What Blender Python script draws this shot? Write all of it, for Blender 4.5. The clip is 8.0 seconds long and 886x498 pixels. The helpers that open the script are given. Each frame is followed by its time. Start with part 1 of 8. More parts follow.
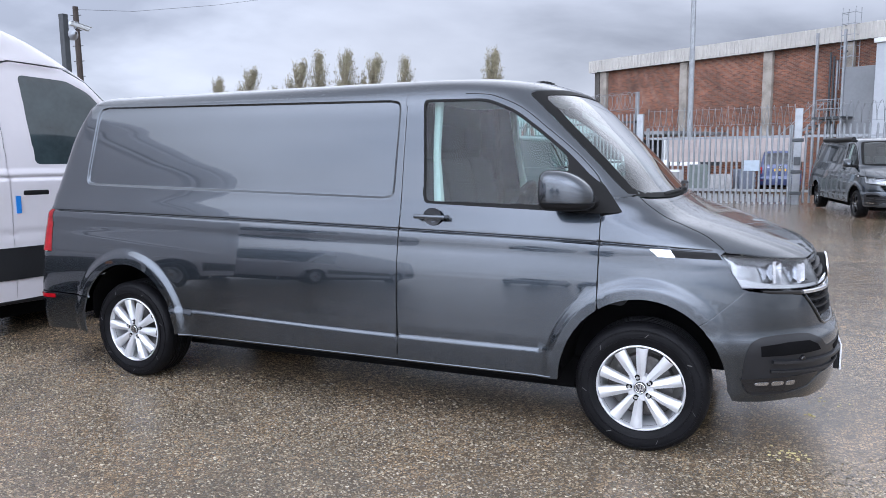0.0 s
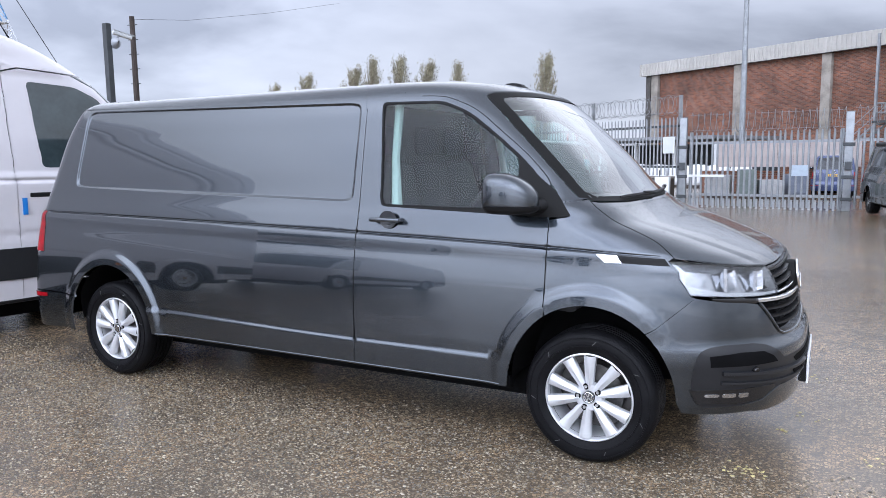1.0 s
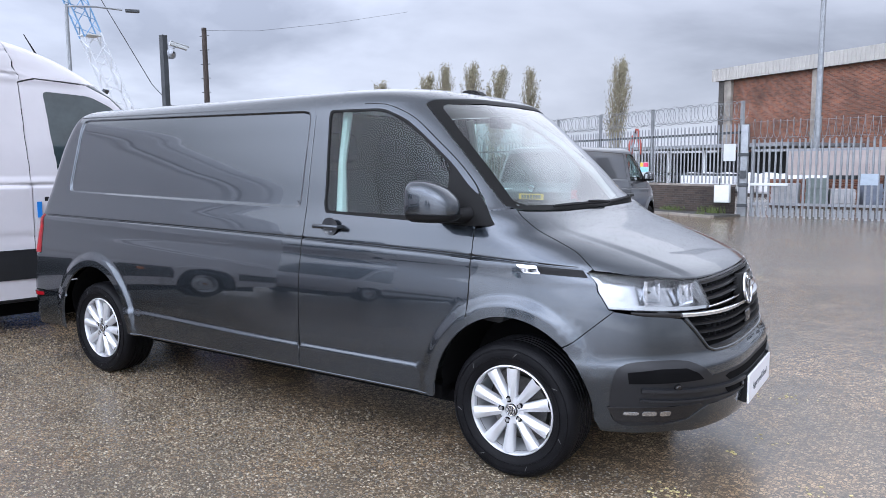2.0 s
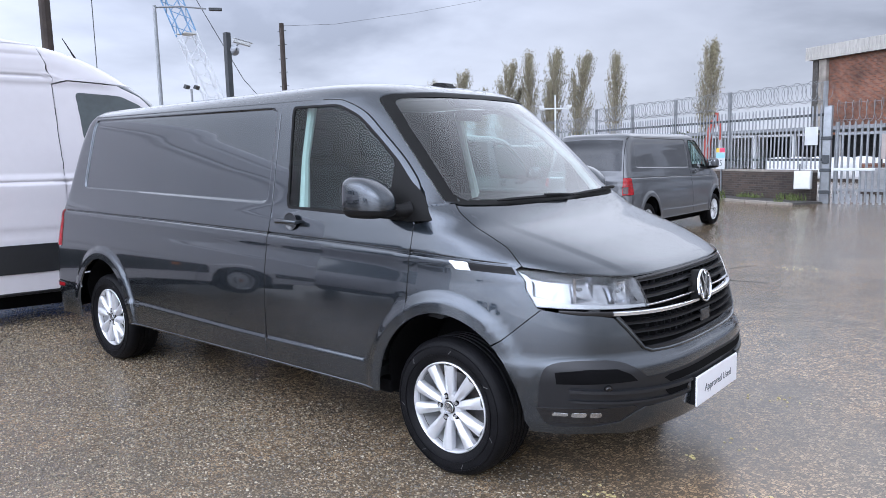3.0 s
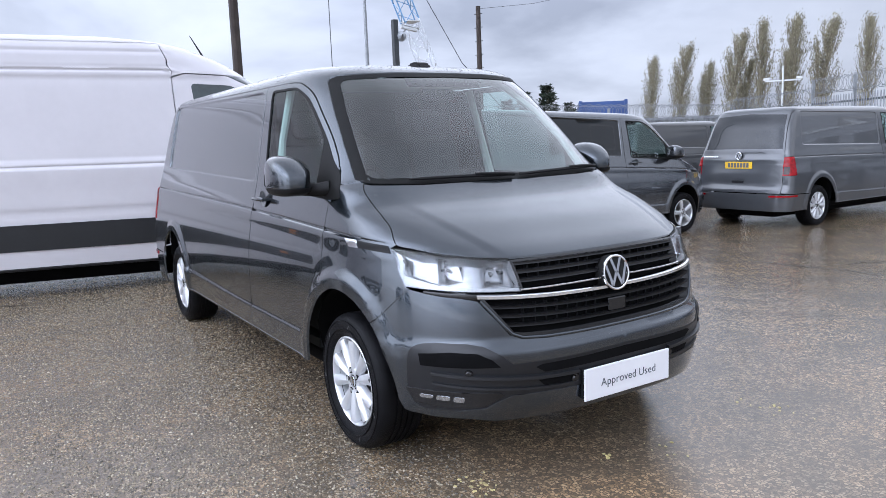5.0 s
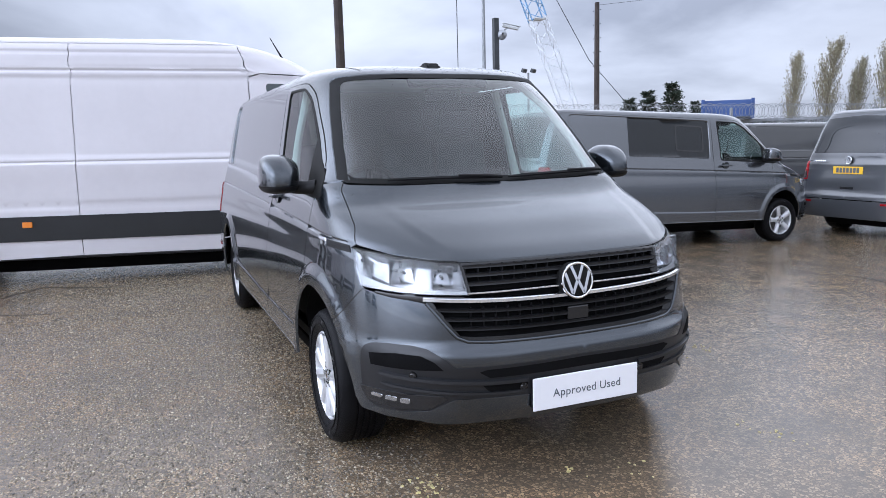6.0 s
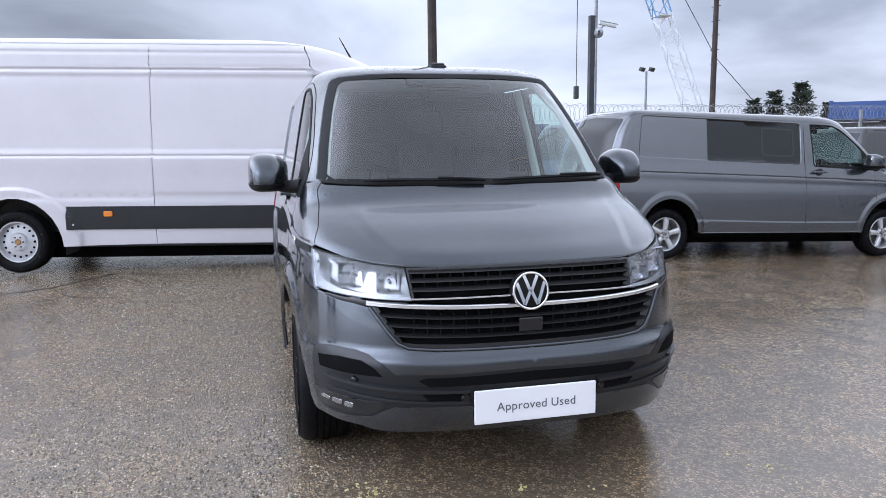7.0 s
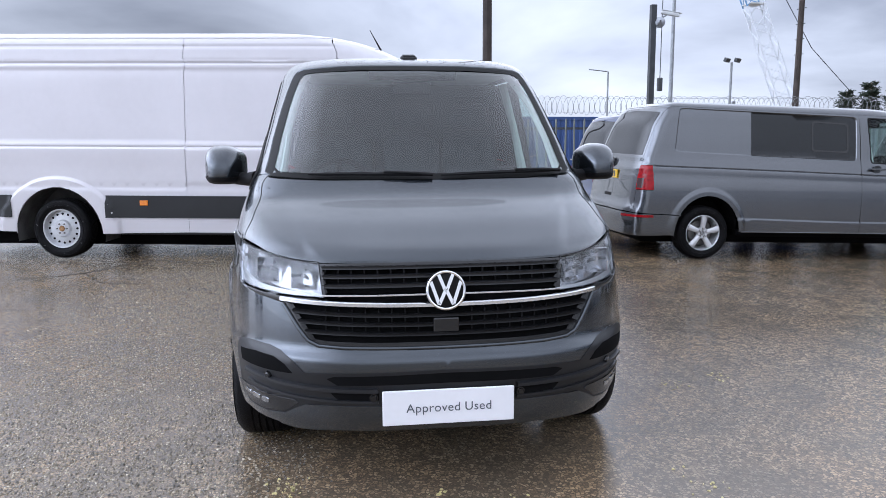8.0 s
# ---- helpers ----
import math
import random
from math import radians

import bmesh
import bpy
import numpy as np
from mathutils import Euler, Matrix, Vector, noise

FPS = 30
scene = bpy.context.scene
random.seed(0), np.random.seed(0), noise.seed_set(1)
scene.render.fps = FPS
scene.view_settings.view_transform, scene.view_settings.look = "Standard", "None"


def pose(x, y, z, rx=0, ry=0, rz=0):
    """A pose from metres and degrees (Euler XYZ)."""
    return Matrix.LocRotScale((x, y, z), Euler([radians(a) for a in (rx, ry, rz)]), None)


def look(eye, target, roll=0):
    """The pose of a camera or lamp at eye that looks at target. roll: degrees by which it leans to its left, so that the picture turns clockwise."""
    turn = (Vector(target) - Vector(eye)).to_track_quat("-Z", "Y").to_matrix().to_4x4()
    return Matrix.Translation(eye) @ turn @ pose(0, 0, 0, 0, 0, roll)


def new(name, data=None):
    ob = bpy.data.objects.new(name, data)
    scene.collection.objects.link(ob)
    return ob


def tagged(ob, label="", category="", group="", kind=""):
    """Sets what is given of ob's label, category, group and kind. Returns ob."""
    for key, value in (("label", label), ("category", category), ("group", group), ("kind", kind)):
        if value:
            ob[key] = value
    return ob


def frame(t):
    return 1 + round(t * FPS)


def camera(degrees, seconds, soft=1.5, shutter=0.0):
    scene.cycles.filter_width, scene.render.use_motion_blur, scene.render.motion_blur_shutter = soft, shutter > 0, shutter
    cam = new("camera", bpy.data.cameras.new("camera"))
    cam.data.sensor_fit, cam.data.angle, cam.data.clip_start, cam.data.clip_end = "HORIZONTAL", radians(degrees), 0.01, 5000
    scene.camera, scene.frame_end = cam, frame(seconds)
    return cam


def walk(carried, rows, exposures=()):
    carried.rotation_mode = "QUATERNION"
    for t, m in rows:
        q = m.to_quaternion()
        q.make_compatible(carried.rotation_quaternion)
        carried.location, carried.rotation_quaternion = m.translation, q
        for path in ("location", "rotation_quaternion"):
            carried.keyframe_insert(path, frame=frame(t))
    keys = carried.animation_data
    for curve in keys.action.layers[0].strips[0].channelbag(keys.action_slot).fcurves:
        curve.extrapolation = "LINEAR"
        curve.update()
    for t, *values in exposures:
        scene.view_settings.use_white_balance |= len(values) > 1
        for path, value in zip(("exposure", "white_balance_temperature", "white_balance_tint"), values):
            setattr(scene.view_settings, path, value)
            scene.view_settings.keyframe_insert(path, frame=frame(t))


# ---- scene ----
from mathutils.geometry import delaunay_2d_cdt

cam = camera(62.5, 8.0, 0.5)
PATH = [
    (0, (0.533, -4.504, 1.511), (-0.27, -2.691, 1.247), -0.7),
    (0.5, (0.777, -4.405, 1.507), (-0.081, -2.617, 1.248), -0.8),
    (1, (0.997, -4.239, 1.493), (0.062, -2.489, 1.244), -0.7),
    (1.5, (1.249, -4.047, 1.503), (0.234, -2.34, 1.264), -0.6),
    (2, (1.602, -3.857, 1.49), (0.496, -2.206, 1.261), -0.5),
    (2.2, (1.73, -3.764, 1.498), (0.588, -2.138, 1.27), -0.6),
    (3.3, (2.31, -3.287, 1.51), (0.958, -1.835, 1.256), -1.7),
    (3.5, (2.431, -3.195, 1.479), (1.037, -1.782, 1.234), -1.9),
    (4, (2.671, -2.903, 1.466), (1.178, -1.598, 1.205), -2.2),
    (4.5, (2.887, -2.626, 1.457), (1.302, -1.437, 1.181), -2.2),
    (4.7, (2.997, -2.504, 1.458), (1.376, -1.366, 1.174), -2.2),
    (5.8, (3.367, -1.83, 1.456), (1.566, -1.009, 1.17), -1.7),
    (6, (3.453, -1.696, 1.451), (1.626, -0.935, 1.166), -1.5),
    (6.5, (3.572, -1.394, 1.447), (1.689, -0.78, 1.164), -1.1),
    (7, (3.596, -1.029, 1.453), (1.672, -0.562, 1.17), -0.6),
    (7.5, (3.636, -0.68, 1.45), (1.689, -0.328, 1.158), -0.4),
    (8, (3.636, -0.374, 1.454), (1.676, -0.118, 1.153), -0.3),
]
walk(cam, [(t, look(eye, target, roll)) for t, eye, target, roll in PATH], [(0, 0.43, 5860, 10), (4, 0.36, 5800, 10), (8, 0.32, 5760, 10)])

# ---- world and sun: bright broken overcast ----
world = bpy.data.worlds.new("overcast_sky")
scene.world = world
world.use_nodes = True
wt = world.node_tree
for n_ in list(wt.nodes):
    wt.nodes.remove(n_)
w_out = wt.nodes.new("ShaderNodeOutputWorld")
w_bg = wt.nodes.new("ShaderNodeBackground")
w_sky = wt.nodes.new("ShaderNodeTexSky")
w_sky.sky_type, w_sky.sun_disc = "NISHITA", False
w_sky.sun_elevation, w_sky.sun_rotation = radians(73), radians(174)
w_co = wt.nodes.new("ShaderNodeTexCoord")
# cloud deck seen in perspective: the direction over its height
w_sep = wt.nodes.new("ShaderNodeSeparateXYZ")
w_den = wt.nodes.new("ShaderNodeMath")
w_den.operation = "ADD"
w_den.inputs[1].default_value = 0.26
w_abs = wt.nodes.new("ShaderNodeMath")
w_abs.operation = "ABSOLUTE"
w_inv = wt.nodes.new("ShaderNodeMath")
w_inv.operation = "DIVIDE"
w_inv.inputs[0].default_value = 1.0
w_flat = wt.nodes.new("ShaderNodeVectorMath")
w_flat.operation = "MULTIPLY"
w_flat.inputs[1].default_value = (1, 1, 0)
w_map = wt.nodes.new("ShaderNodeVectorMath")
w_map.operation = "SCALE"
w_off = wt.nodes.new("ShaderNodeVectorMath")
w_off.inputs[1].default_value = (3.1, 0.7, 0.0)
wt.links.new(w_co.outputs["Generated"], w_sep.inputs[0])
wt.links.new(w_co.outputs["Generated"], w_flat.inputs[0])
wt.links.new(w_sep.outputs["Z"], w_abs.inputs[0])
wt.links.new(w_abs.outputs[0], w_den.inputs[0])
wt.links.new(w_den.outputs[0], w_inv.inputs[1])
wt.links.new(w_flat.outputs[0], w_map.inputs[0])
wt.links.new(w_inv.outputs[0], w_map.inputs["Scale"])
wt.links.new(w_map.outputs[0], w_off.inputs[0])
w_n1 = wt.nodes.new("ShaderNodeTexNoise")
w_n1.inputs["Scale"].default_value, w_n1.inputs["Detail"].default_value, w_n1.inputs["Roughness"].default_value, w_n1.inputs["Distortion"].default_value = 0.75, 7.0, 0.5, 0.25
w_ramp = wt.nodes.new("ShaderNodeValToRGB")
w_ramp.color_ramp.elements[0].position, w_ramp.color_ramp.elements[0].color = 0.34, (3.5, 3.6, 4.15, 1)
w_ramp.color_ramp.elements[1].position, w_ramp.color_ramp.elements[1].color = 0.66, (8.9, 8.95, 9.7, 1)
w_mid = w_ramp.color_ramp.elements.new(0.48)
w_mid.color = (6.4, 6.5, 7.2, 1)
w_mix = wt.nodes.new("ShaderNodeMixRGB")
w_mix.inputs[0].default_value = 0.93
wt.links.new(w_off.outputs[0], w_n1.inputs["Vector"])
wt.links.new(w_n1.outputs["Fac"], w_ramp.inputs["Fac"])
wt.links.new(w_sky.outputs["Color"], w_mix.inputs[1])
wt.links.new(w_ramp.outputs["Color"], w_mix.inputs[2])
w_up = wt.nodes.new("ShaderNodeMapRange")
w_up.inputs["From Min"].default_value, w_up.inputs["From Max"].default_value = 0.12, 0.50
w_up.inputs["To Min"].default_value, w_up.inputs["To Max"].default_value = 0.82, 1.50
w_mul = wt.nodes.new("ShaderNodeVectorMath")
w_mul.operation = "SCALE"
wt.links.new(w_sep.outputs["Z"], w_up.inputs["Value"])
wt.links.new(w_mix.outputs["Color"], w_mul.inputs[0])
wt.links.new(w_up.outputs["Result"], w_mul.inputs["Scale"])
# added lobe: unseen low sky behind the camera brightened to light the van's flank
w_dot = wt.nodes.new("ShaderNodeVectorMath")
w_dot.operation = "DOT_PRODUCT"
w_dot.inputs[1].default_value = (0.0, -0.93, 0.36)
w_near = wt.nodes.new("ShaderNodeMapRange")
w_near.inputs["From Min"].default_value, w_near.inputs["From Max"].default_value = 0.58, 1.0
w_near.inputs["To Min"].default_value, w_near.inputs["To Max"].default_value = 1.0, 4.7
w_mul2 = wt.nodes.new("ShaderNodeVectorMath")
w_mul2.operation = "SCALE"
wt.links.new(w_co.outputs["Generated"], w_dot.inputs[0])
wt.links.new(w_dot.outputs["Value"], w_near.inputs["Value"])
wt.links.new(w_mul.outputs[0], w_mul2.inputs[0])
wt.links.new(w_near.outputs["Result"], w_mul2.inputs["Scale"])
# added lobe: the sky beyond the trees is made brighter
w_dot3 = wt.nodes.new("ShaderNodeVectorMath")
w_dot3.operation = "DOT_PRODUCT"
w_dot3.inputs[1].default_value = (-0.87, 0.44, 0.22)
w_lobe = wt.nodes.new("ShaderNodeMapRange")
w_lobe.interpolation_type = "SMOOTHSTEP"
w_lobe.inputs["From Min"].default_value, w_lobe.inputs["From Max"].default_value = 0.80, 1.0
w_lobe.inputs["To Min"].default_value, w_lobe.inputs["To Max"].default_value = 0.92, 1.40
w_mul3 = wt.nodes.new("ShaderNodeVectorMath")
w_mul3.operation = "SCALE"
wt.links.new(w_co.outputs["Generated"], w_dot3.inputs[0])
wt.links.new(w_dot3.outputs["Value"], w_lobe.inputs["Value"])
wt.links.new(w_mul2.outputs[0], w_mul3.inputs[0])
wt.links.new(w_lobe.outputs["Result"], w_mul3.inputs["Scale"])
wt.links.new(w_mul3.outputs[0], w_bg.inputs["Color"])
w_bg.inputs["Strength"].default_value = 0.090
wt.links.new(w_bg.outputs["Background"], w_out.inputs["Surface"])

sun = new("sun", bpy.data.lights.new("sun", "SUN"))
sun.data.energy, sun.data.angle, sun.data.color = 0.9, radians(180), (1.0, 0.95, 0.88)
sun.matrix_world = look((0, 0, 30), (-1.0, 9.0, 0))

# ---- materials ----
MATS = {}


def mat(name, color, rough=0.5, metal=0.0, vary=0.0, scale=8.0, bump=0.0, bscale=60.0, coat=0.0, color2=None, rvary=0.0, spec=None, coat_ior=1.5):
    """A principled material with two scales of colour variation, roughness variation and fine relief."""
    if name in MATS:
        return MATS[name]
    m = bpy.data.materials.new(name)
    m.use_nodes = True
    nt = m.node_tree
    bs = nt.nodes["Principled BSDF"]
    bs.inputs["Base Color"].default_value = (*color, 1)
    bs.inputs["Roughness"].default_value = rough
    bs.inputs["Metallic"].default_value = metal
    bs.inputs["Coat Weight"].default_value = coat
    bs.inputs["Coat Roughness"].default_value = 0.03
    bs.inputs["Coat IOR"].default_value = coat_ior
    if spec is not None:
        bs.inputs["Specular IOR Level"].default_value = spec
    co = nt.nodes.new("ShaderNodeTexCoord")
    if vary or color2 or rvary:
        n1 = nt.nodes.new("ShaderNodeTexNoise")
        n1.inputs["Scale"].default_value, n1.inputs["Detail"].default_value = scale, 8.0
        n2 = nt.nodes.new("ShaderNodeTexNoise")
        n2.inputs["Scale"].default_value, n2.inputs["Detail"].default_value = scale * 9, 4.0
        add = nt.nodes.new("ShaderNodeMath")
        add.operation = "MULTIPLY_ADD"
        add.inputs[1].default_value = 0.35
        nt.links.new(co.outputs["Object"], n1.inputs["Vector"])
        nt.links.new(co.outputs["Object"], n2.inputs["Vector"])
        nt.links.new(n2.outputs["Fac"], add.inputs[0])
        nt.links.new(n1.outputs["Fac"], add.inputs[2])
        ramp = nt.nodes.new("ShaderNodeValToRGB")
        c2 = color2 or tuple(c * (1 - vary) for c in color)
        c1 = color if color2 else tuple(min(c * (1 + vary), 1) for c in color)
        ramp.color_ramp.elements[0].position, ramp.color_ramp.elements[0].color = 0.48, (*c2, 1)
        ramp.color_ramp.elements[1].position, ramp.color_ramp.elements[1].color = 0.85, (*c1, 1)
        nt.links.new(add.outputs[0], ramp.inputs["Fac"])
        nt.links.new(ramp.outputs["Color"], bs.inputs["Base Color"])
        if rvary:
            mr = nt.nodes.new("ShaderNodeMapRange")
            mr.inputs["From Min"].default_value, mr.inputs["From Max"].default_value = 0.45, 0.9
            mr.inputs["To Min"].default_value, mr.inputs["To Max"].default_value = max(rough - rvary, 0.02), min(rough + rvary, 1)
            nt.links.new(add.outputs[0], mr.inputs["Value"])
            nt.links.new(mr.outputs["Result"], bs.inputs["Roughness"])
    if bump:
        nb = nt.nodes.new("ShaderNodeTexNoise")
        nb.inputs["Scale"].default_value, nb.inputs["Detail"].default_value = bscale, 5.0
        bp = nt.nodes.new("ShaderNodeBump")
        bp.inputs["Strength"].default_value, bp.inputs["Distance"].default_value = bump, 0.01
        nt.links.new(co.outputs["Object"], nb.inputs["Vector"])
        nt.links.new(nb.outputs["Fac"], bp.inputs["Height"])
        nt.links.new(bp.outputs["Normal"], bs.inputs["Normal"])
    MATS[name] = m
    return m


def glass(name, tint, rough=0.0, through_=0.8, face=0.06, edge=1.0, power=5.0, mist=0.0):
    """Thin glazing: tinted transparent layer under a mirror-like surface, from face on to edge on; mist is the share covered by fine rain."""
    if name in MATS:
        return MATS[name]
    m = bpy.data.materials.new(name)
    m.use_nodes = True
    nt = m.node_tree
    for n in list(nt.nodes):
        nt.nodes.remove(n)
    out = nt.nodes.new("ShaderNodeOutputMaterial")
    tr = nt.nodes.new("ShaderNodeBsdfTransparent")
    tr.inputs["Color"].default_value = (*[c * through_ for c in tint], 1)
    gl = nt.nodes.new("ShaderNodeBsdfGlossy")
    gl.inputs["Roughness"].default_value = rough
    lw = nt.nodes.new("ShaderNodeLayerWeight")
    lw.inputs["Blend"].default_value = 0.5
    pw = nt.nodes.new("ShaderNodeMath")
    pw.operation = "POWER"
    pw.inputs[1].default_value = power
    k = nt.nodes.new("ShaderNodeMath")
    k.operation, k.use_clamp = "MULTIPLY_ADD", True
    k.inputs[1].default_value, k.inputs[2].default_value = edge, face
    nt.links.new(lw.outputs["Facing"], pw.inputs[0])
    nt.links.new(pw.outputs[0], k.inputs[0])
    mx = nt.nodes.new("ShaderNodeMixShader")
    nt.links.new(k.outputs[0], mx.inputs[0])
    nt.links.new(tr.outputs[0], mx.inputs[1])
    nt.links.new(gl.outputs[0], mx.inputs[2])
    last = mx.outputs[0]
    if mist:
        df = nt.nodes.new("ShaderNodeBsdfDiffuse")
        df.inputs["Color"].default_value = (0.80, 0.86, 0.87, 1)
        nz = nt.nodes.new("ShaderNodeTexNoise")
        nz.inputs["Scale"].default_value, nz.inputs["Detail"].default_value = 5.0, 6.0
        mr = nt.nodes.new("ShaderNodeMapRange")
        mr.inputs["From Min"].default_value, mr.inputs["From Max"].default_value = 0.3, 0.7
        mr.inputs["To Min"].default_value, mr.inputs["To Max"].default_value = mist * 0.75, mist * 1.25
        co = nt.nodes.new("ShaderNodeTexCoord")
        nt.links.new(co.outputs["Object"], nz.inputs["Vector"])
        nt.links.new(nz.outputs["Fac"], mr.inputs["Value"])
        m2 = nt.nodes.new("ShaderNodeMixShader")
        nt.links.new(mr.outputs["Result"], m2.inputs[0])
        nt.links.new(last, m2.inputs[1])
        nt.links.new(df.outputs[0], m2.inputs[2])
        last = m2.outputs[0]
    nt.links.new(last, out.inputs["Surface"])
    MATS[name] = m
    return m


PAINT = mat("grey_metallic_paint", (0.039, 0.048, 0.059), 0.24, 0.9, vary=0.04, scale=2.0, coat=1.0, coat_ior=1.62)
PAINT_LIGHT = mat("mid_grey_metallic_paint", (0.098, 0.105, 0.116), 0.24, 0.85, vary=0.04, scale=2.0, coat=1.0, coat_ior=1.6)
PAINT_FLAT = mat("solid_grey_paint", (0.060, 0.063, 0.069), 0.30, 0.2, vary=0.04, scale=2.0, coat=1.0)
PAINT_BLACK = mat("black_paint", (0.012, 0.013, 0.015), 0.3, 0.0, vary=0.1, scale=2.0, coat=1.0)
PAINT_BLUE = mat("dark_blue_paint", (0.015, 0.03, 0.10), 0.3, 0.3, vary=0.1, scale=2.0, coat=1.0)
PAINT_WHITE = mat("white_paint", (0.64, 0.62, 0.65), 0.35, 0.0, vary=0.03, scale=1.5, coat=0.8)
PLASTIC = mat("black_plastic", (0.009, 0.009, 0.010), 0.5, spec=0.22, vary=0.25, scale=6, bump=0.15, bscale=400)
PLASTIC_GREY = mat("dark_grey_plastic", (0.012, 0.0125, 0.0145), 0.38, spec=0.45, vary=0.15, scale=5)
TRIM = mat("gloss_black_trim", (0.006, 0.006, 0.007), 0.22, vary=0.2, scale=6, coat=0.3)
# near-black: shade under, inside and behind parts is put into this colour
DARK = mat("shade_black", (0.004, 0.004, 0.0045), 0.9, spec=0.1, vary=0.3, scale=6)
RUBBER = mat("tyre_rubber", (0.006, 0.006, 0.007), 0.5, spec=0.12, vary=0.3, scale=12, bump=0.3, bscale=160)
ALLOY = mat("silver_alloy", (0.66, 0.67, 0.69), 0.34, 0.5, vary=0.05, scale=12, coat=0.3)
STEEL = mat("brake_steel", (0.16, 0.155, 0.15), 0.45, 0.9, vary=0.3, scale=20)
CHROME = mat("chrome", (0.85, 0.86, 0.88), 0.06, 1.0, rvary=0.03, vary=0.02)
CHROME_FLUTED = mat("fluted_chrome", (0.52, 0.53, 0.55), 0.12, 1.0, vary=0.25, scale=60, bump=0.12, bscale=70)
WHITE_PLATE = mat("white_plate", (0.83, 0.83, 0.86), 0.35, vary=0.02, scale=5)
YELLOW_PLATE = mat("yellow_plate", (0.80, 0.50, 0.03), 0.35, vary=0.04, scale=5)
INK = mat("dark_print", (0.10, 0.11, 0.13), 0.5, vary=0.1)
RED_LENS = mat("red_lens", (0.26, 0.003, 0.007), 0.14, vary=0.3, scale=25, spec=0.3)
DARK_LENS = mat("smoked_lens", (0.030, 0.003, 0.004), 0.25, vary=0.25, scale=25, coat=0.3)
AMBER = mat("amber_lens", (0.75, 0.22, 0.01), 0.2, vary=0.1, coat=1.0)
CABIN = mat("cabin_grey", (0.030, 0.033, 0.034), 0.8, vary=0.12, scale=9)
CABIN_LIGHT = mat("cabin_light_trim", (0.62, 0.64, 0.63), 0.8, vary=0.06, scale=9)
FABRIC = mat("seat_fabric", (0.035, 0.038, 0.044), 0.9, vary=0.25, scale=20, bump=0.15, bscale=60)
GLASS = glass("window_glass", (0.74, 0.90, 0.87), through_=0.86, face=0.035, edge=1.0)
SCREEN = glass("windscreen_glass", (0.80, 0.93, 0.90), through_=0.90, face=0.11, edge=1.7, power=4.0)
RUBBER_MATT = mat("matt_black_rubber", (0.005, 0.005, 0.005), 0.6, spec=0.2, vary=0.2, scale=9)
FLECK = mat("yellow_paint_chips", (0.50, 0.43, 0.19), 0.5, vary=0.35, scale=25, bump=0.3, bscale=150)
CRACK = mat("open_crack", (0.018, 0.016, 0.014), 0.5, vary=0.3, scale=20)
LENS = glass("clear_lens", (0.97, 0.98, 1.0), through_=0.97, face=0.05, edge=1.0)


# ---- mesh helpers ----
def link_mesh(name, mesh, material, parent, label="", smooth=False):
    ob = new(name, mesh)
    if not mesh.materials:
        mesh.materials.append(material)
    else:
        ob.material_slots[0].link = "OBJECT"
        ob.material_slots[0].material = material
    if parent is not None:
        ob.parent = parent
    if label:
        ob["label"] = label
    return ob


def to_mesh(name, bm, smooth=False, angle=35):
    me = bpy.data.meshes.new(name)
    bmesh.ops.recalc_face_normals(bm, faces=bm.faces)
    if smooth:
        lim = math.cos(radians(angle))
        for f in bm.faces:
            f.smooth = True
        for e in bm.edges:
            if len(e.link_faces) == 2 and e.link_faces[0].normal.dot(e.link_faces[1].normal) < lim:
                e.smooth = False
    bm.to_mesh(me)
    bm.free()
    return me


def part(name, bm, material, parent, label="", smooth=False, angle=35):
    return link_mesh(name, to_mesh(name, bm, smooth, angle), material, parent, label)


def box(bm, x0, x1, y0, y1, z0, z1, bevel=0.0, m=None, seg=2):
    """A box with rounded edges added to bm."""
    vs = [bm.verts.new((x, y, z)) for x in (x0, x1) for y in (y0, y1) for z in (z0, z1)]
    fs = [bm.faces.new([vs[i] for i in f]) for f in ((0, 1, 3, 2), (4, 6, 7, 5), (0, 4, 5, 1), (2, 3, 7, 6), (0, 2, 6, 4), (1, 5, 7, 3))]
    if bevel:
        es = list({e for f in fs for e in f.edges})
        r = bmesh.ops.bevel(bm, geom=es, offset=bevel, segments=seg, affect="EDGES", profile=0.5)
        vs = list({v for f in r["faces"] for v in f.verts} | {v for v in vs if v.is_valid})
    if m is not None:
        bmesh.ops.transform(bm, matrix=m, verts=vs)
    return bm


def boxed(*a, **k):
    return box(bmesh.new(), *a, **k)


def tube(bm, pts, radius, sides=8, cap=True):
    """A round bar along pts; radius may be a number or one per point."""
    pts = [Vector(p) for p in pts]
    rings = []
    up = Vector((0, 0, 1))
    for i, p in enumerate(pts):
        d = (pts[min(i + 1, len(pts) - 1)] - pts[max(i - 1, 0)]).normalized()
        a = d.cross(up if abs(d.z) < 0.95 else Vector((1, 0, 0))).normalized()
        b = d.cross(a)
        r = radius[i] if isinstance(radius, (list, tuple)) else radius
        rings.append([bm.verts.new(p + a * (r * math.cos(k * 2 * math.pi / sides)) + b * (r * math.sin(k * 2 * math.pi / sides))) for k in range(sides)])
    for q, s in zip(rings, rings[1:]):
        for k in range(sides):
            bm.faces.new((q[k], q[(k + 1) % sides], s[(k + 1) % sides], s[k]))
    if cap:
        bm.faces.new(rings[0][::-1])
        bm.faces.new(rings[-1])
    return bm


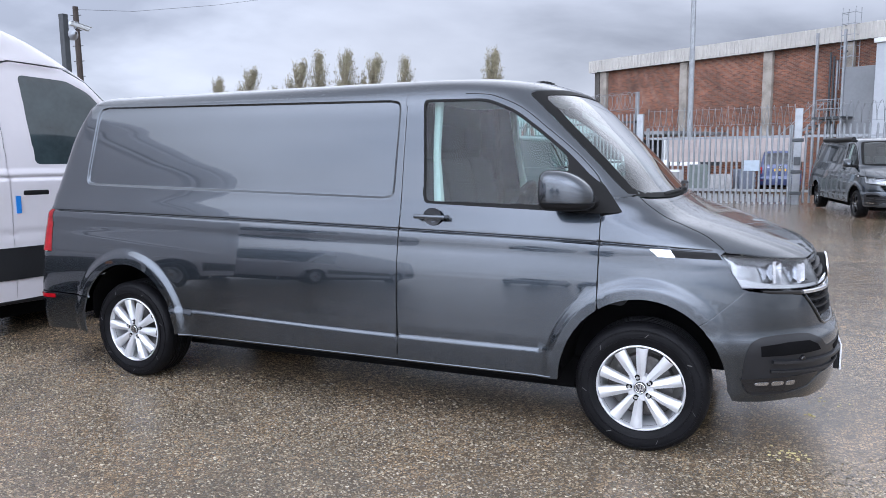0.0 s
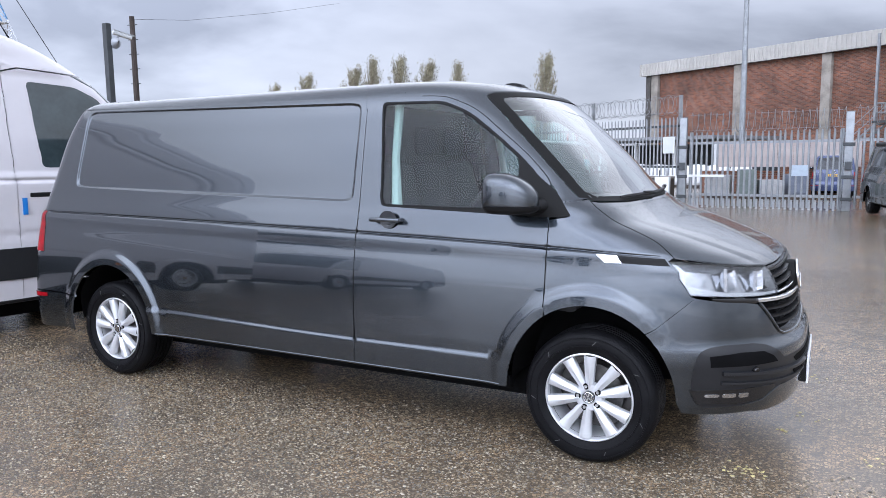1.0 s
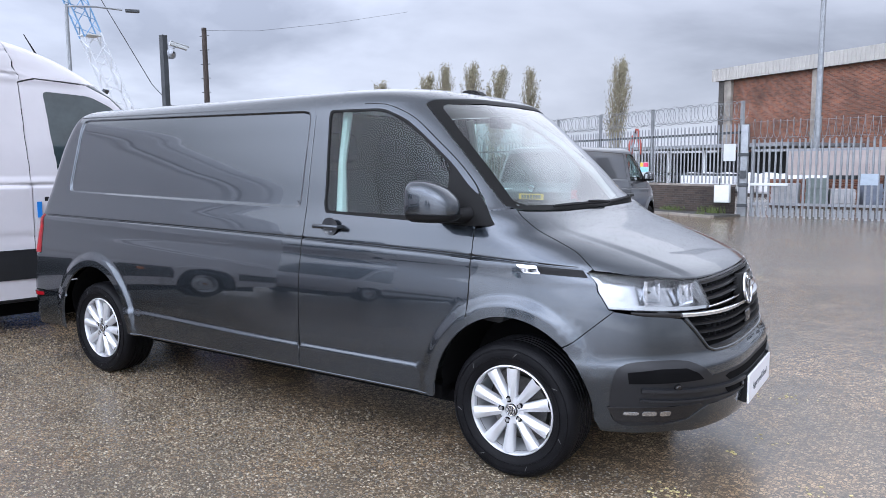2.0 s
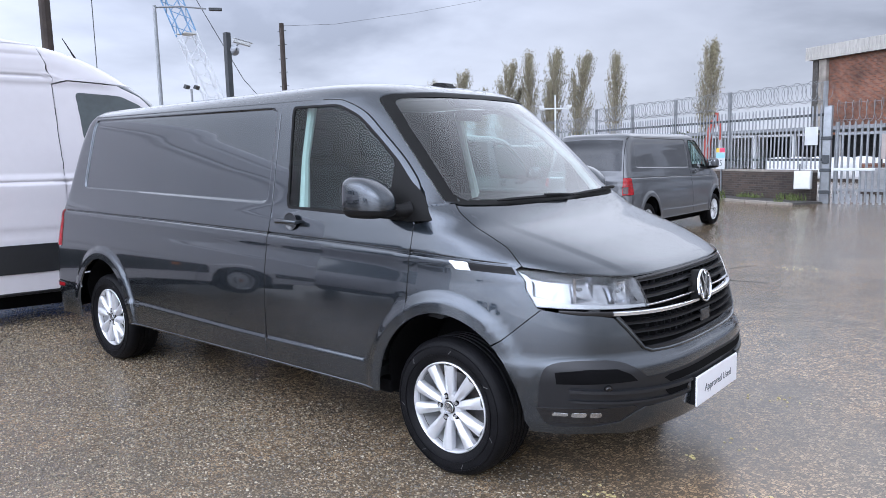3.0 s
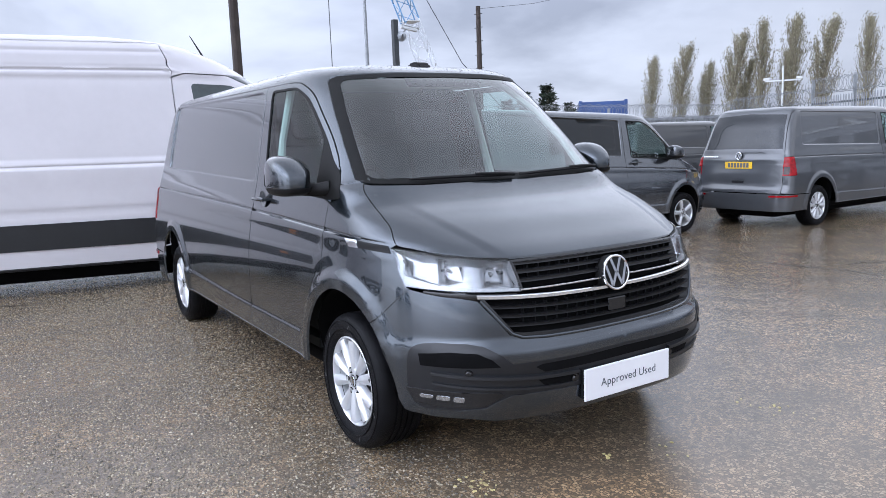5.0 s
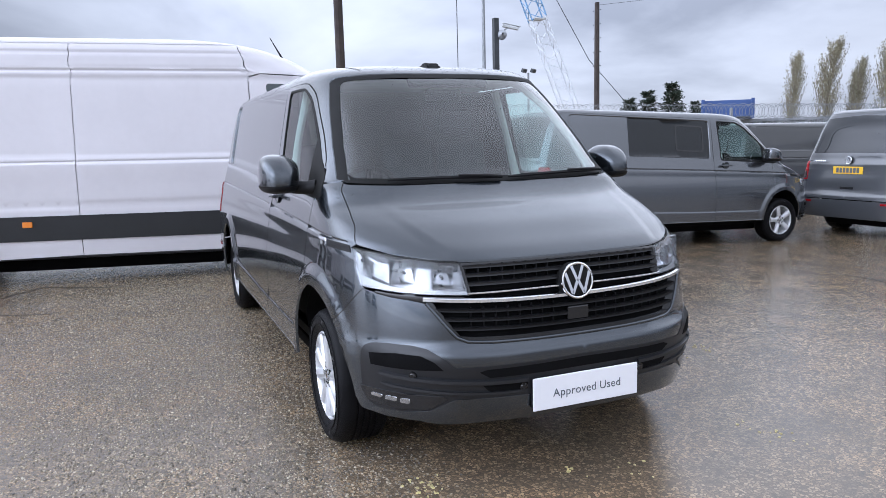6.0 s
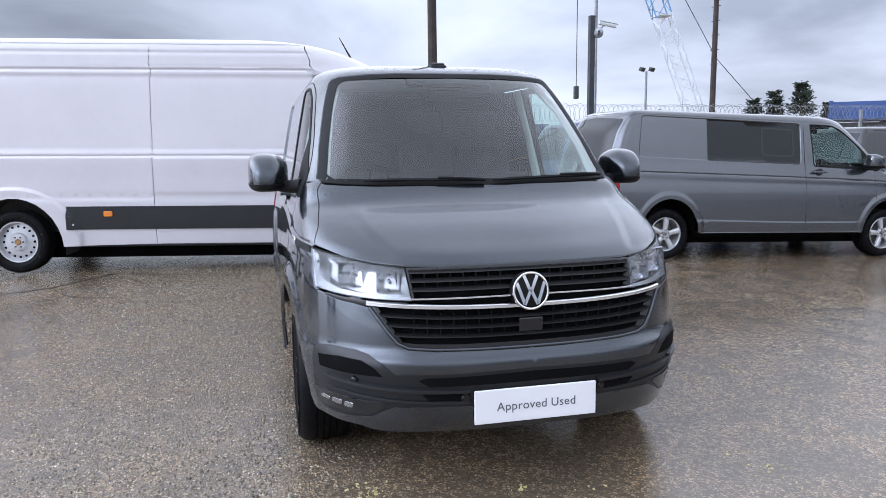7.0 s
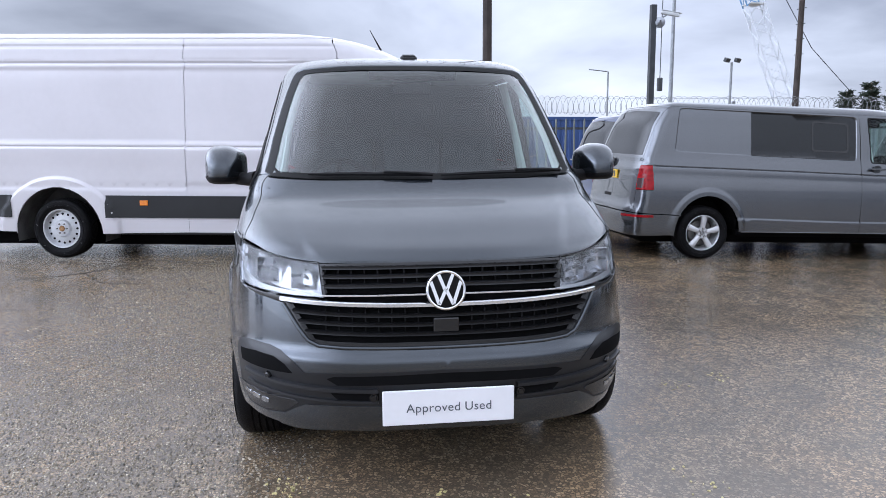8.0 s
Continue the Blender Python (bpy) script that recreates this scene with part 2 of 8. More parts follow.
def lathe(bm, prof, seg=48, axis="y", m=None):
    """Turn (radius, height) round an axis."""
    rings, made = [], []
    for k in range(seg):
        a = 2 * math.pi * k / seg
        ring = []
        for r, h in prof:
            v = (r * math.cos(a), h, r * math.sin(a)) if axis == "y" else (r * math.cos(a), r * math.sin(a), h)
            ring.append(bm.verts.new(v))
        rings.append(ring)
        made += ring
    for k in range(seg):
        q, s = rings[k], rings[(k + 1) % seg]
        for i in range(len(prof) - 1):
            bm.faces.new((q[i], q[i + 1], s[i + 1], s[i]))
    if m is not None:
        bmesh.ops.transform(bm, matrix=m, verts=made)
    return bm


def prism(bm, pts, d0, d1, axis="y"):
    """A closed outline drawn out along an axis."""
    def put(a, b, d):
        return {"y": (a, d, b), "x": (d, a, b), "z": (a, b, d)}[axis]
    q = [bm.verts.new(put(a, b, d0)) for a, b in pts]
    s = [bm.verts.new(put(a, b, d1)) for a, b in pts]
    bm.faces.new(q[::-1]), bm.faces.new(s)
    for i in range(len(pts)):
        j = (i + 1) % len(pts)
        bm.faces.new((q[i], q[j], s[j], s[i]))
    return bm


def fillet(pts, r, n=5):
    """Round the corners of a closed outline; r is one radius or one per point."""
    out = []
    for i, p in enumerate(pts):
        p, a, b = Vector(p), Vector(pts[i - 1]), Vector(pts[(i + 1) % len(pts)])
        k = r[i] if isinstance(r, (list, tuple)) else r
        if k <= 0:
            out.append(tuple(p))
            continue
        u, v = a - p, b - p
        k = min(k, 0.48 * u.length, 0.48 * v.length)
        q, s = p + u.normalized() * k, p + v.normalized() * k
        for j in range(n + 1):
            t = j / n
            out.append(tuple(q * (1 - t) ** 2 + p * (2 * t * (1 - t)) + s * t * t))
    return out


def thing(name, label, category, group="", kind="", m=None):
    e = new(name)
    e.empty_display_size = 0.2
    if m is not None:
        e.matrix_world = m
    return tagged(e, label, category, group, kind)


def pchip(xs, ys, x):
    """Monotone cubic through (xs, ys)."""
    xs, ys, x = np.asarray(xs, float), np.asarray(ys, float), np.asarray(x, float)
    h = np.diff(xs); d = np.diff(ys) / h
    m = np.zeros(len(xs)); m[0], m[-1] = d[0], d[-1]
    for i in range(1, len(xs) - 1):
        if d[i - 1] * d[i] > 0:
            a, b = 2 * h[i] + h[i - 1], h[i] + 2 * h[i - 1]
            m[i] = (a + b) / (a / d[i - 1] + b / d[i])
    i = np.clip(np.searchsorted(xs, x) - 1, 0, len(h) - 1)
    t = np.clip((x - xs[i]) / h[i], 0, 1)
    return (ys[i] * (1 + 2 * t) * (1 - t) ** 2 + m[i] * h[i] * t * (1 - t) ** 2
            + ys[i + 1] * t * t * (3 - 2 * t) + m[i + 1] * h[i] * t * t * (t - 1))


def step(a, b, v):
    t = np.clip((np.asarray(v, float) - a) / (b - a), 0, 1)
    return t * t * (3 - 2 * t)


class Skin:
    """A car body as rings, one for each height: half width w, nose x n, front curve from x0, tail r, rear curve from xr.
    u runs 0..1 round the front, 1..2 along the side, 2..3 round the tail."""

    def __init__(self, rows, detail, pr=4.5, swell=None):
        self.t = np.array(rows, float)
        self.z0, self.z1 = self.t[0, 0], self.t[-1, 0]
        self.detail, self.pr, self.swell = detail, pr, swell
        us = np.linspace(0, 3, 3001)
        x, y = self.flat(us, np.full(3001, 0.7))
        self.us, self.arc = us, np.concatenate([[0], np.cumsum(np.hypot(np.diff(x), np.diff(y)))])
        zs = np.linspace(self.z0, self.z1, 1200)
        w, n = self.col(1, zs), self.col(2, zs)
        self.zs, self.up = zs, np.concatenate([[0], np.cumsum(np.sqrt(np.diff(zs) ** 2 + np.diff(n) ** 2 * 0.6 + np.diff(w) ** 2))])

    def col(self, k, z):
        return pchip(self.t[:, 0], self.t[:, k], z)

    def flat(self, u, z):
        w, n, x0, r, xr = (self.col(k, z) for k in range(1, 6))
        a = np.clip(u, 0, 1) * math.pi / 2
        c, s = np.cos(a), np.sin(a)
        p = self.col(6, z)
        rho = (np.maximum(c, 1e-9) ** p + np.maximum(s, 1e-9) ** p) ** (-1 / p)
        a2 = np.clip(u - 2, 0, 1) * math.pi / 2
        c2, s2 = np.cos(a2), np.sin(a2)
        rho2 = (np.maximum(c2, 1e-9) ** self.pr + np.maximum(s2, 1e-9) ** self.pr) ** (-1 / self.pr)
        x = np.where(u <= 1, x0 + (n - x0) * rho * c - self.col(7, z) * (rho * s) ** 2 * rho * c, np.where(u <= 2, x0 + (u - 1) * (xr - x0), xr + (r - xr) * rho2 * s2))
        y = np.where(u <= 1, w * rho * s, np.where(u <= 2, w, w * rho2 * c2))
        return x, y

    def at(self, u, z):
        u, z = np.asarray(u, float), np.asarray(z, float)
        x, y = self.flat(u, z)
        up = self.swell(y, z) * (u < 1) if self.swell else 0.0 * x
        return np.stack([x + 0.35 * up, y + self.detail(x, z) * step(0.45, 0.8, u) * (1 - step(2.0, 2.6, u)), z + 0.94 * up], -1)

    def normal(self, u, z):
        e = 1e-3
        z = np.clip(z, self.z0 + 2 * e, self.z1 - 2 * e)
        a = self.at(np.minimum(u + e, 3), z) - self.at(np.maximum(u - e, 0), z)
        b = self.at(u, z + e) - self.at(u, z - e)
        n = np.cross(a, b)
        n = n / np.maximum(np.linalg.norm(n, axis=-1, keepdims=True), 1e-12)
        return n

    def sx(self, x, z):
        """u on the side at x."""
        us = np.linspace(0.3, 2.6, 1800)
        return float(np.interp(-x, -self.flat(us, np.full(1800, z))[0], us))

    def fy(self, y, z):
        """u on the front at half breadth y."""
        us = np.linspace(0, 1, 600)
        return float(np.interp(y, self.flat(us, np.full(600, z))[1], us))

    def ry(self, y, z):
        """u on the tail at half breadth y."""
        us = np.linspace(3, 2, 600)
        return float(np.interp(y, self.flat(us, np.full(600, z))[1], us))

    def ab(self, u, z):
        return np.stack([np.interp(u, self.us, self.arc), np.interp(z, self.zs, self.up)], -1)

    def uz(self, ab):
        return np.interp(ab[:, 0], self.arc, self.us), np.interp(ab[:, 1], self.up, self.zs)


VAN_ROWS = [  # z, half width, nose, front curve, tail, rear curve, squareness, bow
    (0.24, 0.915, 0.84, -0.45, -4.325, -4.1, 3.2, 0.03), (0.3, 0.932, 0.88, -0.45, -4.355, -4.1, 3.2, 0.03), (0.36, 0.94, 0.9, -0.45, -4.36, -4.1, 3.2, 0.03), (0.48, 0.948, 0.909, -0.45, -4.365, -4.1, 3.3, 0.03),
    (0.565, 0.951, 0.914, -0.45, -4.36, -4.1, 3.4, 0.03), (0.592, 0.951, 0.913, -0.45, -4.355, -4.1, 3.4, 0.03), (0.602, 0.951, 0.908, -0.45, -4.353, -4.1, 3.4, 0.03), (0.64, 0.951, 0.876, -0.45, -4.33, -4.1, 3.4, 0.03),
    (0.7, 0.95, 0.87, -0.45, -4.305, -4.1, 3.4, 0.03), (0.84, 0.942, 0.84, -0.45, -4.29, -4.09, 3.4, 0.03), (0.94, 0.928, 0.8, -0.45, -4.28, -4.08, 3.5, 0.04), (0.966, 0.923, 0.783, -0.45, -4.277, -4.08, 3.6, 0.05),
    (1, 0.916, 0.718, -0.45, -4.275, -4.08, 3.9, 0.07), (1.04, 0.909, 0.618, -0.45, -4.27, -4.07, 4.7, 0.09), (1.09, 0.898, 0.492, -0.47, -4.265, -4.07, 5.3, 0.1), (1.135, 0.887, 0.36, -0.5, -4.25, -4.06, 6, 0.1),
    (1.18, 0.876, 0.225, -0.55, -4.235, -4.04, 6.5, 0.09), (1.234, 0.862, 0.125, -0.65, -4.225, -4.03, 7.5, 0.07), (1.29, 0.85, 0.06, -0.75, -4.21, -4, 6, 0.06), (1.455, 0.82, -0.085, -0.9, -4.155, -3.93, 5, 0.05),
    (1.634, 0.785, -0.262, -1.1, -4.095, -3.86, 4.5, 0.04), (1.8, 0.748, -0.44, -1.25, -3.995, -3.77, 3.8, 0.03), (1.852, 0.724, -0.522, -1.28, -3.965, -3.74, 3.6, 0), (1.882, 0.698, -0.595, -1.32, -3.925, -3.71, 3.5, 0),
    (1.905, 0.655, -0.69, -1.38, -3.87, -3.67, 3.4, 0), (1.918, 0.6, -0.8, -1.45, -3.81, -3.6, 3.4, 0), (1.925, 0.5, -1, -1.58, -3.68, -3.5, 3.3, 0), (1.929, 0.35, -1.4, -1.8, -3.43, -3.3, 3.2, 0),
    (1.931, 0.004, -2.2, -2.3, -2.58, -2.5, 3, 0)]


def box_distance(x, z, pts):
    """Distance inside a convex polygon with rounded corners."""
    d = 0.0
    for (x1, z1), (x2, z2) in zip(pts, pts[1:] + pts[:1]):
        l = math.hypot(x2 - x1, z2 - z1)
        d = d + np.exp(-50 * np.clip(((x2 - x1) * (z - z1) - (z2 - z1) * (x - x1)) / l, -1, 9))
    return -np.log(d) / 50


RECESS = [(-3.80, 1.312), (-1.38, 1.250), (-1.37, 1.805), (-3.73, 1.845)]
ARCHES = ((0.0, 0.405), (-3.365, 0.415))


def groove_z(x):
    return pchip([-4.3, -4.0, -1.34, -0.22, 0.4], [1.138, 1.134, 1.085, 1.053, 1.022], x)


def swage_z(x):
    return pchip([-4.3, -2.88, -1.32, -0.44], [0.545, 0.532, 0.506, 0.506], x)


def crease_y(z):
    return pchip([0.966, 1.02, 1.10, 1.18, 1.25], [0.485, 0.525, 0.585, 0.635, 0.66], z)


def bonnet_swell(y, z):
    """The raised middle of the bonnet, which dies out towards the windscreen."""
    c = crease_y(z)
    return 0.007 * (1 - step(c - 0.012, c + 0.055, np.abs(y))) * step(0.968, 1.0, z) * (1 - step(1.02, 1.252, z))


def van_detail(x, z):
    d = 0.0 * x
    for c, half in ARCHES:
        rr = np.hypot((x - c) * 0.455 / half, z - 0.335)
        d = d + 0.020 * (1 - step(0.50, 0.565, rr)) * step(0.18, 0.3, z)
    s = swage_z(x)
    d = d + 0.012 * (1 - step(s - 0.030, s, z)) * step(-4.0, -2.9, x) * (1 - step(-0.50, -0.40, x))
    d = d - 0.013 * step(0.0, 0.014, box_distance(x, z, RECESS))
    g = groove_z(x)
    d = d - 0.010 * np.exp(-((z - g) / 0.006) ** 2) * (1 - step(0.30, 0.40, x))
    d = d + 0.006 * step(g - 0.10, g - 0.02, z) * (1 - step(g - 0.003, g + 0.003, z))
    return d


def arc_side(c, half, a0, a1, n=14, grow=0.0):
    """Wheel arch outline in x, z from angle a0 to a1, in degrees from straight ahead."""
    return [(c + (half + grow) * math.cos(radians(a0 + (a1 - a0) * i / n)), 0.335 + (0.455 + grow) * math.sin(radians(a0 + (a1 - a0) * i / n))) for i in range(n + 1)]


def inside(pts, poly):
    x, y = pts[:, 0], pts[:, 1]
    res = np.zeros(len(pts), bool)
    px, py = poly[:, 0], poly[:, 1]
    for i in range(len(poly)):
        x1, y1, x2, y2 = px[i - 1], py[i - 1], px[i], py[i]
        if y1 == y2:
            continue
        res ^= ((y1 > y) != (y2 > y)) & (x < (x2 - x1) * (y - y1) / (y2 - y1) + x1)
    return res


def resample(poly, d, closed=True):
    out = []
    n = len(poly)
    for i in range(n if closed else n - 1):
        a, b = poly[i], poly[(i + 1) % n]
        k = max(1, int(math.ceil(np.hypot(*(b - a)) / d)))
        out += [a + (b - a) * j / k for j in range(k)]
    if not closed:
        out.append(poly[-1])
    return np.array(out)


def inset(poly, g):
    """Move a closed outline inwards by g."""
    area = 0.5 * np.sum(poly[:, 0] * np.roll(poly[:, 1], -1) - poly[:, 1] * np.roll(poly[:, 0], -1))
    d = np.roll(poly, -1, 0) - np.roll(poly, 1, 0)
    d /= np.maximum(np.linalg.norm(d, axis=1, keepdims=True), 1e-9)
    return poly + np.stack([-d[:, 1], d[:, 0]], 1) * g * (1 if area > 0 else -1)


def panel(sk, name, outline, holes=(), lines=(), res=0.035, gap=0.002, lift=0.0, depth=0.014, sides=(-1,)):
    """A sheet on the skin inside an outline of (u, z), with holes, feature lines, a shut gap round it and turned-in edges."""
    def plane(q):
        q = np.array(q, float)
        return sk.ab(q[:, 0], q[:, 1])
    edge = resample(plane(outline), res)
    if gap:
        free = (edge[:, 0] > 1e-4) & (edge[:, 0] < sk.arc[-1] - 1e-4)
        moved = inset(edge, gap)
        edge = np.where(free[:, None], moved, np.stack([edge[:, 0], moved[:, 1]], 1))
    cuts = [resample(plane(h), res * 0.7) for h in holes]
    marks = [resample(plane(l), res, False) for l in lines]
    lo, hi = edge.min(0), edge.max(0)
    gx, gy = np.meshgrid(np.arange(lo[0] + res / 2, hi[0], res), np.arange(lo[1] + res / 2, hi[1], res))
    grid = np.stack([gx.ravel(), gy.ravel()], 1)
    grid = grid[inside(grid, edge)]
    for c in cuts:
        grid = grid[~inside(grid, c)]
    fixed = np.concatenate([edge] + cuts + marks)
    keep = np.ones(len(grid), bool)
    for i in range(0, len(grid), 2000):
        d = np.abs(grid[i:i + 2000, None, :] - fixed[None]).max(-1).min(1)
        keep[i:i + 2000] = d > res * 0.33
    pts = np.concatenate([fixed, grid[keep]])
    edges, k = [], 0
    for loop, closed in [(edge, True)] + [(c, True) for c in cuts] + [(l, False) for l in marks]:
        n = len(loop)
        edges += [(k + i, k + (i + 1) % n) for i in range(n if closed else n - 1)]
        k += n
    vs, es, fs, *_ = delaunay_2d_cdt([Vector(p) for p in pts], edges, [], 0, 1e-6)
    P = np.array([tuple(v) for v in vs])
    F = np.array([f for f in fs if len(f) == 3])
    mid = P[F].mean(1)
    ok = inside(mid, edge)
    for c in cuts:
        ok &= ~inside(mid, c)
    F = F[ok]
    u, z = sk.uz(P)
    X, N = sk.at(u, z), sk.normal(u, z)
    X = X + N * lift
    verts, norms, faces = [], [], []
    for s in sides:
        base = len(verts)
        flip = np.array([1, s, 1])
        verts += list(X * flip)
        norms += list(N * flip)
        tri = X[F] * flip
        away = np.einsum("ij,ij->i", np.cross(tri[:, 1] - tri[:, 0], tri[:, 2] - tri[:, 0]), (N * flip)[F].mean(1)) > 0
        faces += [tuple(base + (f if w else f[::-1])) for f, w in zip(F, away)]
        if depth:
            count = {}
            for f, w in zip(F, away):
                f = f if w else f[::-1]
                for i in range(3):
                    e = (int(f[i]), int(f[(i + 1) % 3]))
                    count[tuple(sorted(e))] = None if tuple(sorted(e)) in count else e
            ring = {}
            for e in count.values():
                if e is None or (abs(X[e[0], 1]) < 1e-4 and abs(X[e[1], 1]) < 1e-4):
                    continue
                q = []
                for v in e:
                    if v not in ring:
                        ring[v] = (len(verts), len(verts) + 1)
                        verts += [X[v] * flip, (X[v] - N[v] * depth) * flip]
                        norms += [N[v] * flip] * 2
                    q.append(ring[v])
                faces.append((q[1][0], q[0][0], q[0][1], q[1][1]))
    me = bpy.data.meshes.new(name)
    me.from_pydata([tuple(v) for v in verts], [], faces)
    me.polygons.foreach_set("use_smooth", [True] * len(me.polygons))
    me.normals_split_custom_set_from_vertices([tuple(n) for n in norms])
    return me


def strip(sk, name, us, zs, half, out, sides=(-1, 1), back=0.03):
    """A bar with a rounded front that follows the skin along (u, z): half its height, out its proudness."""
    us, zs = np.array(us, float), np.array(zs, float)
    half = np.full(len(us), half) if np.isscalar(half) else np.array(half)
    X, N = sk.at(us, zs), sk.normal(us, zs)
    N = N * np.array([1, 1, 0])
    N /= np.linalg.norm(N, axis=1, keepdims=True)
    bm = bmesh.new()
    prof = [(-1, -back), (-1, out * 0.3), (-0.6, out), (0.6, out), (1, out * 0.3), (1, -back)]
    for s in sides:
        rows = [[bm.verts.new(((x[0] + n[0] * o), s * (x[1] + n[1] * o), x[2] + k * h)) for k, o in prof] for x, n, h in zip(X, N, half)]
        for a, b in zip(rows, rows[1:]):
            for i in range(len(prof) - 1):
                bm.faces.new((a[i], a[i + 1], b[i + 1], b[i]))
        bm.faces.new(rows[-1])
        if s == sides[0] or us[0] > 0.01:
            bm.faces.new(rows[0][::-1])
    bmesh.ops.remove_doubles(bm, verts=bm.verts, dist=1e-5)
    return to_mesh(name, bm, True, 50)


CACHE = {}


def cached(key, make):
    if key not in CACHE:
        CACHE[key] = make()
    return CACHE[key]


# ---- wheels ----
def wheel(parent, x, y, side, style="ten", r=0.331, turn=0.0):
    """side -1: its face looks to -y. Parts: tyre, rim, brake disc, cap, bolts."""
    h = new("wheel")
    h.parent = parent
    h.matrix_local = pose(x, y, r, 0, turn, 0 if side < 0 else 180)
    k = r / 0.335

    def tyre():
        bm = bmesh.new()
        prof = [(0.205, 0.02), (0.222, -0.005), (0.245, -0.022), (0.285, -0.028), (0.312, -0.020), (0.326, -0.004), (0.334, 0.016)]
        for i in range(5):
            yy = 0.03 + i * 0.03
            prof += [(0.335, yy), (0.335, yy + 0.019), (0.328, yy + 0.021), (0.328, yy + 0.028)]
        prof += [(0.334, 0.186), (0.326, 0.205), (0.28, 0.225), (0.205, 0.20), (0.205, 0.02)]
        lathe(bm, [(a * k, b) for a, b in prof], 64)
        for ring_r, hgt in ((0.262, -0.0285), (0.300, -0.0265)):
            lathe(bm, [(ring_r * k - 0.003, hgt + 0.003), (ring_r * k - 0.002, hgt - 0.002), (ring_r * k + 0.002, hgt - 0.002), (ring_r * k + 0.003, hgt + 0.003)], 64)
        return to_mesh("tyre", bm, True, 40)

    def rim():
        bm = bmesh.new()
        if style == "steel":
            lathe(bm, [(0.222 * k, 0.0), (0.218 * k, -0.012), (0.206 * k, -0.010), (0.198 * k, 0.02), (0.190 * k, 0.045), (0.15 * k, 0.035), (0.10 * k, 0.03), (0.085 * k, 0.004), (0.04 * k, 0.0), (0.001, 0.0)], 48)
            return to_mesh("rim", bm, True, 40)
        lathe(bm, [(0.219, 0.004), (0.219, -0.010), (0.214, -0.013), (0.210, -0.010), (0.205, 0.008), (0.196, 0.06), (0.19, 0.14)], 64)
        lathe(bm, [(0.074, 0.03), (0.070, 0.006), (0.064, -0.003), (0.034, -0.003), (0.032, 0.006), (0.001, 0.006)], 40)
        spokes = []
        for i in range(5):
            a0 = 2 * math.pi * i / 5 + math.pi / 2
            if style == "ten":
                spokes += [(a0 - 0.27, a0 - 0.285, 0.0165, 0.0300), (a0 + 0.27, a0 + 0.285, 0.0165, 0.0300)]
            else:
                spokes += [(a0, a0, 0.026, 0.036)]
        for ai, ao, wi, wo in spokes:
            rows = []
            for t in (0.0, 0.25, 0.5, 0.75, 1.0):
                rr = 0.045 + (0.206 - 0.045) * t
                a = ai + (ao - ai) * t
                w = wi + (wo - wi) * t
                hgt = -0.002 - 0.010 * math.sin(t * math.pi * 0.55)
                c = Vector((rr * math.cos(a), 0, rr * math.sin(a)))
                d = Vector((-math.sin(a), 0, math.cos(a)))
                rows.append([bm.verts.new(c + d * (w * e) + Vector((0, hgt + f, 0))) for e, f in ((-1, 0.035), (-1, 0.008), (-0.85, 0.004), (-0.1, -0.006), (0.80, 0.003), (1, 0.008), (1, 0.035))])
            for q, s in zip(rows, rows[1:]):
                for j in range(6):
                    bm.faces.new((q[j], q[j + 1], s[j + 1], s[j]))
        return to_mesh("rim", bm, True, 45)

    def disc():
        bm = lathe(bmesh.new(), [(0.196 * k, 0.15), (0.15, 0.15), (0.15, 0.075), (0.07, 0.07), (0.065, 0.04), (0.001, 0.04)], 48)
        return to_mesh("brake_disc", bm, True, 30)

    link_mesh("tyre", cached(("tyre", r), tyre), RUBBER, h, "black rubber tyre with grooved tread")
    for i in range(7):
        tick = link_mesh("tyre_mark", cached(("tick", r), lambda: to_mesh("tyre_mark", boxed(-0.013, 0.013, -0.0008, 0.0008, -0.0012, 0.0012))), mat("tyre_mark_grey", (0.12, 0.12, 0.12), 0.6, vary=0.2), h)
        a = 2 * math.pi * i / 7 + 0.3
        tick.matrix_local = pose(0.279 * k * math.cos(a), -0.0285, 0.279 * k * math.sin(a), 0, 40 - math.degrees(a), 0)
    link_mesh("rim", cached(("rim", r, style), rim), TRIM if style == "black" else ALLOY if style != "steel" else mat("grey_steel_wheel", (0.55, 0.56, 0.58), 0.4, 0.5, vary=0.1), h, "silver wheel rim")
    link_mesh("brake_disc", cached(("disc", r), disc), STEEL if style != "steel" else DARK, h)
    if style == "steel":
        for i in range(16):
            a = 2 * math.pi * i / 16
            # dark disc on the rim stands in for a shaded vent hole
            me = cached("vent_hole", lambda: to_mesh("vent_hole", lathe(bmesh.new(), [(0.001, -0.004), (0.013, -0.004), (0.014, 0.004)], 12), True))
            link_mesh("vent_hole", me, DARK, h).matrix_local = pose(0.163 * k * math.cos(a), 0.036, 0.163 * k * math.sin(a))
        for i in range(6):
            a = 2 * math.pi * i / 6
            link_mesh("bolt", cached("bolt", lambda: to_mesh("bolt", lathe(bmesh.new(), [(0.001, -0.014), (0.009, -0.014), (0.0105, 0.002)], 6), False)), STEEL, h).matrix_local = pose(0.06 * math.cos(a), -0.002, 0.06 * math.sin(a))
        link_mesh("hub_cap", cached("rusty_hub", lambda: to_mesh("hub_cap", lathe(bmesh.new(), [(0.001, -0.012), (0.030, -0.012), (0.036, 0.002)], 24), True)), mat("rusty_hub", (0.35, 0.2, 0.09), 0.7, 0.3, vary=0.4, scale=30), h)
        return h
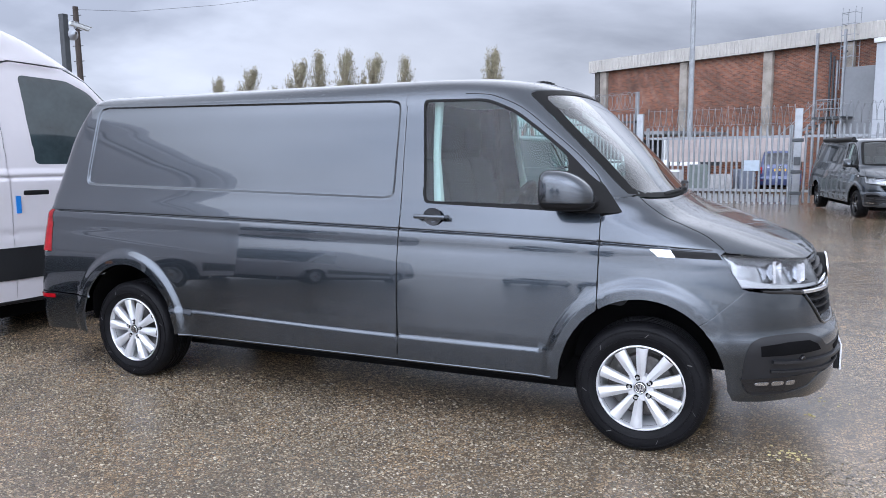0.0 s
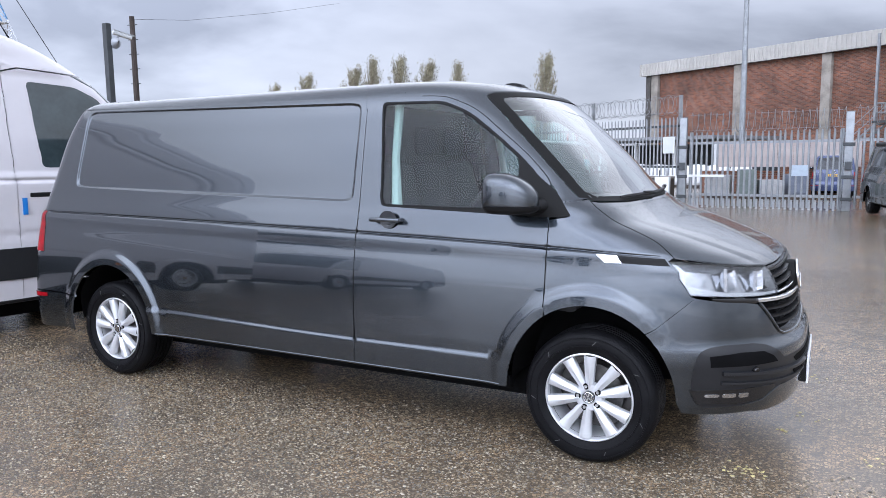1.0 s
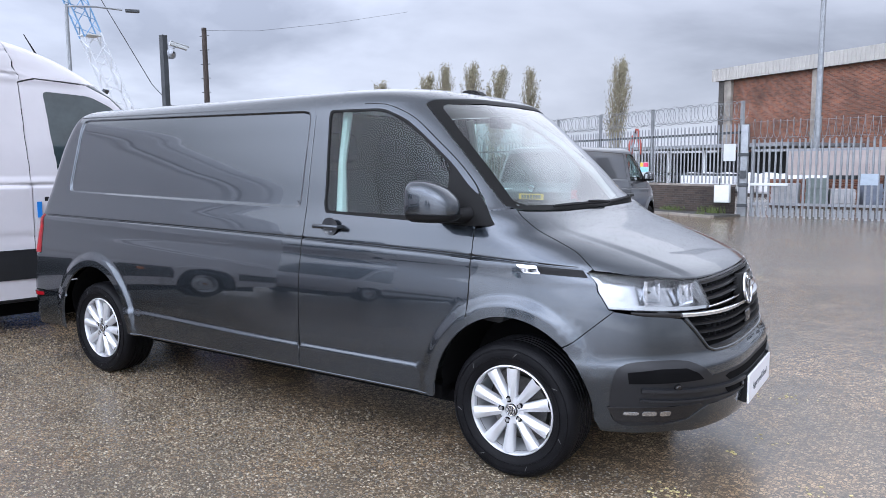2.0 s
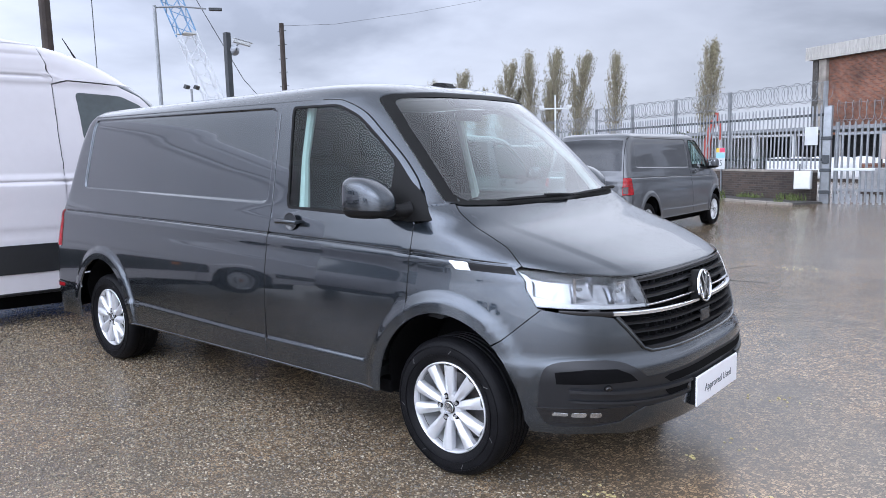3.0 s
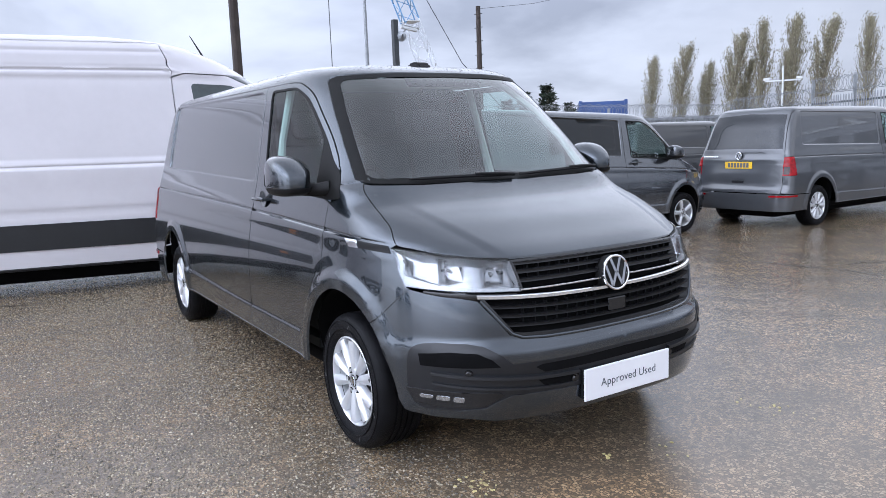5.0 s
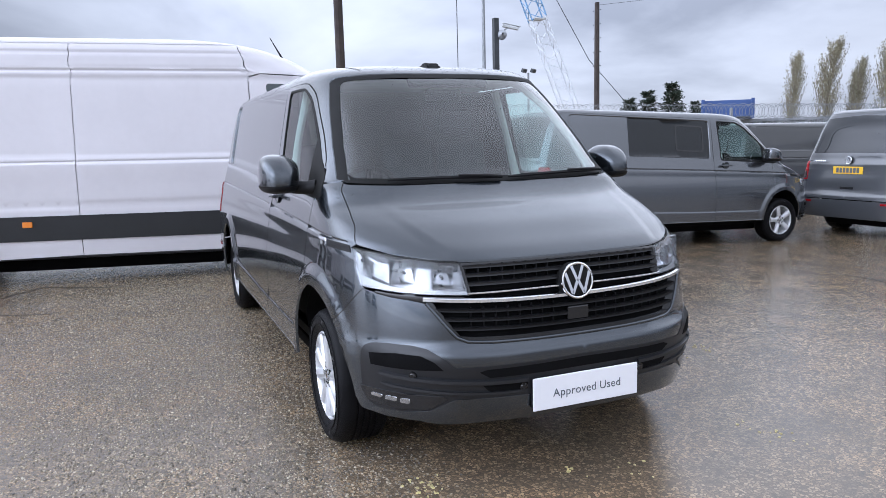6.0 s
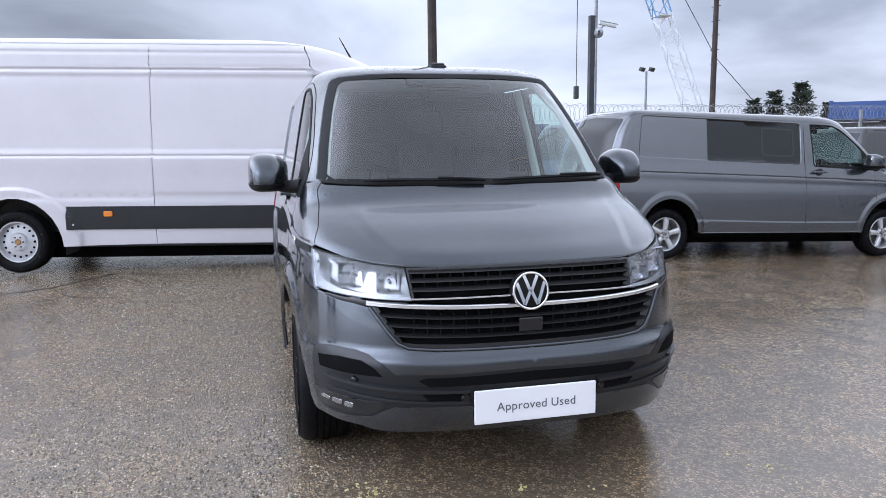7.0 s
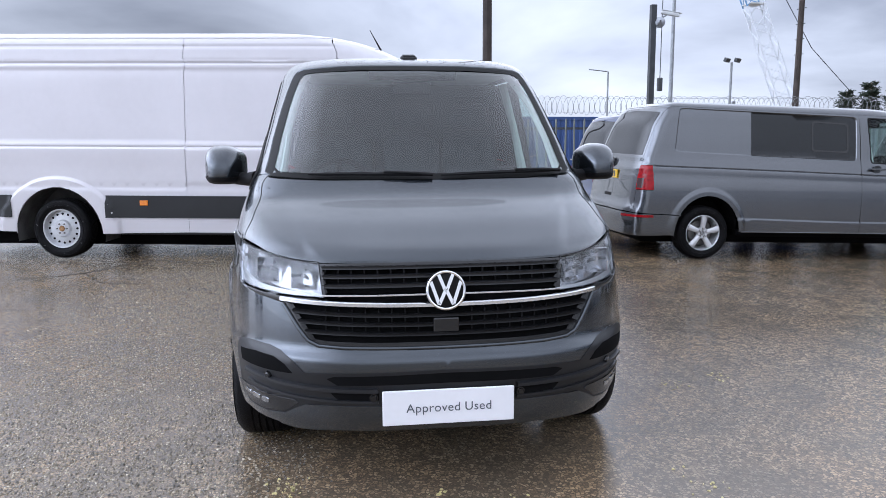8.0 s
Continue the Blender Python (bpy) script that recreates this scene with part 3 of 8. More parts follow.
    for i in range(5):
        a = 2 * math.pi * i / 5 + math.pi / 2
        link_mesh("bolt", cached("bolt5", lambda: to_mesh("bolt", lathe(bmesh.new(), [(0.001, -0.003), (0.0075, -0.003), (0.009, 0.002)], 6), False)), mat("bolt_zinc", (0.5, 0.5, 0.5), 0.35, 0.8, vary=0.2, scale=40), h).matrix_local = pose(0.054 * math.cos(a), -0.008, 0.054 * math.sin(a))
        # dark dish round the bolt stands in for its shaded hole
        link_mesh("bolt_hole", cached("bolt_hole", lambda: to_mesh("bolt_hole", lathe(bmesh.new(), [(0.001, -0.0015), (0.0125, -0.0015), (0.0145, -0.0035), (0.016, 0.004)], 16), True)), DARK, h).matrix_local = pose(0.054 * math.cos(a), -0.0045, 0.054 * math.sin(a))
    cap = link_mesh("hub_cap", cached("cap", lambda: to_mesh("hub_cap", lathe(bmesh.new(), [(0.001, -0.006), (0.024, -0.005), (0.029, -0.002), (0.030, 0.006)], 32), True)), TRIM, h, "dark hub cap with a round silver emblem")
    tagged(link_mesh("emblem", cached("emblem_s", lambda: emblem(0.026)), CHROME, h), kind="stuff").matrix_local = pose(0, -0.007, 0)
    return h


STROKES = (((-0.36, 0.80), (-0.05, 0.03)), ((0.36, 0.80), (0.05, 0.03)), ((-0.76, 0.45), (-0.36, -0.70)), ((0.76, 0.45), (0.36, -0.70)), ((-0.36, -0.72), (0.0, 0.06)), ((0.36, -0.72), (0.0, 0.06)))


def emblem_ring(bm, r):
    return lathe(bm, [(r * 0.86, 0.002), (r * 0.88, -r * 0.05), (r * 0.94, -r * 0.07), (r, -r * 0.04), (r * 1.01, 0.004)], 40)


def emblem_stroke(bm, r, k):
    (x1, z1), (x2, z2) = STROKES[k]
    d = Vector((x2 - x1, z2 - z1)).normalized()
    nn = Vector((-d.y, d.x)) * 0.085
    return prism(bm, [((x1 + nn.x) * r, (z1 + nn.y) * r), ((x2 + nn.x) * r, (z2 + nn.y) * r), ((x2 - nn.x) * r, (z2 - nn.y) * r), ((x1 - nn.x) * r, (z1 - nn.y) * r)], 0.002, -r * 0.05)


def emblem(r):
    """Ring with plain crossing strokes, facing -y."""
    bm = emblem_ring(bmesh.new(), r)
    for k in range(6):
        emblem_stroke(bm, r, k)
    return to_mesh("emblem", bm, True, 30)


def large_emblem(parent, r, m):
    link_mesh("emblem_ring", cached(("ring", r), lambda: to_mesh("emblem_ring", emblem_ring(bmesh.new(), r), True, 40)), CHROME, parent, "chrome ring").matrix_local = m
    for k in range(6):
        link_mesh("emblem_stroke", cached(("stroke", r, k), lambda: to_mesh("emblem_stroke", emblem_stroke(bmesh.new(), r, k))), CHROME, parent).matrix_local = m


# ---- the grey vans ----
VAN = Skin(VAN_ROWS, van_detail, pr=3.1, swell=bonnet_swell)


def S(x, z):
    return (VAN.sx(x, z), z)


def F(y, z):
    return (VAN.fy(y, z), z)


def B(y, z):
    return (VAN.ry(y, z), z)


def dense(pts, d=0.06):
    """More points along an open outline, so that its edges stay straight on the curved skin."""
    out = []
    for (a, b), (c, e) in zip(pts, pts[1:]):
        k = max(1, int(math.hypot(c - a, e - b) / d))
        out += [(a + (c - a) * i / k, b + (e - b) * i / k) for i in range(k)]
    return out + [pts[-1]]


def SS(pts):
    return [S(x, z) for x, z in dense(list(pts))]


def SC(pts):
    """The same for a closed outline."""
    return SS(list(pts) + [pts[0]])[:-1]


WIN_OUT = fillet([(-1.232, 1.800), (-0.86, 1.793), (-0.70, 1.728), (-0.545, 1.615), (-0.385, 1.486), (-0.285, 1.385), (-0.205, 1.325), (-0.160, 1.270), (-0.108, 1.204), (-0.23, 1.196), (-1.192, 1.232)], [0.03, 0.05, 0.06, 0.1, 0.05, 0.03, 0.02, 0.02, 0.012, 0.02, 0.03])
WIN_IN = fillet([(-1.220, 1.787), (-0.864, 1.781), (-0.708, 1.717), (-0.554, 1.604), (-0.408, 1.486), (-0.398, 1.44), (-0.385, 1.230), (-1.180, 1.244)], [0.03, 0.06, 0.06, 0.05, 0.02, 0.02, 0.02, 0.03])
WIN_MID = fillet([(-1.226, 1.794), (-0.862, 1.787), (-0.704, 1.7225), (-0.5495, 1.6095), (-0.395, 1.486), (-0.32, 1.395), (-0.300, 1.212), (-1.187, 1.237)], [0.03, 0.05, 0.06, 0.05, 0.03, 0.03, 0.01, 0.03])


def smooth_line(pts, n=6):
    """A soft curve through points."""
    p = [Vector(q) for q in pts]
    out = []
    for i in range(len(p) - 1):
        a, b, c, d = p[max(i - 1, 0)], p[i], p[i + 1], p[min(i + 2, len(p) - 1)]
        for j in range(n):
            t = j / n
            out.append(tuple(0.5 * ((2 * b) + (c - a) * t + (2 * a - 5 * b + 4 * c - d) * t * t + (3 * b - a - 3 * c + d) * t ** 3)))
    return out + [tuple(p[-1])]


BONNET_EDGE = [S(x, z) for x, z in smooth_line([(-0.042, 1.272), (0.007, 1.234), (0.086, 1.180), (0.192, 1.135), (0.290, 1.088), (0.372, 1.024)], 4)]
LAMP_TOP = [S(0.352, 1.010), F(0.72, 0.990), F(0.60, 0.974), F(0.495, 0.966)]


def arch_lines(k, a0, a1):
    c, half = ARCHES[k]
    return [SS([(c + half * r / 0.455 * math.cos(radians(a)), 0.335 + r * math.sin(radians(a))) for a in np.linspace(a0, a1, 24)]) for r in (0.485, 0.50, 0.516, 0.532, 0.548, 0.565)]


def groove_lines(x0, x1):
    xs = np.linspace(x0, x1, max(3, int(abs(x1 - x0) / 0.05)))
    return [[S(x, float(groove_z(x)) + d) for x in xs] for d in (-0.012, -0.005, 0.0, 0.005, 0.012)]


def swage_lines(x0, x1):
    xs = np.linspace(x0, x1, max(3, int(abs(x1 - x0) / 0.05)))
    return [[S(x, float(swage_z(x)) + d) for x in xs] for d in (-0.030, -0.015, 0.0)]


def ring_line(poly, g):
    q = np.array(fillet(poly, 0.05, 6))
    q = inset(resample(q, 0.05), g)
    return [S(x, z) for x, z in list(q) + [q[0]]]


PILLAR = smooth_line([(-0.99, 1.824), (-0.90, 1.820), (-0.82, 1.806), (-0.673, 1.742), (-0.527, 1.632), (-0.371, 1.506), (-0.271, 1.408), (-0.235, 1.36)], 4)


def van_panels(side):
    """Sheet metal for one flank, as (name, mesh maker, material slot, label)."""
    s = (side,)
    front_arch, rear_arch = arc_side(*ARCHES[0], 0, 180), arc_side(*ARCHES[1], 0, 180)
    door = SS([(-1.325, 0.352), (-1.340, 1.829), *PILLAR, (-0.222, 1.30), (-0.219, 1.19), (-0.216, 1.06), (-0.212, 0.757)] + arc_side(*ARCHES[0], 122, 178, 8) + [(-0.412, 0.345), (-1.32, 0.352)])
    flank = SS([(-1.327, 0.355), (-1.342, 1.828), (-3.86, 1.858)]) + [B(0.715, 1.852), B(0.70, 1.80), B(0.735, 1.5), B(0.79, 1.145)] + SS([(-4.088, 1.138), (-4.077, 0.846)]) + [B(0.80, 0.842), B(0.80, 0.57)] + SS([(-3.72, 0.553)]) + SS(arc_side(*ARCHES[1], 148, 2, 18) + [(-2.945, 0.36), (-1.33, 0.355)])
    wing = SS([(-0.217, 1.185), (-0.125, 1.20), (-0.160, 1.268), (-0.055, 1.280)]) + BONNET_EDGE[0:] + SS([(0.350, 1.008), (0.40, 0.93), (0.452, 0.852), (0.473, 0.845), (0.312, 0.700)]) + SS(arc_side(*ARCHES[0], 48.6, 120, 12)) + SS([(-0.210, 0.757), (-0.214, 1.06), (-0.217, 1.18)])
    return [
        ("front_door", lambda: panel(VAN, "front_door", door, holes=[SC(WIN_MID)], lines=groove_lines(-1.31, -0.23) + swage_lines(-1.30, -0.52) + arch_lines(0, 128, 160), sides=s), 0, ""),
        ("side_panel", lambda: panel(VAN, "side_panel", flank, lines=groove_lines(-4.03, -1.35) + swage_lines(-2.80, -1.35) + arch_lines(1, 15, 148) + [ring_line(RECESS, -0.004), ring_line(RECESS, 0.002), ring_line(RECESS, 0.008), ring_line(RECESS, 0.015), ring_line(RECESS, 0.022)], sides=s), 0, ""),
        ("wing", lambda: panel(VAN, "wing", wing, lines=groove_lines(-0.19, 0.30) + arch_lines(0, 60, 112), res=0.03, sides=s), 0, ""),
    ]


def ring_panel(sk, name, outer, inner, lift, sides, depth=0.008):
    return panel(sk, name, outer, holes=[inner], res=0.03, gap=0, lift=lift, depth=depth, sides=sides)


def seal(name, run, side, sunk, radius):
    """A round bead along (u, z) points of the body, sunk below its skin."""
    u, z = np.array([q[0] for q in run], float), np.array([q[1] for q in run], float)
    pts = (VAN.at(u, z) - VAN.normal(u, z) * sunk) * np.array([1, side, 1])
    return to_mesh(name, tube(bmesh.new(), [tuple(p) for p in pts], radius, 8), True, 70)


def text_bars(parent, x, y, z, w, h, n, material, rz=0.0):
    """Unreadable print as plain bars."""
    for i in range(n):
        ob = part("print_bar", boxed(-w / n * 0.38, w / n * 0.38, -0.001, 0.001, -h / 2, h / 2), material, parent)
        ob.matrix_local = pose(x, y, z, 0, 0, rz) @ pose(-w / 2 + (i + 0.5) * w / n, 0, 0)


def grey_van(label, m, paint=PAINT, crew=False, plate="front", style="ten", group=""):
    van = thing("van", label, "van", group, "", m)
    for side in (-1, 1):
        for name, make, _, lab in van_panels(side):
            p = link_mesh(name, cached((name, side), make), paint, van, lab)
            if name == "front_door":
                frame_ = link_mesh("window_frame", cached(("wf", side), lambda: ring_panel(VAN, "window_frame", SC(WIN_OUT), SC(WIN_IN), 0.003, (side,))), RUBBER_MATT, p, "black rubber window surround")
                g = link_mesh("window_glass", cached(("wg", side), lambda: panel(VAN, "window_glass", SC(WIN_MID), res=0.06, gap=0.002, lift=-0.003, depth=0, sides=(side,))), GLASS, p, "clear door window glass")
                g.visible_shadow = False
                hb = bmesh.new()
                box(hb, -1.225, -1.035, side * 0.915, side * 0.938, 1.150, 1.174, 0.009)
                hh = part("door_handle", hb, paint, p, "body-coloured pull handle", True)
                hb = lathe(bmesh.new(), [(0.001, 0.0), (0.030, 0.002), (0.046, 0.010), (0.048, 0.014)], 32, m=pose(-1.125, side * 0.885, 1.162, 0, 0, 0) @ Matrix.Diagonal((1.15, -side * -1.0, 1, 1)))
                part("handle_recess", hb, PAINT_FLAT, p, "", True)
                for e in (-1.215, -1.05):
                    part("handle_foot", boxed(e - 0.012, e + 0.012, side * 0.880, side * 0.92, 1.152, 1.172, 0.004), paint, p)
                mirror(van, side, paint)
            if name == "front_door":
                # black beads: pillar rubber, and the shut gaps' shade drawn as dark lines
                for k, run in enumerate(([(-1.333, zz) for zz in np.linspace(0.365, 1.825, 24)], [(-0.214, zz) for zz in np.linspace(0.77, 1.17, 9)], PILLAR)):
                    link_mesh("door_seal", cached(("door_seal", side, k), lambda: seal("door_seal", SS(run), side, 0.0030, 0.0038)), RUBBER_MATT, p, "black bead for the rubber and the shaded shut gap")
            if name == "wing":
                vs = [S(0.128, 1.029), S(0.333, 1.018), S(0.356, 0.987), S(0.152, 0.996)]
                link_mesh("vent_strip", cached(("vent", side), lambda: panel(VAN, "vent_strip", vs, res=0.03, gap=0, lift=0.004, depth=0.008, sides=(side,))), PLASTIC, p, "black vent strip")
                bs = [S(0.032, 1.032), S(0.125, 1.029), S(0.149, 0.996), S(0.071, 0.997)]
                bd = link_mesh("badge", cached(("badge", side), lambda: panel(VAN, "badge", bs, res=0.03, gap=0, lift=0.006, depth=0.010, sides=(side,))), CHROME, p, "chrome badge")
    for side in (-1, 1):
        # bead draws the shade of the bonnet's gap as a dark line
        link_mesh("bonnet_seal", cached(("bonnet_seal", side), lambda: seal("bonnet_seal", dense(BONNET_EDGE + LAMP_TOP, 0.02), side, 0.0035, 0.0048)), RUBBER_MATT, van, "black bead that darkens the bonnet's shut line")
    roof_half = [(3.0, 1.872), B(0.5, 1.868), B(0.715, 1.860)] + SS([(-3.86, 1.866), (-1.34, 1.832), *[(x + 0.003, z + 0.0035) for x, z in PILLAR], (-0.205, 1.335), (-0.163, 1.273), (-0.058, 1.286)]) + [F(0.779, 1.292), F(0.749, 1.455), F(0.708, 1.634), F(0.655, 1.802), F(0.635, 1.826), F(0.60, 1.838), F(0.3, 1.850), (0.0, 1.852), (0.0, 1.9307), (3.0, 1.9307)]
    roof = link_mesh("roof", cached("roof", lambda: panel(VAN, "roof", roof_half, res=0.04, sides=(-1, 1))), paint, van, "")
    ws = [(0.0, 1.258), F(0.5, 1.262), F(0.74, 1.276), F(0.777, 1.290), F(0.747, 1.455), F(0.706, 1.634), F(0.653, 1.802), F(0.632, 1.824), F(0.60, 1.835), F(0.3, 1.848), (0.0, 1.850)]
    wsi = [(0.0, 1.284), F(0.5, 1.288), F(0.705, 1.298), F(0.728, 1.318), F(0.704, 1.455), F(0.664, 1.634), F(0.615, 1.785), F(0.595, 1.803), F(0.565, 1.812), F(0.3, 1.824), (0.0, 1.826)]
    w1 = link_mesh("windscreen", cached("ws", lambda: panel(VAN, "windscreen", ws, res=0.06, lift=-0.004, depth=0.004, sides=(-1, 1))), SCREEN, van, "raked clear windscreen with beads of rain")
    w1.visible_shadow = False
    link_mesh("windscreen_border", cached("wsb", lambda: panel(VAN, "windscreen_border", ws + wsi[::-1], res=0.03, gap=0, lift=-0.0025, depth=0, sides=(-1, 1))), RUBBER_MATT, van, "black printed windscreen border")
    patch = [(0.0, 1.847), F(0.25, 1.843), F(0.235, 1.792), (0.0, 1.794)]
    link_mesh("sensor_patch", cached("wspatch", lambda: panel(VAN, "sensor_patch", patch, res=0.05, gap=0, lift=-0.0065, depth=0, sides=(-1, 1))), RUBBER_MATT, van, "black sensor patch at the top of the windscreen")
    bonnet = [(0.0, 1.2545), F(0.25, 1.2545), F(0.5, 1.2555), F(0.74, 1.266)] + BONNET_EDGE + [F(0.72, 0.997), F(0.60, 0.979), F(0.495, 0.971), F(0.25, 0.970), (0.0, 0.970)]
    link_mesh("bonnet", cached("bonnet", lambda: panel(VAN, "bonnet", bonnet, lines=[[F(float(crease_y(z)) + d, z) for z in np.linspace(0.99, 1.20, 14)] for d in (-0.012, 0.004, 0.021, 0.038, 0.055)], res=0.026, sides=(-1, 1))), paint, van, "")
    front_end(van, paint, plate)
    tail_end(van, paint, plate)
    # boxes added low and wide to keep light from passing beneath the van
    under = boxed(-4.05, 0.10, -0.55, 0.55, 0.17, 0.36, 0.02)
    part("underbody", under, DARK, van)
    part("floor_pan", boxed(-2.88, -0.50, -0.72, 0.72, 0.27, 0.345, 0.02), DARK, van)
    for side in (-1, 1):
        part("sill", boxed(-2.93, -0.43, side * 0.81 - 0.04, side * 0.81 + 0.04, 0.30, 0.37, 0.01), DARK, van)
        link_mesh("sill_lip", cached(("sill_lip", side), lambda: seal("sill_lip", [(VAN.sx(xx, 0.354), 0.354) for xx in np.linspace(-2.92, -0.44, 26)], side, 0.004, 0.008)), paint, van, "rolled lower edge of the body side")
        for (c, half), x in zip(ARCHES, (0.0, -3.385)):
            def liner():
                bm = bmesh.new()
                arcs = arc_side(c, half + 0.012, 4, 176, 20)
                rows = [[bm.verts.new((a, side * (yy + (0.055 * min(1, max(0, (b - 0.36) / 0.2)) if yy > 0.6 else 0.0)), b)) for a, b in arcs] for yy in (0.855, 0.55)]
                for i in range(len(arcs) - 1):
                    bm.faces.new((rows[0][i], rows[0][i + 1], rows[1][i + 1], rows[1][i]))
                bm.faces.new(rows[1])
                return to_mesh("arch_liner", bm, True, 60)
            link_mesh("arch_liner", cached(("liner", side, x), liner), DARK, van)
            wheel(van, x, side * 0.892, side, style, turn=-15 if x == 0 else 4)
    cabin(van)
    ant = prism(bmesh.new(), [(-0.655, 1.868), (-0.69, 1.922), (-0.74, 1.938), (-0.81, 1.934), (-0.85, 1.895)], -0.045, 0.045)
    bmesh.ops.bevel(ant, geom=list(ant.edges), offset=0.012, segments=2, affect="EDGES")
    part("roof_antenna", ant, PLASTIC, van, "black roof aerial pod", True)
    if crew:
        for side in (-1, 1):
            q = fillet([(-2.80, 1.288), (-1.40, 1.256), (-1.388, 1.79), (-2.79, 1.822)], [0.012, 0.04, 0.04, 0.012])
            link_mesh("side_window", cached(("sw", side), lambda: panel(VAN, "side_window", SC(q), res=0.08, gap=0, lift=0.004, depth=0.006, sides=(side,))), mat("dark_glass_pane", (0.008, 0.010, 0.012), 0.04, spec=0.4, vary=0.1), van, "dark privacy side window")
            q2 = fillet([(-2.00, 1.36), (-1.50, 1.35), (-1.49, 1.72), (-1.99, 1.735)], 0.05)
            q3 = fillet([(-1.98, 1.38), (-1.52, 1.37), (-1.51, 1.70), (-1.97, 1.715)], 0.05)
            link_mesh("slider_frame", cached(("sf", side), lambda: ring_panel(VAN, "slider_frame", SC(q2), SC(q3), 0.008, (side,), 0.006)), TRIM, van)
    return van


def mirror(p, side, paint):
    def shell():
        bm = bmesh.new()
        bmesh.ops.create_uvsphere(bm, u_segments=32, v_segments=20, radius=1)
        f = lambda v, k: math.copysign(abs(v) ** k, v)
        for v in bm.verts:
            x, y, z = v.co
            x, y, z = f(x, 0.66), f(y, 0.55), f(z, 0.52)
            k = 1.0 - 0.30 * max(x, 0) ** 2
            top = (1.0 - 0.25 * float(step(0.0, 1.0, y))) if z > 0 else 0.85
            v.co = (0.195 * x if x > 0 else 0.065 * x, 0.104 * y * k, 0.108 * z * k * top - 0.035 * max(x, 0) ** 2)
        return bm
    cy = side * 1.008
    m = pose(-0.415, cy, 1.312, 0, 0, side * 4) @ Matrix.Diagonal((1, -side, 1, 1))
    bm = shell()
    bmesh.ops.transform(bm, matrix=m, verts=bm.verts)
    h = part("mirror", bm, paint, p, "rounded body-coloured door mirror", True, 60)
    bm = shell()
    for v in bm.verts:
        v.co = v.co * 1.02
        if v.co.z > -0.052:
            v.co.z = -0.052
    bmesh.ops.transform(bm, matrix=m, verts=bm.verts)
    part("mirror_base", bm, PLASTIC, h, "black lower housing", True, 50)
    bm = tube(bmesh.new(), [(-0.34, side * 0.95, 1.250), (-0.29, side * 0.89, 1.245), (-0.26, side * 0.84, 1.250)], [0.034, 0.034, 0.040], 12)
    part("mirror_arm", bm, PLASTIC, h, "", True, 50)
    part("mirror_glass", boxed(-0.479, -0.474, cy - 0.066, cy + 0.066, 1.268, 1.368, 0.002), CHROME, h)


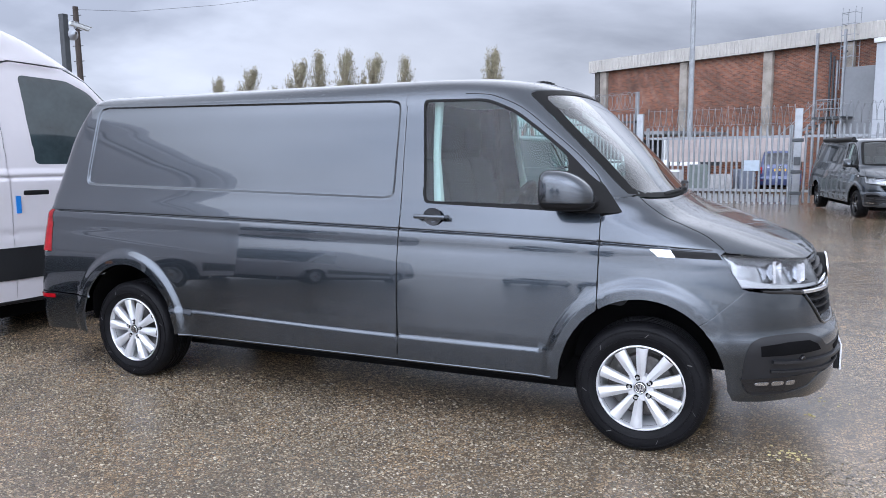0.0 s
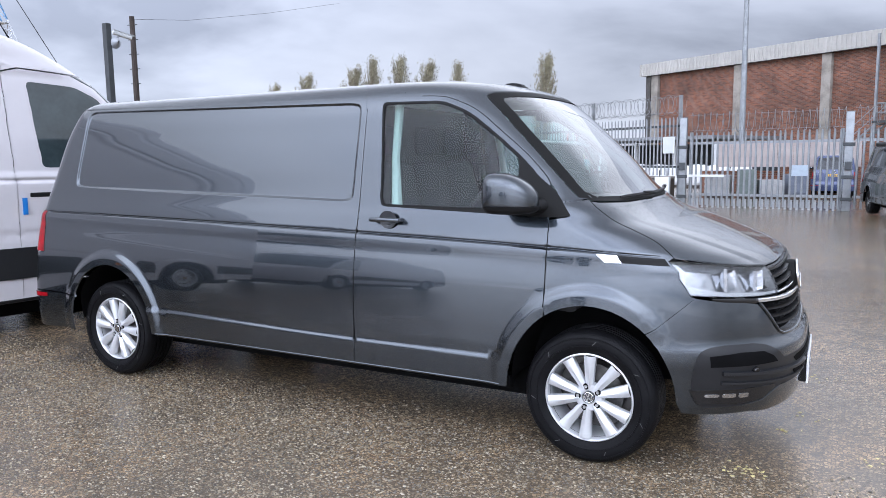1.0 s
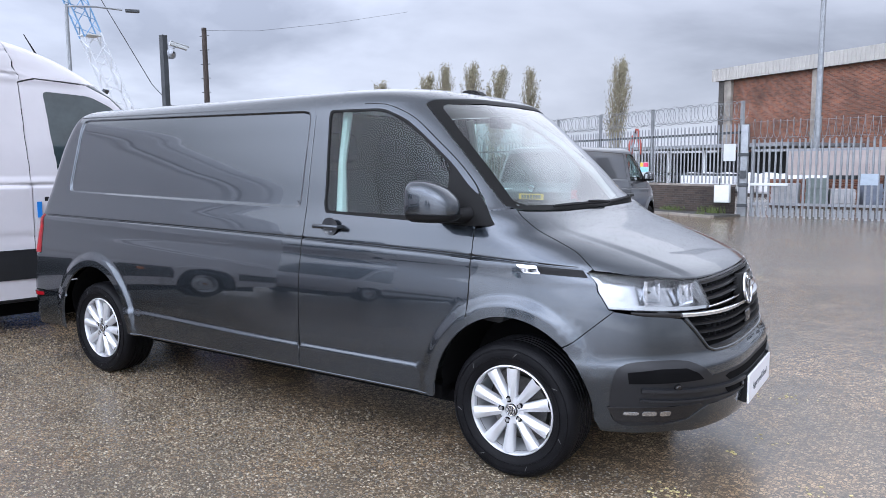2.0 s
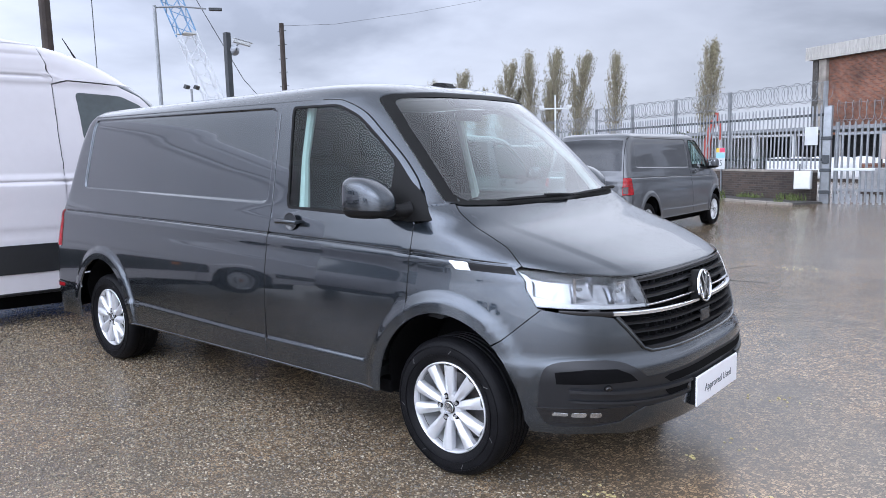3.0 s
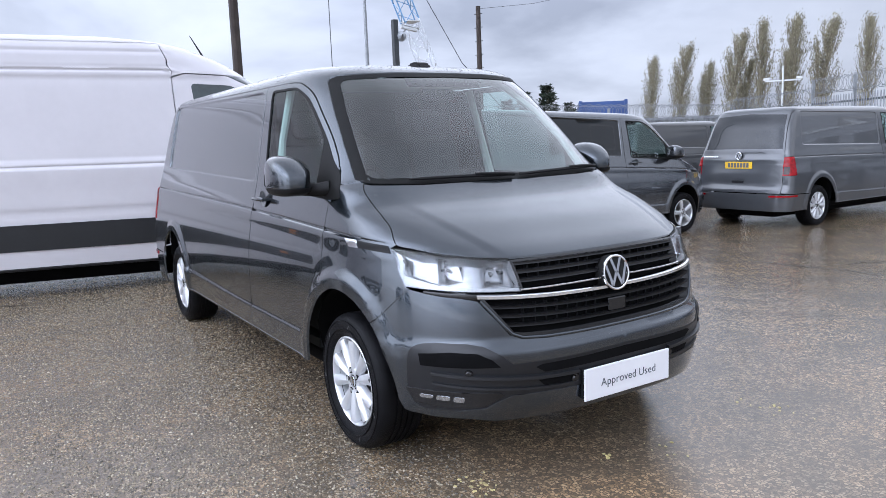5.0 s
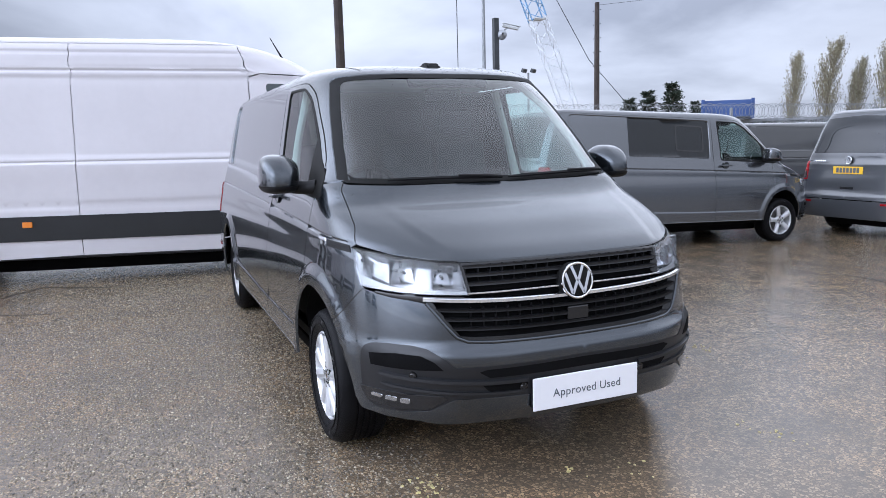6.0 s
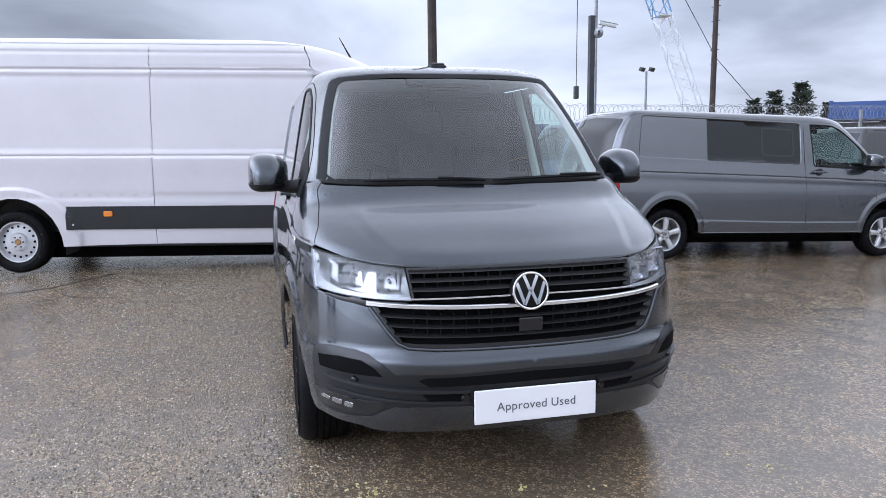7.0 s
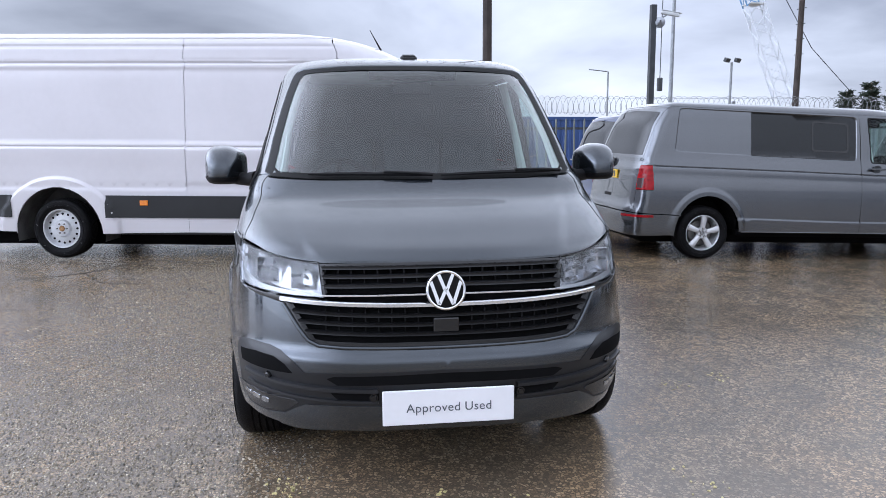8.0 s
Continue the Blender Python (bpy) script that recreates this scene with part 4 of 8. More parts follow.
def front_end(van, paint, plate):
    bumper = [(0.0, 0.642), F(0.30, 0.643), F(0.50, 0.649), F(0.548, 0.664), F(0.648, 0.806), F(0.70, 0.818), F(0.77, 0.826)] + SS([(0.455, 0.847), (0.4712, 0.8425), (0.3098, 0.6975)]) + SS(arc_side(*ARCHES[0], 48, 2, 10) + [(0.425, 0.305), (0.46, 0.298)]) + [F(0.78, 0.294), F(0.66, 0.300), F(0.56, 0.33), F(0.35, 0.38), (0.0, 0.385)]
    bp = link_mesh("front_bumper", cached("bumper", lambda: panel(VAN, "front_bumper", bumper, res=0.028, sides=(-1, 1))), paint, van, "")
    lip = [(0.0, 0.417), F(0.35, 0.417), F(0.55, 0.414), F(0.60, 0.388), F(0.642, 0.357), F(0.72, 0.340), F(0.66, 0.303), F(0.60, 0.298), F(0.4, 0.312), (0.0, 0.316)]
    link_mesh("bumper_lip", cached("lip", lambda: panel(VAN, "bumper_lip", lip, res=0.03, gap=0, lift=0.007, sides=(-1, 1))), paint, bp, "painted lower lip")
    trim = [(0.0, 0.560), F(0.45, 0.552), F(0.56, 0.548), F(0.60, 0.585), F(0.655, 0.622), F(0.70, 0.632)] + SS(smooth_line([(0.66, 0.632), (0.60, 0.630), (0.53, 0.617), (0.492, 0.58), (0.470, 0.48), (0.468, 0.40), (0.482, 0.355), (0.52, 0.333)], 5)) + [F(0.72, 0.338), F(0.642, 0.355), F(0.60, 0.386), F(0.55, 0.413), F(0.40, 0.416), (0.0, 0.416)]
    t = link_mesh("bumper_trim", cached("trim", lambda: panel(VAN, "bumper_trim", trim, res=0.028, gap=0, lift=0.003, depth=0.012, sides=(-1, 1))), PLASTIC_GREY, bp, "matt dark plastic lower trim")
    for side in (-1, 1):
        # dark sheets laid on the trim carry the shade of its recess and slots
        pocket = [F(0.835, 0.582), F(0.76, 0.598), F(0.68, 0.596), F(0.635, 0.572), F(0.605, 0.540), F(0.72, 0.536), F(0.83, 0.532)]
        link_mesh("pocket", cached(("pocket", side), lambda: panel(VAN, "pocket", pocket, res=0.025, gap=0, lift=0.005, depth=0.004, sides=(side,))), DARK, bp, "flat dark sheet in place of a shaded recess")
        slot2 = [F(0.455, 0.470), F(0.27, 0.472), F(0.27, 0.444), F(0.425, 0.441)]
        link_mesh("air_slot", cached(("slot2", side), lambda: panel(VAN, "air_slot", slot2, res=0.03, gap=0, lift=0.007, depth=0.004, sides=(side,))), DARK, bp, "dark sheet in place of the lower air slot")
    us = [F(y, 0.50)[0] for y in (0.275, 0.34, 0.40, 0.46, 0.52, 0.58, 0.64, 0.70, 0.76, 0.80)]
    for z, h, o in ((0.484, 0.011, 0.020), (0.436, 0.008, 0.014)):
        k = np.linspace(0, 1, len(us))
        for sd in (-1, 1):
            link_mesh("rib", cached(("rib", z, sd), lambda: strip(VAN, "rib", us, [z + 0.02 * v * v for v in k], h, o, (sd,))), PLASTIC_GREY, bp)
    # upper slot's shade, again a dark sheet on the trim
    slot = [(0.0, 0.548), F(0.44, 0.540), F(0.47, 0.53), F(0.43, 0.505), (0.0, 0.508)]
    link_mesh("air_slot", cached("slot", lambda: panel(VAN, "air_slot", slot, res=0.04, gap=0, lift=0.006, depth=0.004, sides=(-1, 1))), DARK, bp, "dark sheet in place of the lower air slot")
    for side in (-1, 1):
        fog = [F(0.85, 0.420), F(0.72, 0.424), F(0.60, 0.426), F(0.585, 0.416), F(0.645, 0.366), F(0.74, 0.352), F(0.83, 0.356)]
        fl = link_mesh("fog_lamp", cached(("fog", side), lambda: panel(VAN, "fog_lamp", fog, res=0.02, gap=0, lift=0.008, depth=0.006, sides=(side,))), TRIM, bp, "small clear fog lamp in a black recess")
        for a, b, z0, z1 in ((0.790, 0.820, 0.388, 0.402), (0.748, 0.782, 0.385, 0.404), (0.708, 0.738, 0.383, 0.404)):
            q = fillet([F(b, z1), F(a, z1), F(a, z0), F(b, z0)], 0.006, 3)
            link_mesh("fog_reflector", cached(("fogr", a, side), lambda: panel(VAN, "fog_reflector", q, res=0.009, gap=0, lift=0.012, depth=0.005, sides=(side,))), CHROME_FLUTED, fl, "bright fluted reflector")
        for yy, zz in ((0.705, 0.512), (0.290, 0.457)):
            X, N = VAN.at(*F(yy, zz)), VAN.normal(*F(yy, zz))
            c = Vector(X + N * 0.012)
            c.y *= side
            nn = Vector((N[0], N[1] * side, N[2]))
            ob = link_mesh("sensor", cached("sensor", lambda: to_mesh("sensor", lathe(bmesh.new(), [(0.001, 0.004), (0.010, 0.004), (0.013, 0.0), (0.017, 0.0), (0.018, -0.012)], 20, "z"), True)), TRIM, bp)
            ob.matrix_local = Matrix.Translation(c) @ nn.to_track_quat("Z", "Y").to_matrix().to_4x4()
    # grille
    zone = [(0.0, 0.966), F(0.3, 0.966), F(0.492, 0.962), F(0.478, 0.838), F(0.64, 0.816), F(0.535, 0.66), F(0.49, 0.653), F(0.3, 0.648), (0.0, 0.646)]
    g = link_mesh("grille", cached("grille", lambda: panel(VAN, "grille", zone, res=0.05, gap=0, lift=-0.035, depth=0, sides=(-1, 1))), DARK, van, "black grille with horizontal slats and chrome bars")
    link_mesh("grille_rim", cached("grim", lambda: ring_panel(VAN, "grille_rim", zone, [(0.0, 0.958), F(0.3, 0.958), F(0.484, 0.954), F(0.470, 0.842), F(0.625, 0.812), F(0.528, 0.668), F(0.48, 0.662), F(0.3, 0.658), (0.0, 0.656)], -0.001, (-1, 1), 0.035)), TRIM, g)
    def row(z0, z1, ymax, n=14):
        ys = [ymax * i / n for i in range(n + 1)]
        zs = [z0 + (z1 - z0) * (y / ymax) ** 2 for y in ys]
        return [F(max(y, 1e-4), z)[0] if y > 0 else 0.0 for y, z in zip(ys, zs)], zs
    for z0, z1, ym, h, o, mt in ((0.948, 0.946, 0.486, 0.0065, -0.002, PLASTIC_GREY), (0.915, 0.912, 0.484, 0.0065, -0.002, PLASTIC_GREY), (0.880, 0.877, 0.482, 0.0065, -0.002, PLASTIC_GREY), (0.846, 0.843, 0.480, 0.0045, 0.004, CHROME),
                                 (0.806, 0.822, 0.648, 0.0105, 0.009, CHROME), (0.764, 0.778, 0.612, 0.0055, -0.002, PLASTIC), (0.728, 0.740, 0.585, 0.0055, -0.002, PLASTIC), (0.692, 0.702, 0.556, 0.0055, -0.002, PLASTIC)):
        us_, zs_ = row(z0, z1, ym)
        link_mesh("chrome_bar" if mt == CHROME else "slat", cached(("slat", z0), lambda: strip(VAN, "slat", us_, zs_, h, o)), mt, g, "bright chrome bar" if mt == CHROME else "")
    for side in (-1, 1):
        for k in range(1, 9):
            yy = 0.055 + k * 0.052
            for zz, hh in ((0.905, 0.052), (0.735, 0.050)):
                X = VAN.at(*F(yy, zz))
                part("grille_fin", boxed(X[0] - 0.07, X[0] - 0.026, side * X[1] - 0.0025, side * X[1] + 0.0025, zz - hh, zz + hh), PLASTIC, g)
        edge = [F(0.640, 0.806), F(0.615, 0.77), F(0.575, 0.71), F(0.541, 0.668), F(0.50, 0.650), F(0.40, 0.644), F(0.2, 0.641), (0.0, 0.640)]
        link_mesh("grille_surround", cached(("surround", side), lambda: seal("grille_surround", dense(edge, 0.02), side, -0.001, 0.008)), paint, bp, "rounded painted edge of the grille")
    part("radar_panel", boxed(0.852, 0.866, -0.052, 0.052, 0.695, 0.756, 0.006), TRIM, g)
    em = part("front_emblem", lathe(bmesh.new(), [(0.001, -0.020), (0.060, -0.018), (0.074, -0.008), (0.078, 0.004), (0.078, 0.03)], 40, m=pose(0.838, 0, 0.861, 0, -8, 0) @ pose(0, 0, 0, 0, 0, 90)), RUBBER_MATT, van, "round emblem disc on the grille", True)
    large_emblem(em, 0.078, pose(0.8575, 0, 0.8635, 0, -8, 0) @ pose(0, 0, 0, 0, 0, 90))
    # headlamps
    for side in (-1, 1):
        hl = LAMP_TOP + [F(0.487, 0.90), F(0.478, 0.834), F(0.60, 0.836), F(0.72, 0.842)] + SS([(0.452, 0.852), (0.40, 0.93)])
        lamp = new("headlamp")
        lamp.parent = van
        tagged(lamp, "clear headlamp with chrome reflectors")
        lg = link_mesh("lens", cached(("lens", side), lambda: panel(VAN, "lens", hl, res=0.03, lift=0.002, depth=0.01, sides=(side,))), LENS, lamp, "clear lens")
        lg.visible_shadow = False
        link_mesh("lamp_bowl", cached(("bowl", side), lambda: panel(VAN, "lamp_bowl", hl, res=0.03, gap=0.004, lift=-0.055, depth=-0.05, sides=(side,))), mat("lamp_bowl_satin", (0.36, 0.37, 0.385), 0.16, 0.85, vary=0.3, scale=30), lamp)
        for yy, zz, rr in ((0.715, 0.922, 0.070), (0.572, 0.905, 0.062)):
            X, N = VAN.at(*F(yy, zz)), VAN.normal(*F(yy, zz))
            ob = link_mesh("reflector", cached(("refl", rr), lambda: to_mesh("reflector", lathe(bmesh.new(), [(0.010, -0.050), (rr * 0.35, -0.043), (rr * 0.65, -0.032), (rr * 0.86, -0.016), (rr, 0.004), (rr * 1.05, 0.004), (rr * 1.1, -0.01)], 4, "z", pose(0, 0, 0, 0, 0, 45)), False)), CHROME_FLUTED, lamp)
            link_mesh("bulb", cached("bulb", lambda: to_mesh("bulb", lathe(bmesh.new(), [(0.001, -0.012), (0.006, -0.014), (0.008, -0.022), (0.008, -0.05)], 12, "z"), True)), mat("bulb_glass", (0.30, 0.31, 0.32), 0.1, 0.4, vary=0.1), lamp).matrix_local = Matrix.Translation(Vector((X[0] - N[0] * 0.025, side * (X[1] - N[1] * 0.025), X[2]))) @ Vector((1, 0.25 * side, 0.05)).to_track_quat("Z", "Y").to_matrix().to_4x4()
            c = Vector((X[0] - N[0] * 0.025, side * (X[1] - N[1] * 0.025), X[2]))
            ob.matrix_local = Matrix.Translation(c) @ Vector((1, 0.25 * side, 0.05)).to_track_quat("Z", "Y").to_matrix().to_4x4()
        drl = [S(0.362, 1.000), S(0.395, 0.99), S(0.43, 0.90), F(0.76, 0.868), F(0.60, 0.856), F(0.485, 0.852), F(0.482, 0.840), F(0.60, 0.842), F(0.73, 0.848), S(0.452, 0.860), S(0.405, 0.93)]
        link_mesh("light_strip", cached(("drl", side), lambda: panel(VAN, "light_strip", drl, res=0.02, gap=0, lift=-0.012, depth=0.012, sides=(side,))), mat("white_light_guide", (0.46, 0.48, 0.49), 0.20, 0.5, vary=0.05), lamp)
        us_ = [F(y, 0.826)[0] for y in (0.50, 0.58, 0.66, 0.74, 0.80)]
        link_mesh("lamp_underline", cached(("under", side), lambda: strip(VAN, "lamp_underline", us_, [0.826, 0.822, 0.821, 0.828, 0.838], [0.004, 0.010, 0.012, 0.010, 0.005], 0.002, (side,))), TRIM, van)
    # wipers and scuttle
    sc = [(0.0, 1.240), F(0.5, 1.244), F(0.73, 1.258), F(0.76, 1.285), F(0.5, 1.270), (0.0, 1.266)]
    link_mesh("scuttle", cached("scuttle", lambda: panel(VAN, "scuttle", sc, res=0.04, gap=0, lift=-0.014, depth=0, sides=(-1, 1))), PLASTIC, van, "black scuttle panel below the windscreen")
    for y0, y1, ya in ((-0.56, 0.02, -0.05), (0.08, 0.68, 0.62)):
        def blade():
            bm = bmesh.new()
            pts = []
            for i in range(9):
                y = y0 + (y1 - y0) * i / 8
                zz = 1.266 + 0.012 * (y / 0.7) ** 2 + 0.006 * math.sin(math.pi * i / 8)
                X, N = VAN.at(*F(abs(y), zz)), VAN.normal(*F(abs(y), zz))
                pts.append((X[0] + N[0] * 0.014, math.copysign(X[1], y), X[2] + N[2] * 0.014))
            tube(bm, pts, [0.005] + [0.009] * 7 + [0.005], 6)
            j = 5
            tube(bm, [Vector(pts[j]) + Vector((0.004, 0, 0.010)), Vector(pts[7]) + Vector((0.006, 0.0, 0.008)), Vector(pts[8]) + Vector((0.004, 0.02, 0.002))], [0.007, 0.008, 0.009], 8)
            return to_mesh("wiper", bm, True, 50)
        link_mesh("wiper", cached(("wiper", y0), blade), PLASTIC, van, "black wiper arm and blade")
    if plate == "front":
        pl = part("number_plate", boxed(0.922, 0.932, -0.26, 0.26, 0.347, 0.487, 0.004), WHITE_PLATE, van, "white show plate reading Approved Used")
        part("plate_holder", boxed(0.895, 0.922, -0.255, 0.255, 0.352, 0.482, 0.004), PLASTIC, van)
        for word, y in (("Approved", -0.061), ("Used", 0.116)):
            cu = bpy.data.curves.new("plate_text", "FONT")
            cu.body, cu.size, cu.align_x, cu.align_y, cu.extrude, cu.space_character = word, 0.0503, "CENTER", "CENTER", 0.0006, 1.06
            tx = new("plate_text_curve", cu)
            me = bpy.data.meshes.new_from_object(tx)
            bpy.data.objects.remove(tx)
            t_ = link_mesh("plate_text", me, INK, pl, "dark grey lettering")
            t_.matrix_local = Matrix.Translation((0.9328, y, 0.413)) @ Matrix(((0, 0, 1, 0), (1, 0, 0, 0), (0, 1, 0, 0), (0, 0, 0, 1)))
    else:
        pl = part("number_plate", boxed(0.906, 0.916, -0.26, 0.26, 0.36, 0.47, 0.004), WHITE_PLATE, van)
        text_bars(pl, 0.9175, 0.0, 0.415, 0.42, 0.07, 7, INK, 90)


def tail_end(van, paint, plate):
    win = [B(0.655, 1.79), (3.0, 1.825), (3.0, 1.27), B(0.735, 1.262)]
    gate = [B(0.784, 1.142), B(0.729, 1.5), B(0.694, 1.80), B(0.705, 1.852), (3.0, 1.865), (3.0, 0.575), B(0.793, 0.572), B(0.793, 0.84)]
    tg = link_mesh("tailgate", cached("tailgate", lambda: panel(VAN, "tailgate", gate, res=0.05, sides=(-1, 1))), paint, van, "")
    link_mesh("rear_window", cached("rearwin", lambda: panel(VAN, "rear_window", win, res=0.08, gap=0, lift=0.003, depth=0.008, sides=(-1, 1))), mat("dark_rear_glass", (0.012, 0.014, 0.017), 0.05, spec=0.5, vary=0.1), tg, "dark tailgate window")
    for side in (-1, 1):
        lamp = SS([(-4.082, 1.136), (-4.072, 0.850)]) + [B(0.792, 0.846), B(0.785, 1.138)]
        tl = link_mesh("tail_lamp", cached(("tail", side), lambda: panel(VAN, "tail_lamp", lamp, res=0.03, gap=0.002, lift=0.006, depth=0.02, sides=(side,))), RED_LENS, van, "tall red tail lamp")
        inner = [B(0.885, 0.868), B(0.805, 0.868), B(0.80, 0.985), B(0.885, 0.985)]
        link_mesh("lamp_window", cached(("tailin", side), lambda: panel(VAN, "lamp_window", inner, res=0.03, gap=0, lift=0.009, depth=0.004, sides=(side,))), DARK_LENS, tl)
        refl = [S(-4.06, 0.545), S(-4.06, 0.518), B(0.62, 0.51), B(0.62, 0.538)]
        link_mesh("rear_reflector", cached(("rrefl", side), lambda: panel(VAN, "rear_reflector", refl, res=0.03, gap=0, lift=0.006, depth=0.008, sides=(side,))), RED_LENS, van, "red bumper reflector")
    rb = [(3.0, 0.565), B(0.79, 0.562)] + SS([(-3.715, 0.545)] + arc_side(*ARCHES[1], 150, 186, 8) + [(-3.80, 0.30)]) + [B(0.8, 0.285), (3.0, 0.29)]
    link_mesh("rear_bumper", cached("rbumper", lambda: panel(VAN, "rear_bumper", rb, res=0.04, sides=(-1, 1))), paint, van, "")
    xb = float(VAN.at(3.0, 1.05)[0])
    em = part("rear_emblem", lathe(bmesh.new(), [(0.001, -0.014), (0.056, -0.012), (0.06, 0.02)], 32, m=pose(xb, 0, 1.16) @ pose(0, 0, 0, 0, 0, -90)), TRIM, van, "round rear emblem disc", True)
    large_emblem(em, 0.058, pose(xb - 0.014, 0, 1.16, 0, 0, -90))
    pl = part("rear_plate", boxed(xb - 0.022, xb - 0.008, -0.26, 0.26, 0.955, 1.065, 0.003), YELLOW_PLATE, tg, "yellow rear plate with plain dark bars")
    text_bars(tg, xb - 0.0235, 0.0, 1.01, 0.42, 0.075, 7, INK, 90)
    part("tailgate_handle", boxed(xb - 0.035, xb - 0.005, -0.12, 0.12, 0.72, 0.765, 0.01), PLASTIC, tg, "black tailgate handle", True)
    text_bars(tg, xb - 0.012, 0.56, 1.15, 0.30, 0.022, 9, CHROME, 90)


def cabin(van):
    c = new("cabin")
    c.parent = van
    part("dashboard", prism(bmesh.new(), fillet([(-0.02, 1.20), (-0.38, 1.235), (-0.58, 1.215), (-0.64, 1.05), (-0.56, 0.75), (-0.1, 0.72)], 0.03), -0.80, 0.80), mat("dashboard", (0.035, 0.037, 0.04), 0.75, vary=0.2, scale=10, bump=0.1, bscale=300), c, "dark grey dashboard", True)
    part("bulkhead", boxed(-1.50, -1.44, -0.84, 0.84, 0.4, 1.25, 0.01), CABIN, c)
    part("bulkhead_upper", boxed(-1.50, -1.44, -0.66, 0.66, 1.25, 1.82, 0.01), CABIN, c)
    part("cab_floor", boxed(-1.45, -0.52, -0.84, 0.84, 0.36, 0.42), CABIN, c)
    part("headlining", boxed(-1.46, -0.72, -0.60, 0.60, 1.815, 1.835, 0.004), CABIN_LIGHT, c)
    for side in (-1, 1):
        tube_pts = [(-0.13, side * 0.735, 1.27), (-0.285, side * 0.705, 1.455), (-0.485, side * 0.665, 1.634), (-0.70, side * 0.605, 1.785), (-0.82, side * 0.58, 1.83)]
        part("pillar_trim", tube(bmesh.new(), tube_pts, [0.024, 0.022, 0.020, 0.020, 0.02], 8), CABIN_LIGHT, c, "", True)
        part("door_post_trim", tube(bmesh.new(), [(-1.13, side * 0.79, 1.20), (-1.165, side * 0.735, 1.5), (-1.18, side * 0.655, 1.80)], [0.032, 0.022, 0.026], 8), CABIN_LIGHT, c, "", True)
        part("door_card", boxed(-1.30, -0.25, side * 0.80 - 0.02, side * 0.80 + 0.02, 0.86, 1.225, 0.015), CABIN, c)
        part("door_pocket", boxed(-1.30, -0.50, side * 0.80 - 0.02, side * 0.80 + 0.02, 0.45, 0.855, 0.015), CABIN, c)
    for y0, y1 in ((-0.68, -0.20), (-0.12, 0.26), (0.27, 0.66)):
        s = new("front_seat")
        s.parent = van
        part("cushion", boxed(-1.30, -0.78, y0, y1, 0.68, 0.84, 0.05, seg=3), FABRIC, s, "", True)
        part("backrest", boxed(-0.075, 0.075, y0, y1, 0.0, 0.66, 0.055, m=pose(-1.28, 0, 0.82, 0, -13, 0), seg=3), FABRIC, s, "", True)
        part("headrest", boxed(-0.05, 0.05, (y0 + y1) / 2 - 0.13, (y0 + y1) / 2 + 0.13, 0.0, 0.18, 0.045, m=pose(-1.43, 0, 1.51, 0, -6, 0), seg=3), FABRIC, s, "", True)
    bm = bmesh.new()
    ring = [(0.19 * math.cos(a), 0.19 * math.sin(a), 0) for a in (2 * math.pi * i / 28 for i in range(29))]
    tube(bm, ring, 0.016, 8, False)
    tube(bm, [(-0.18, 0, 0), (0, 0, -0.04), (0.18, 0, 0)], 0.02, 8)
    tube(bm, [(0, -0.18, 0), (0, 0, -0.04), (0, 0, -0.3)], [0.018, 0.05, 0.03], 8)
    bmesh.ops.transform(bm, matrix=pose(-0.80, -0.42, 1.16, 0, -62, 0) , verts=bm.verts)
    part("steering_wheel", bm, PLASTIC, c, "black steering wheel", True, 60)
    part("interior_mirror", boxed(-0.58, -0.54, -0.11, 0.11, 1.70, 1.765, 0.015, seg=3), PLASTIC, c, "", True)
    part("sun_band", boxed(-0.008, 0.008, -0.24, 0.24, -0.04, 0.04, 0.004, m=pose(-0.50, 0, 1.80, 0, -44, 0)), TRIM, c)


# ---- ground ----
def ground_z(x, y):
    t = min(max((y - 2.0) / 6.0, 0), 1)
    return -0.17 * t * t * (3 - 2 * t) - 0.05 * min(max((y - 8.0) / 12.0, 0), 1)


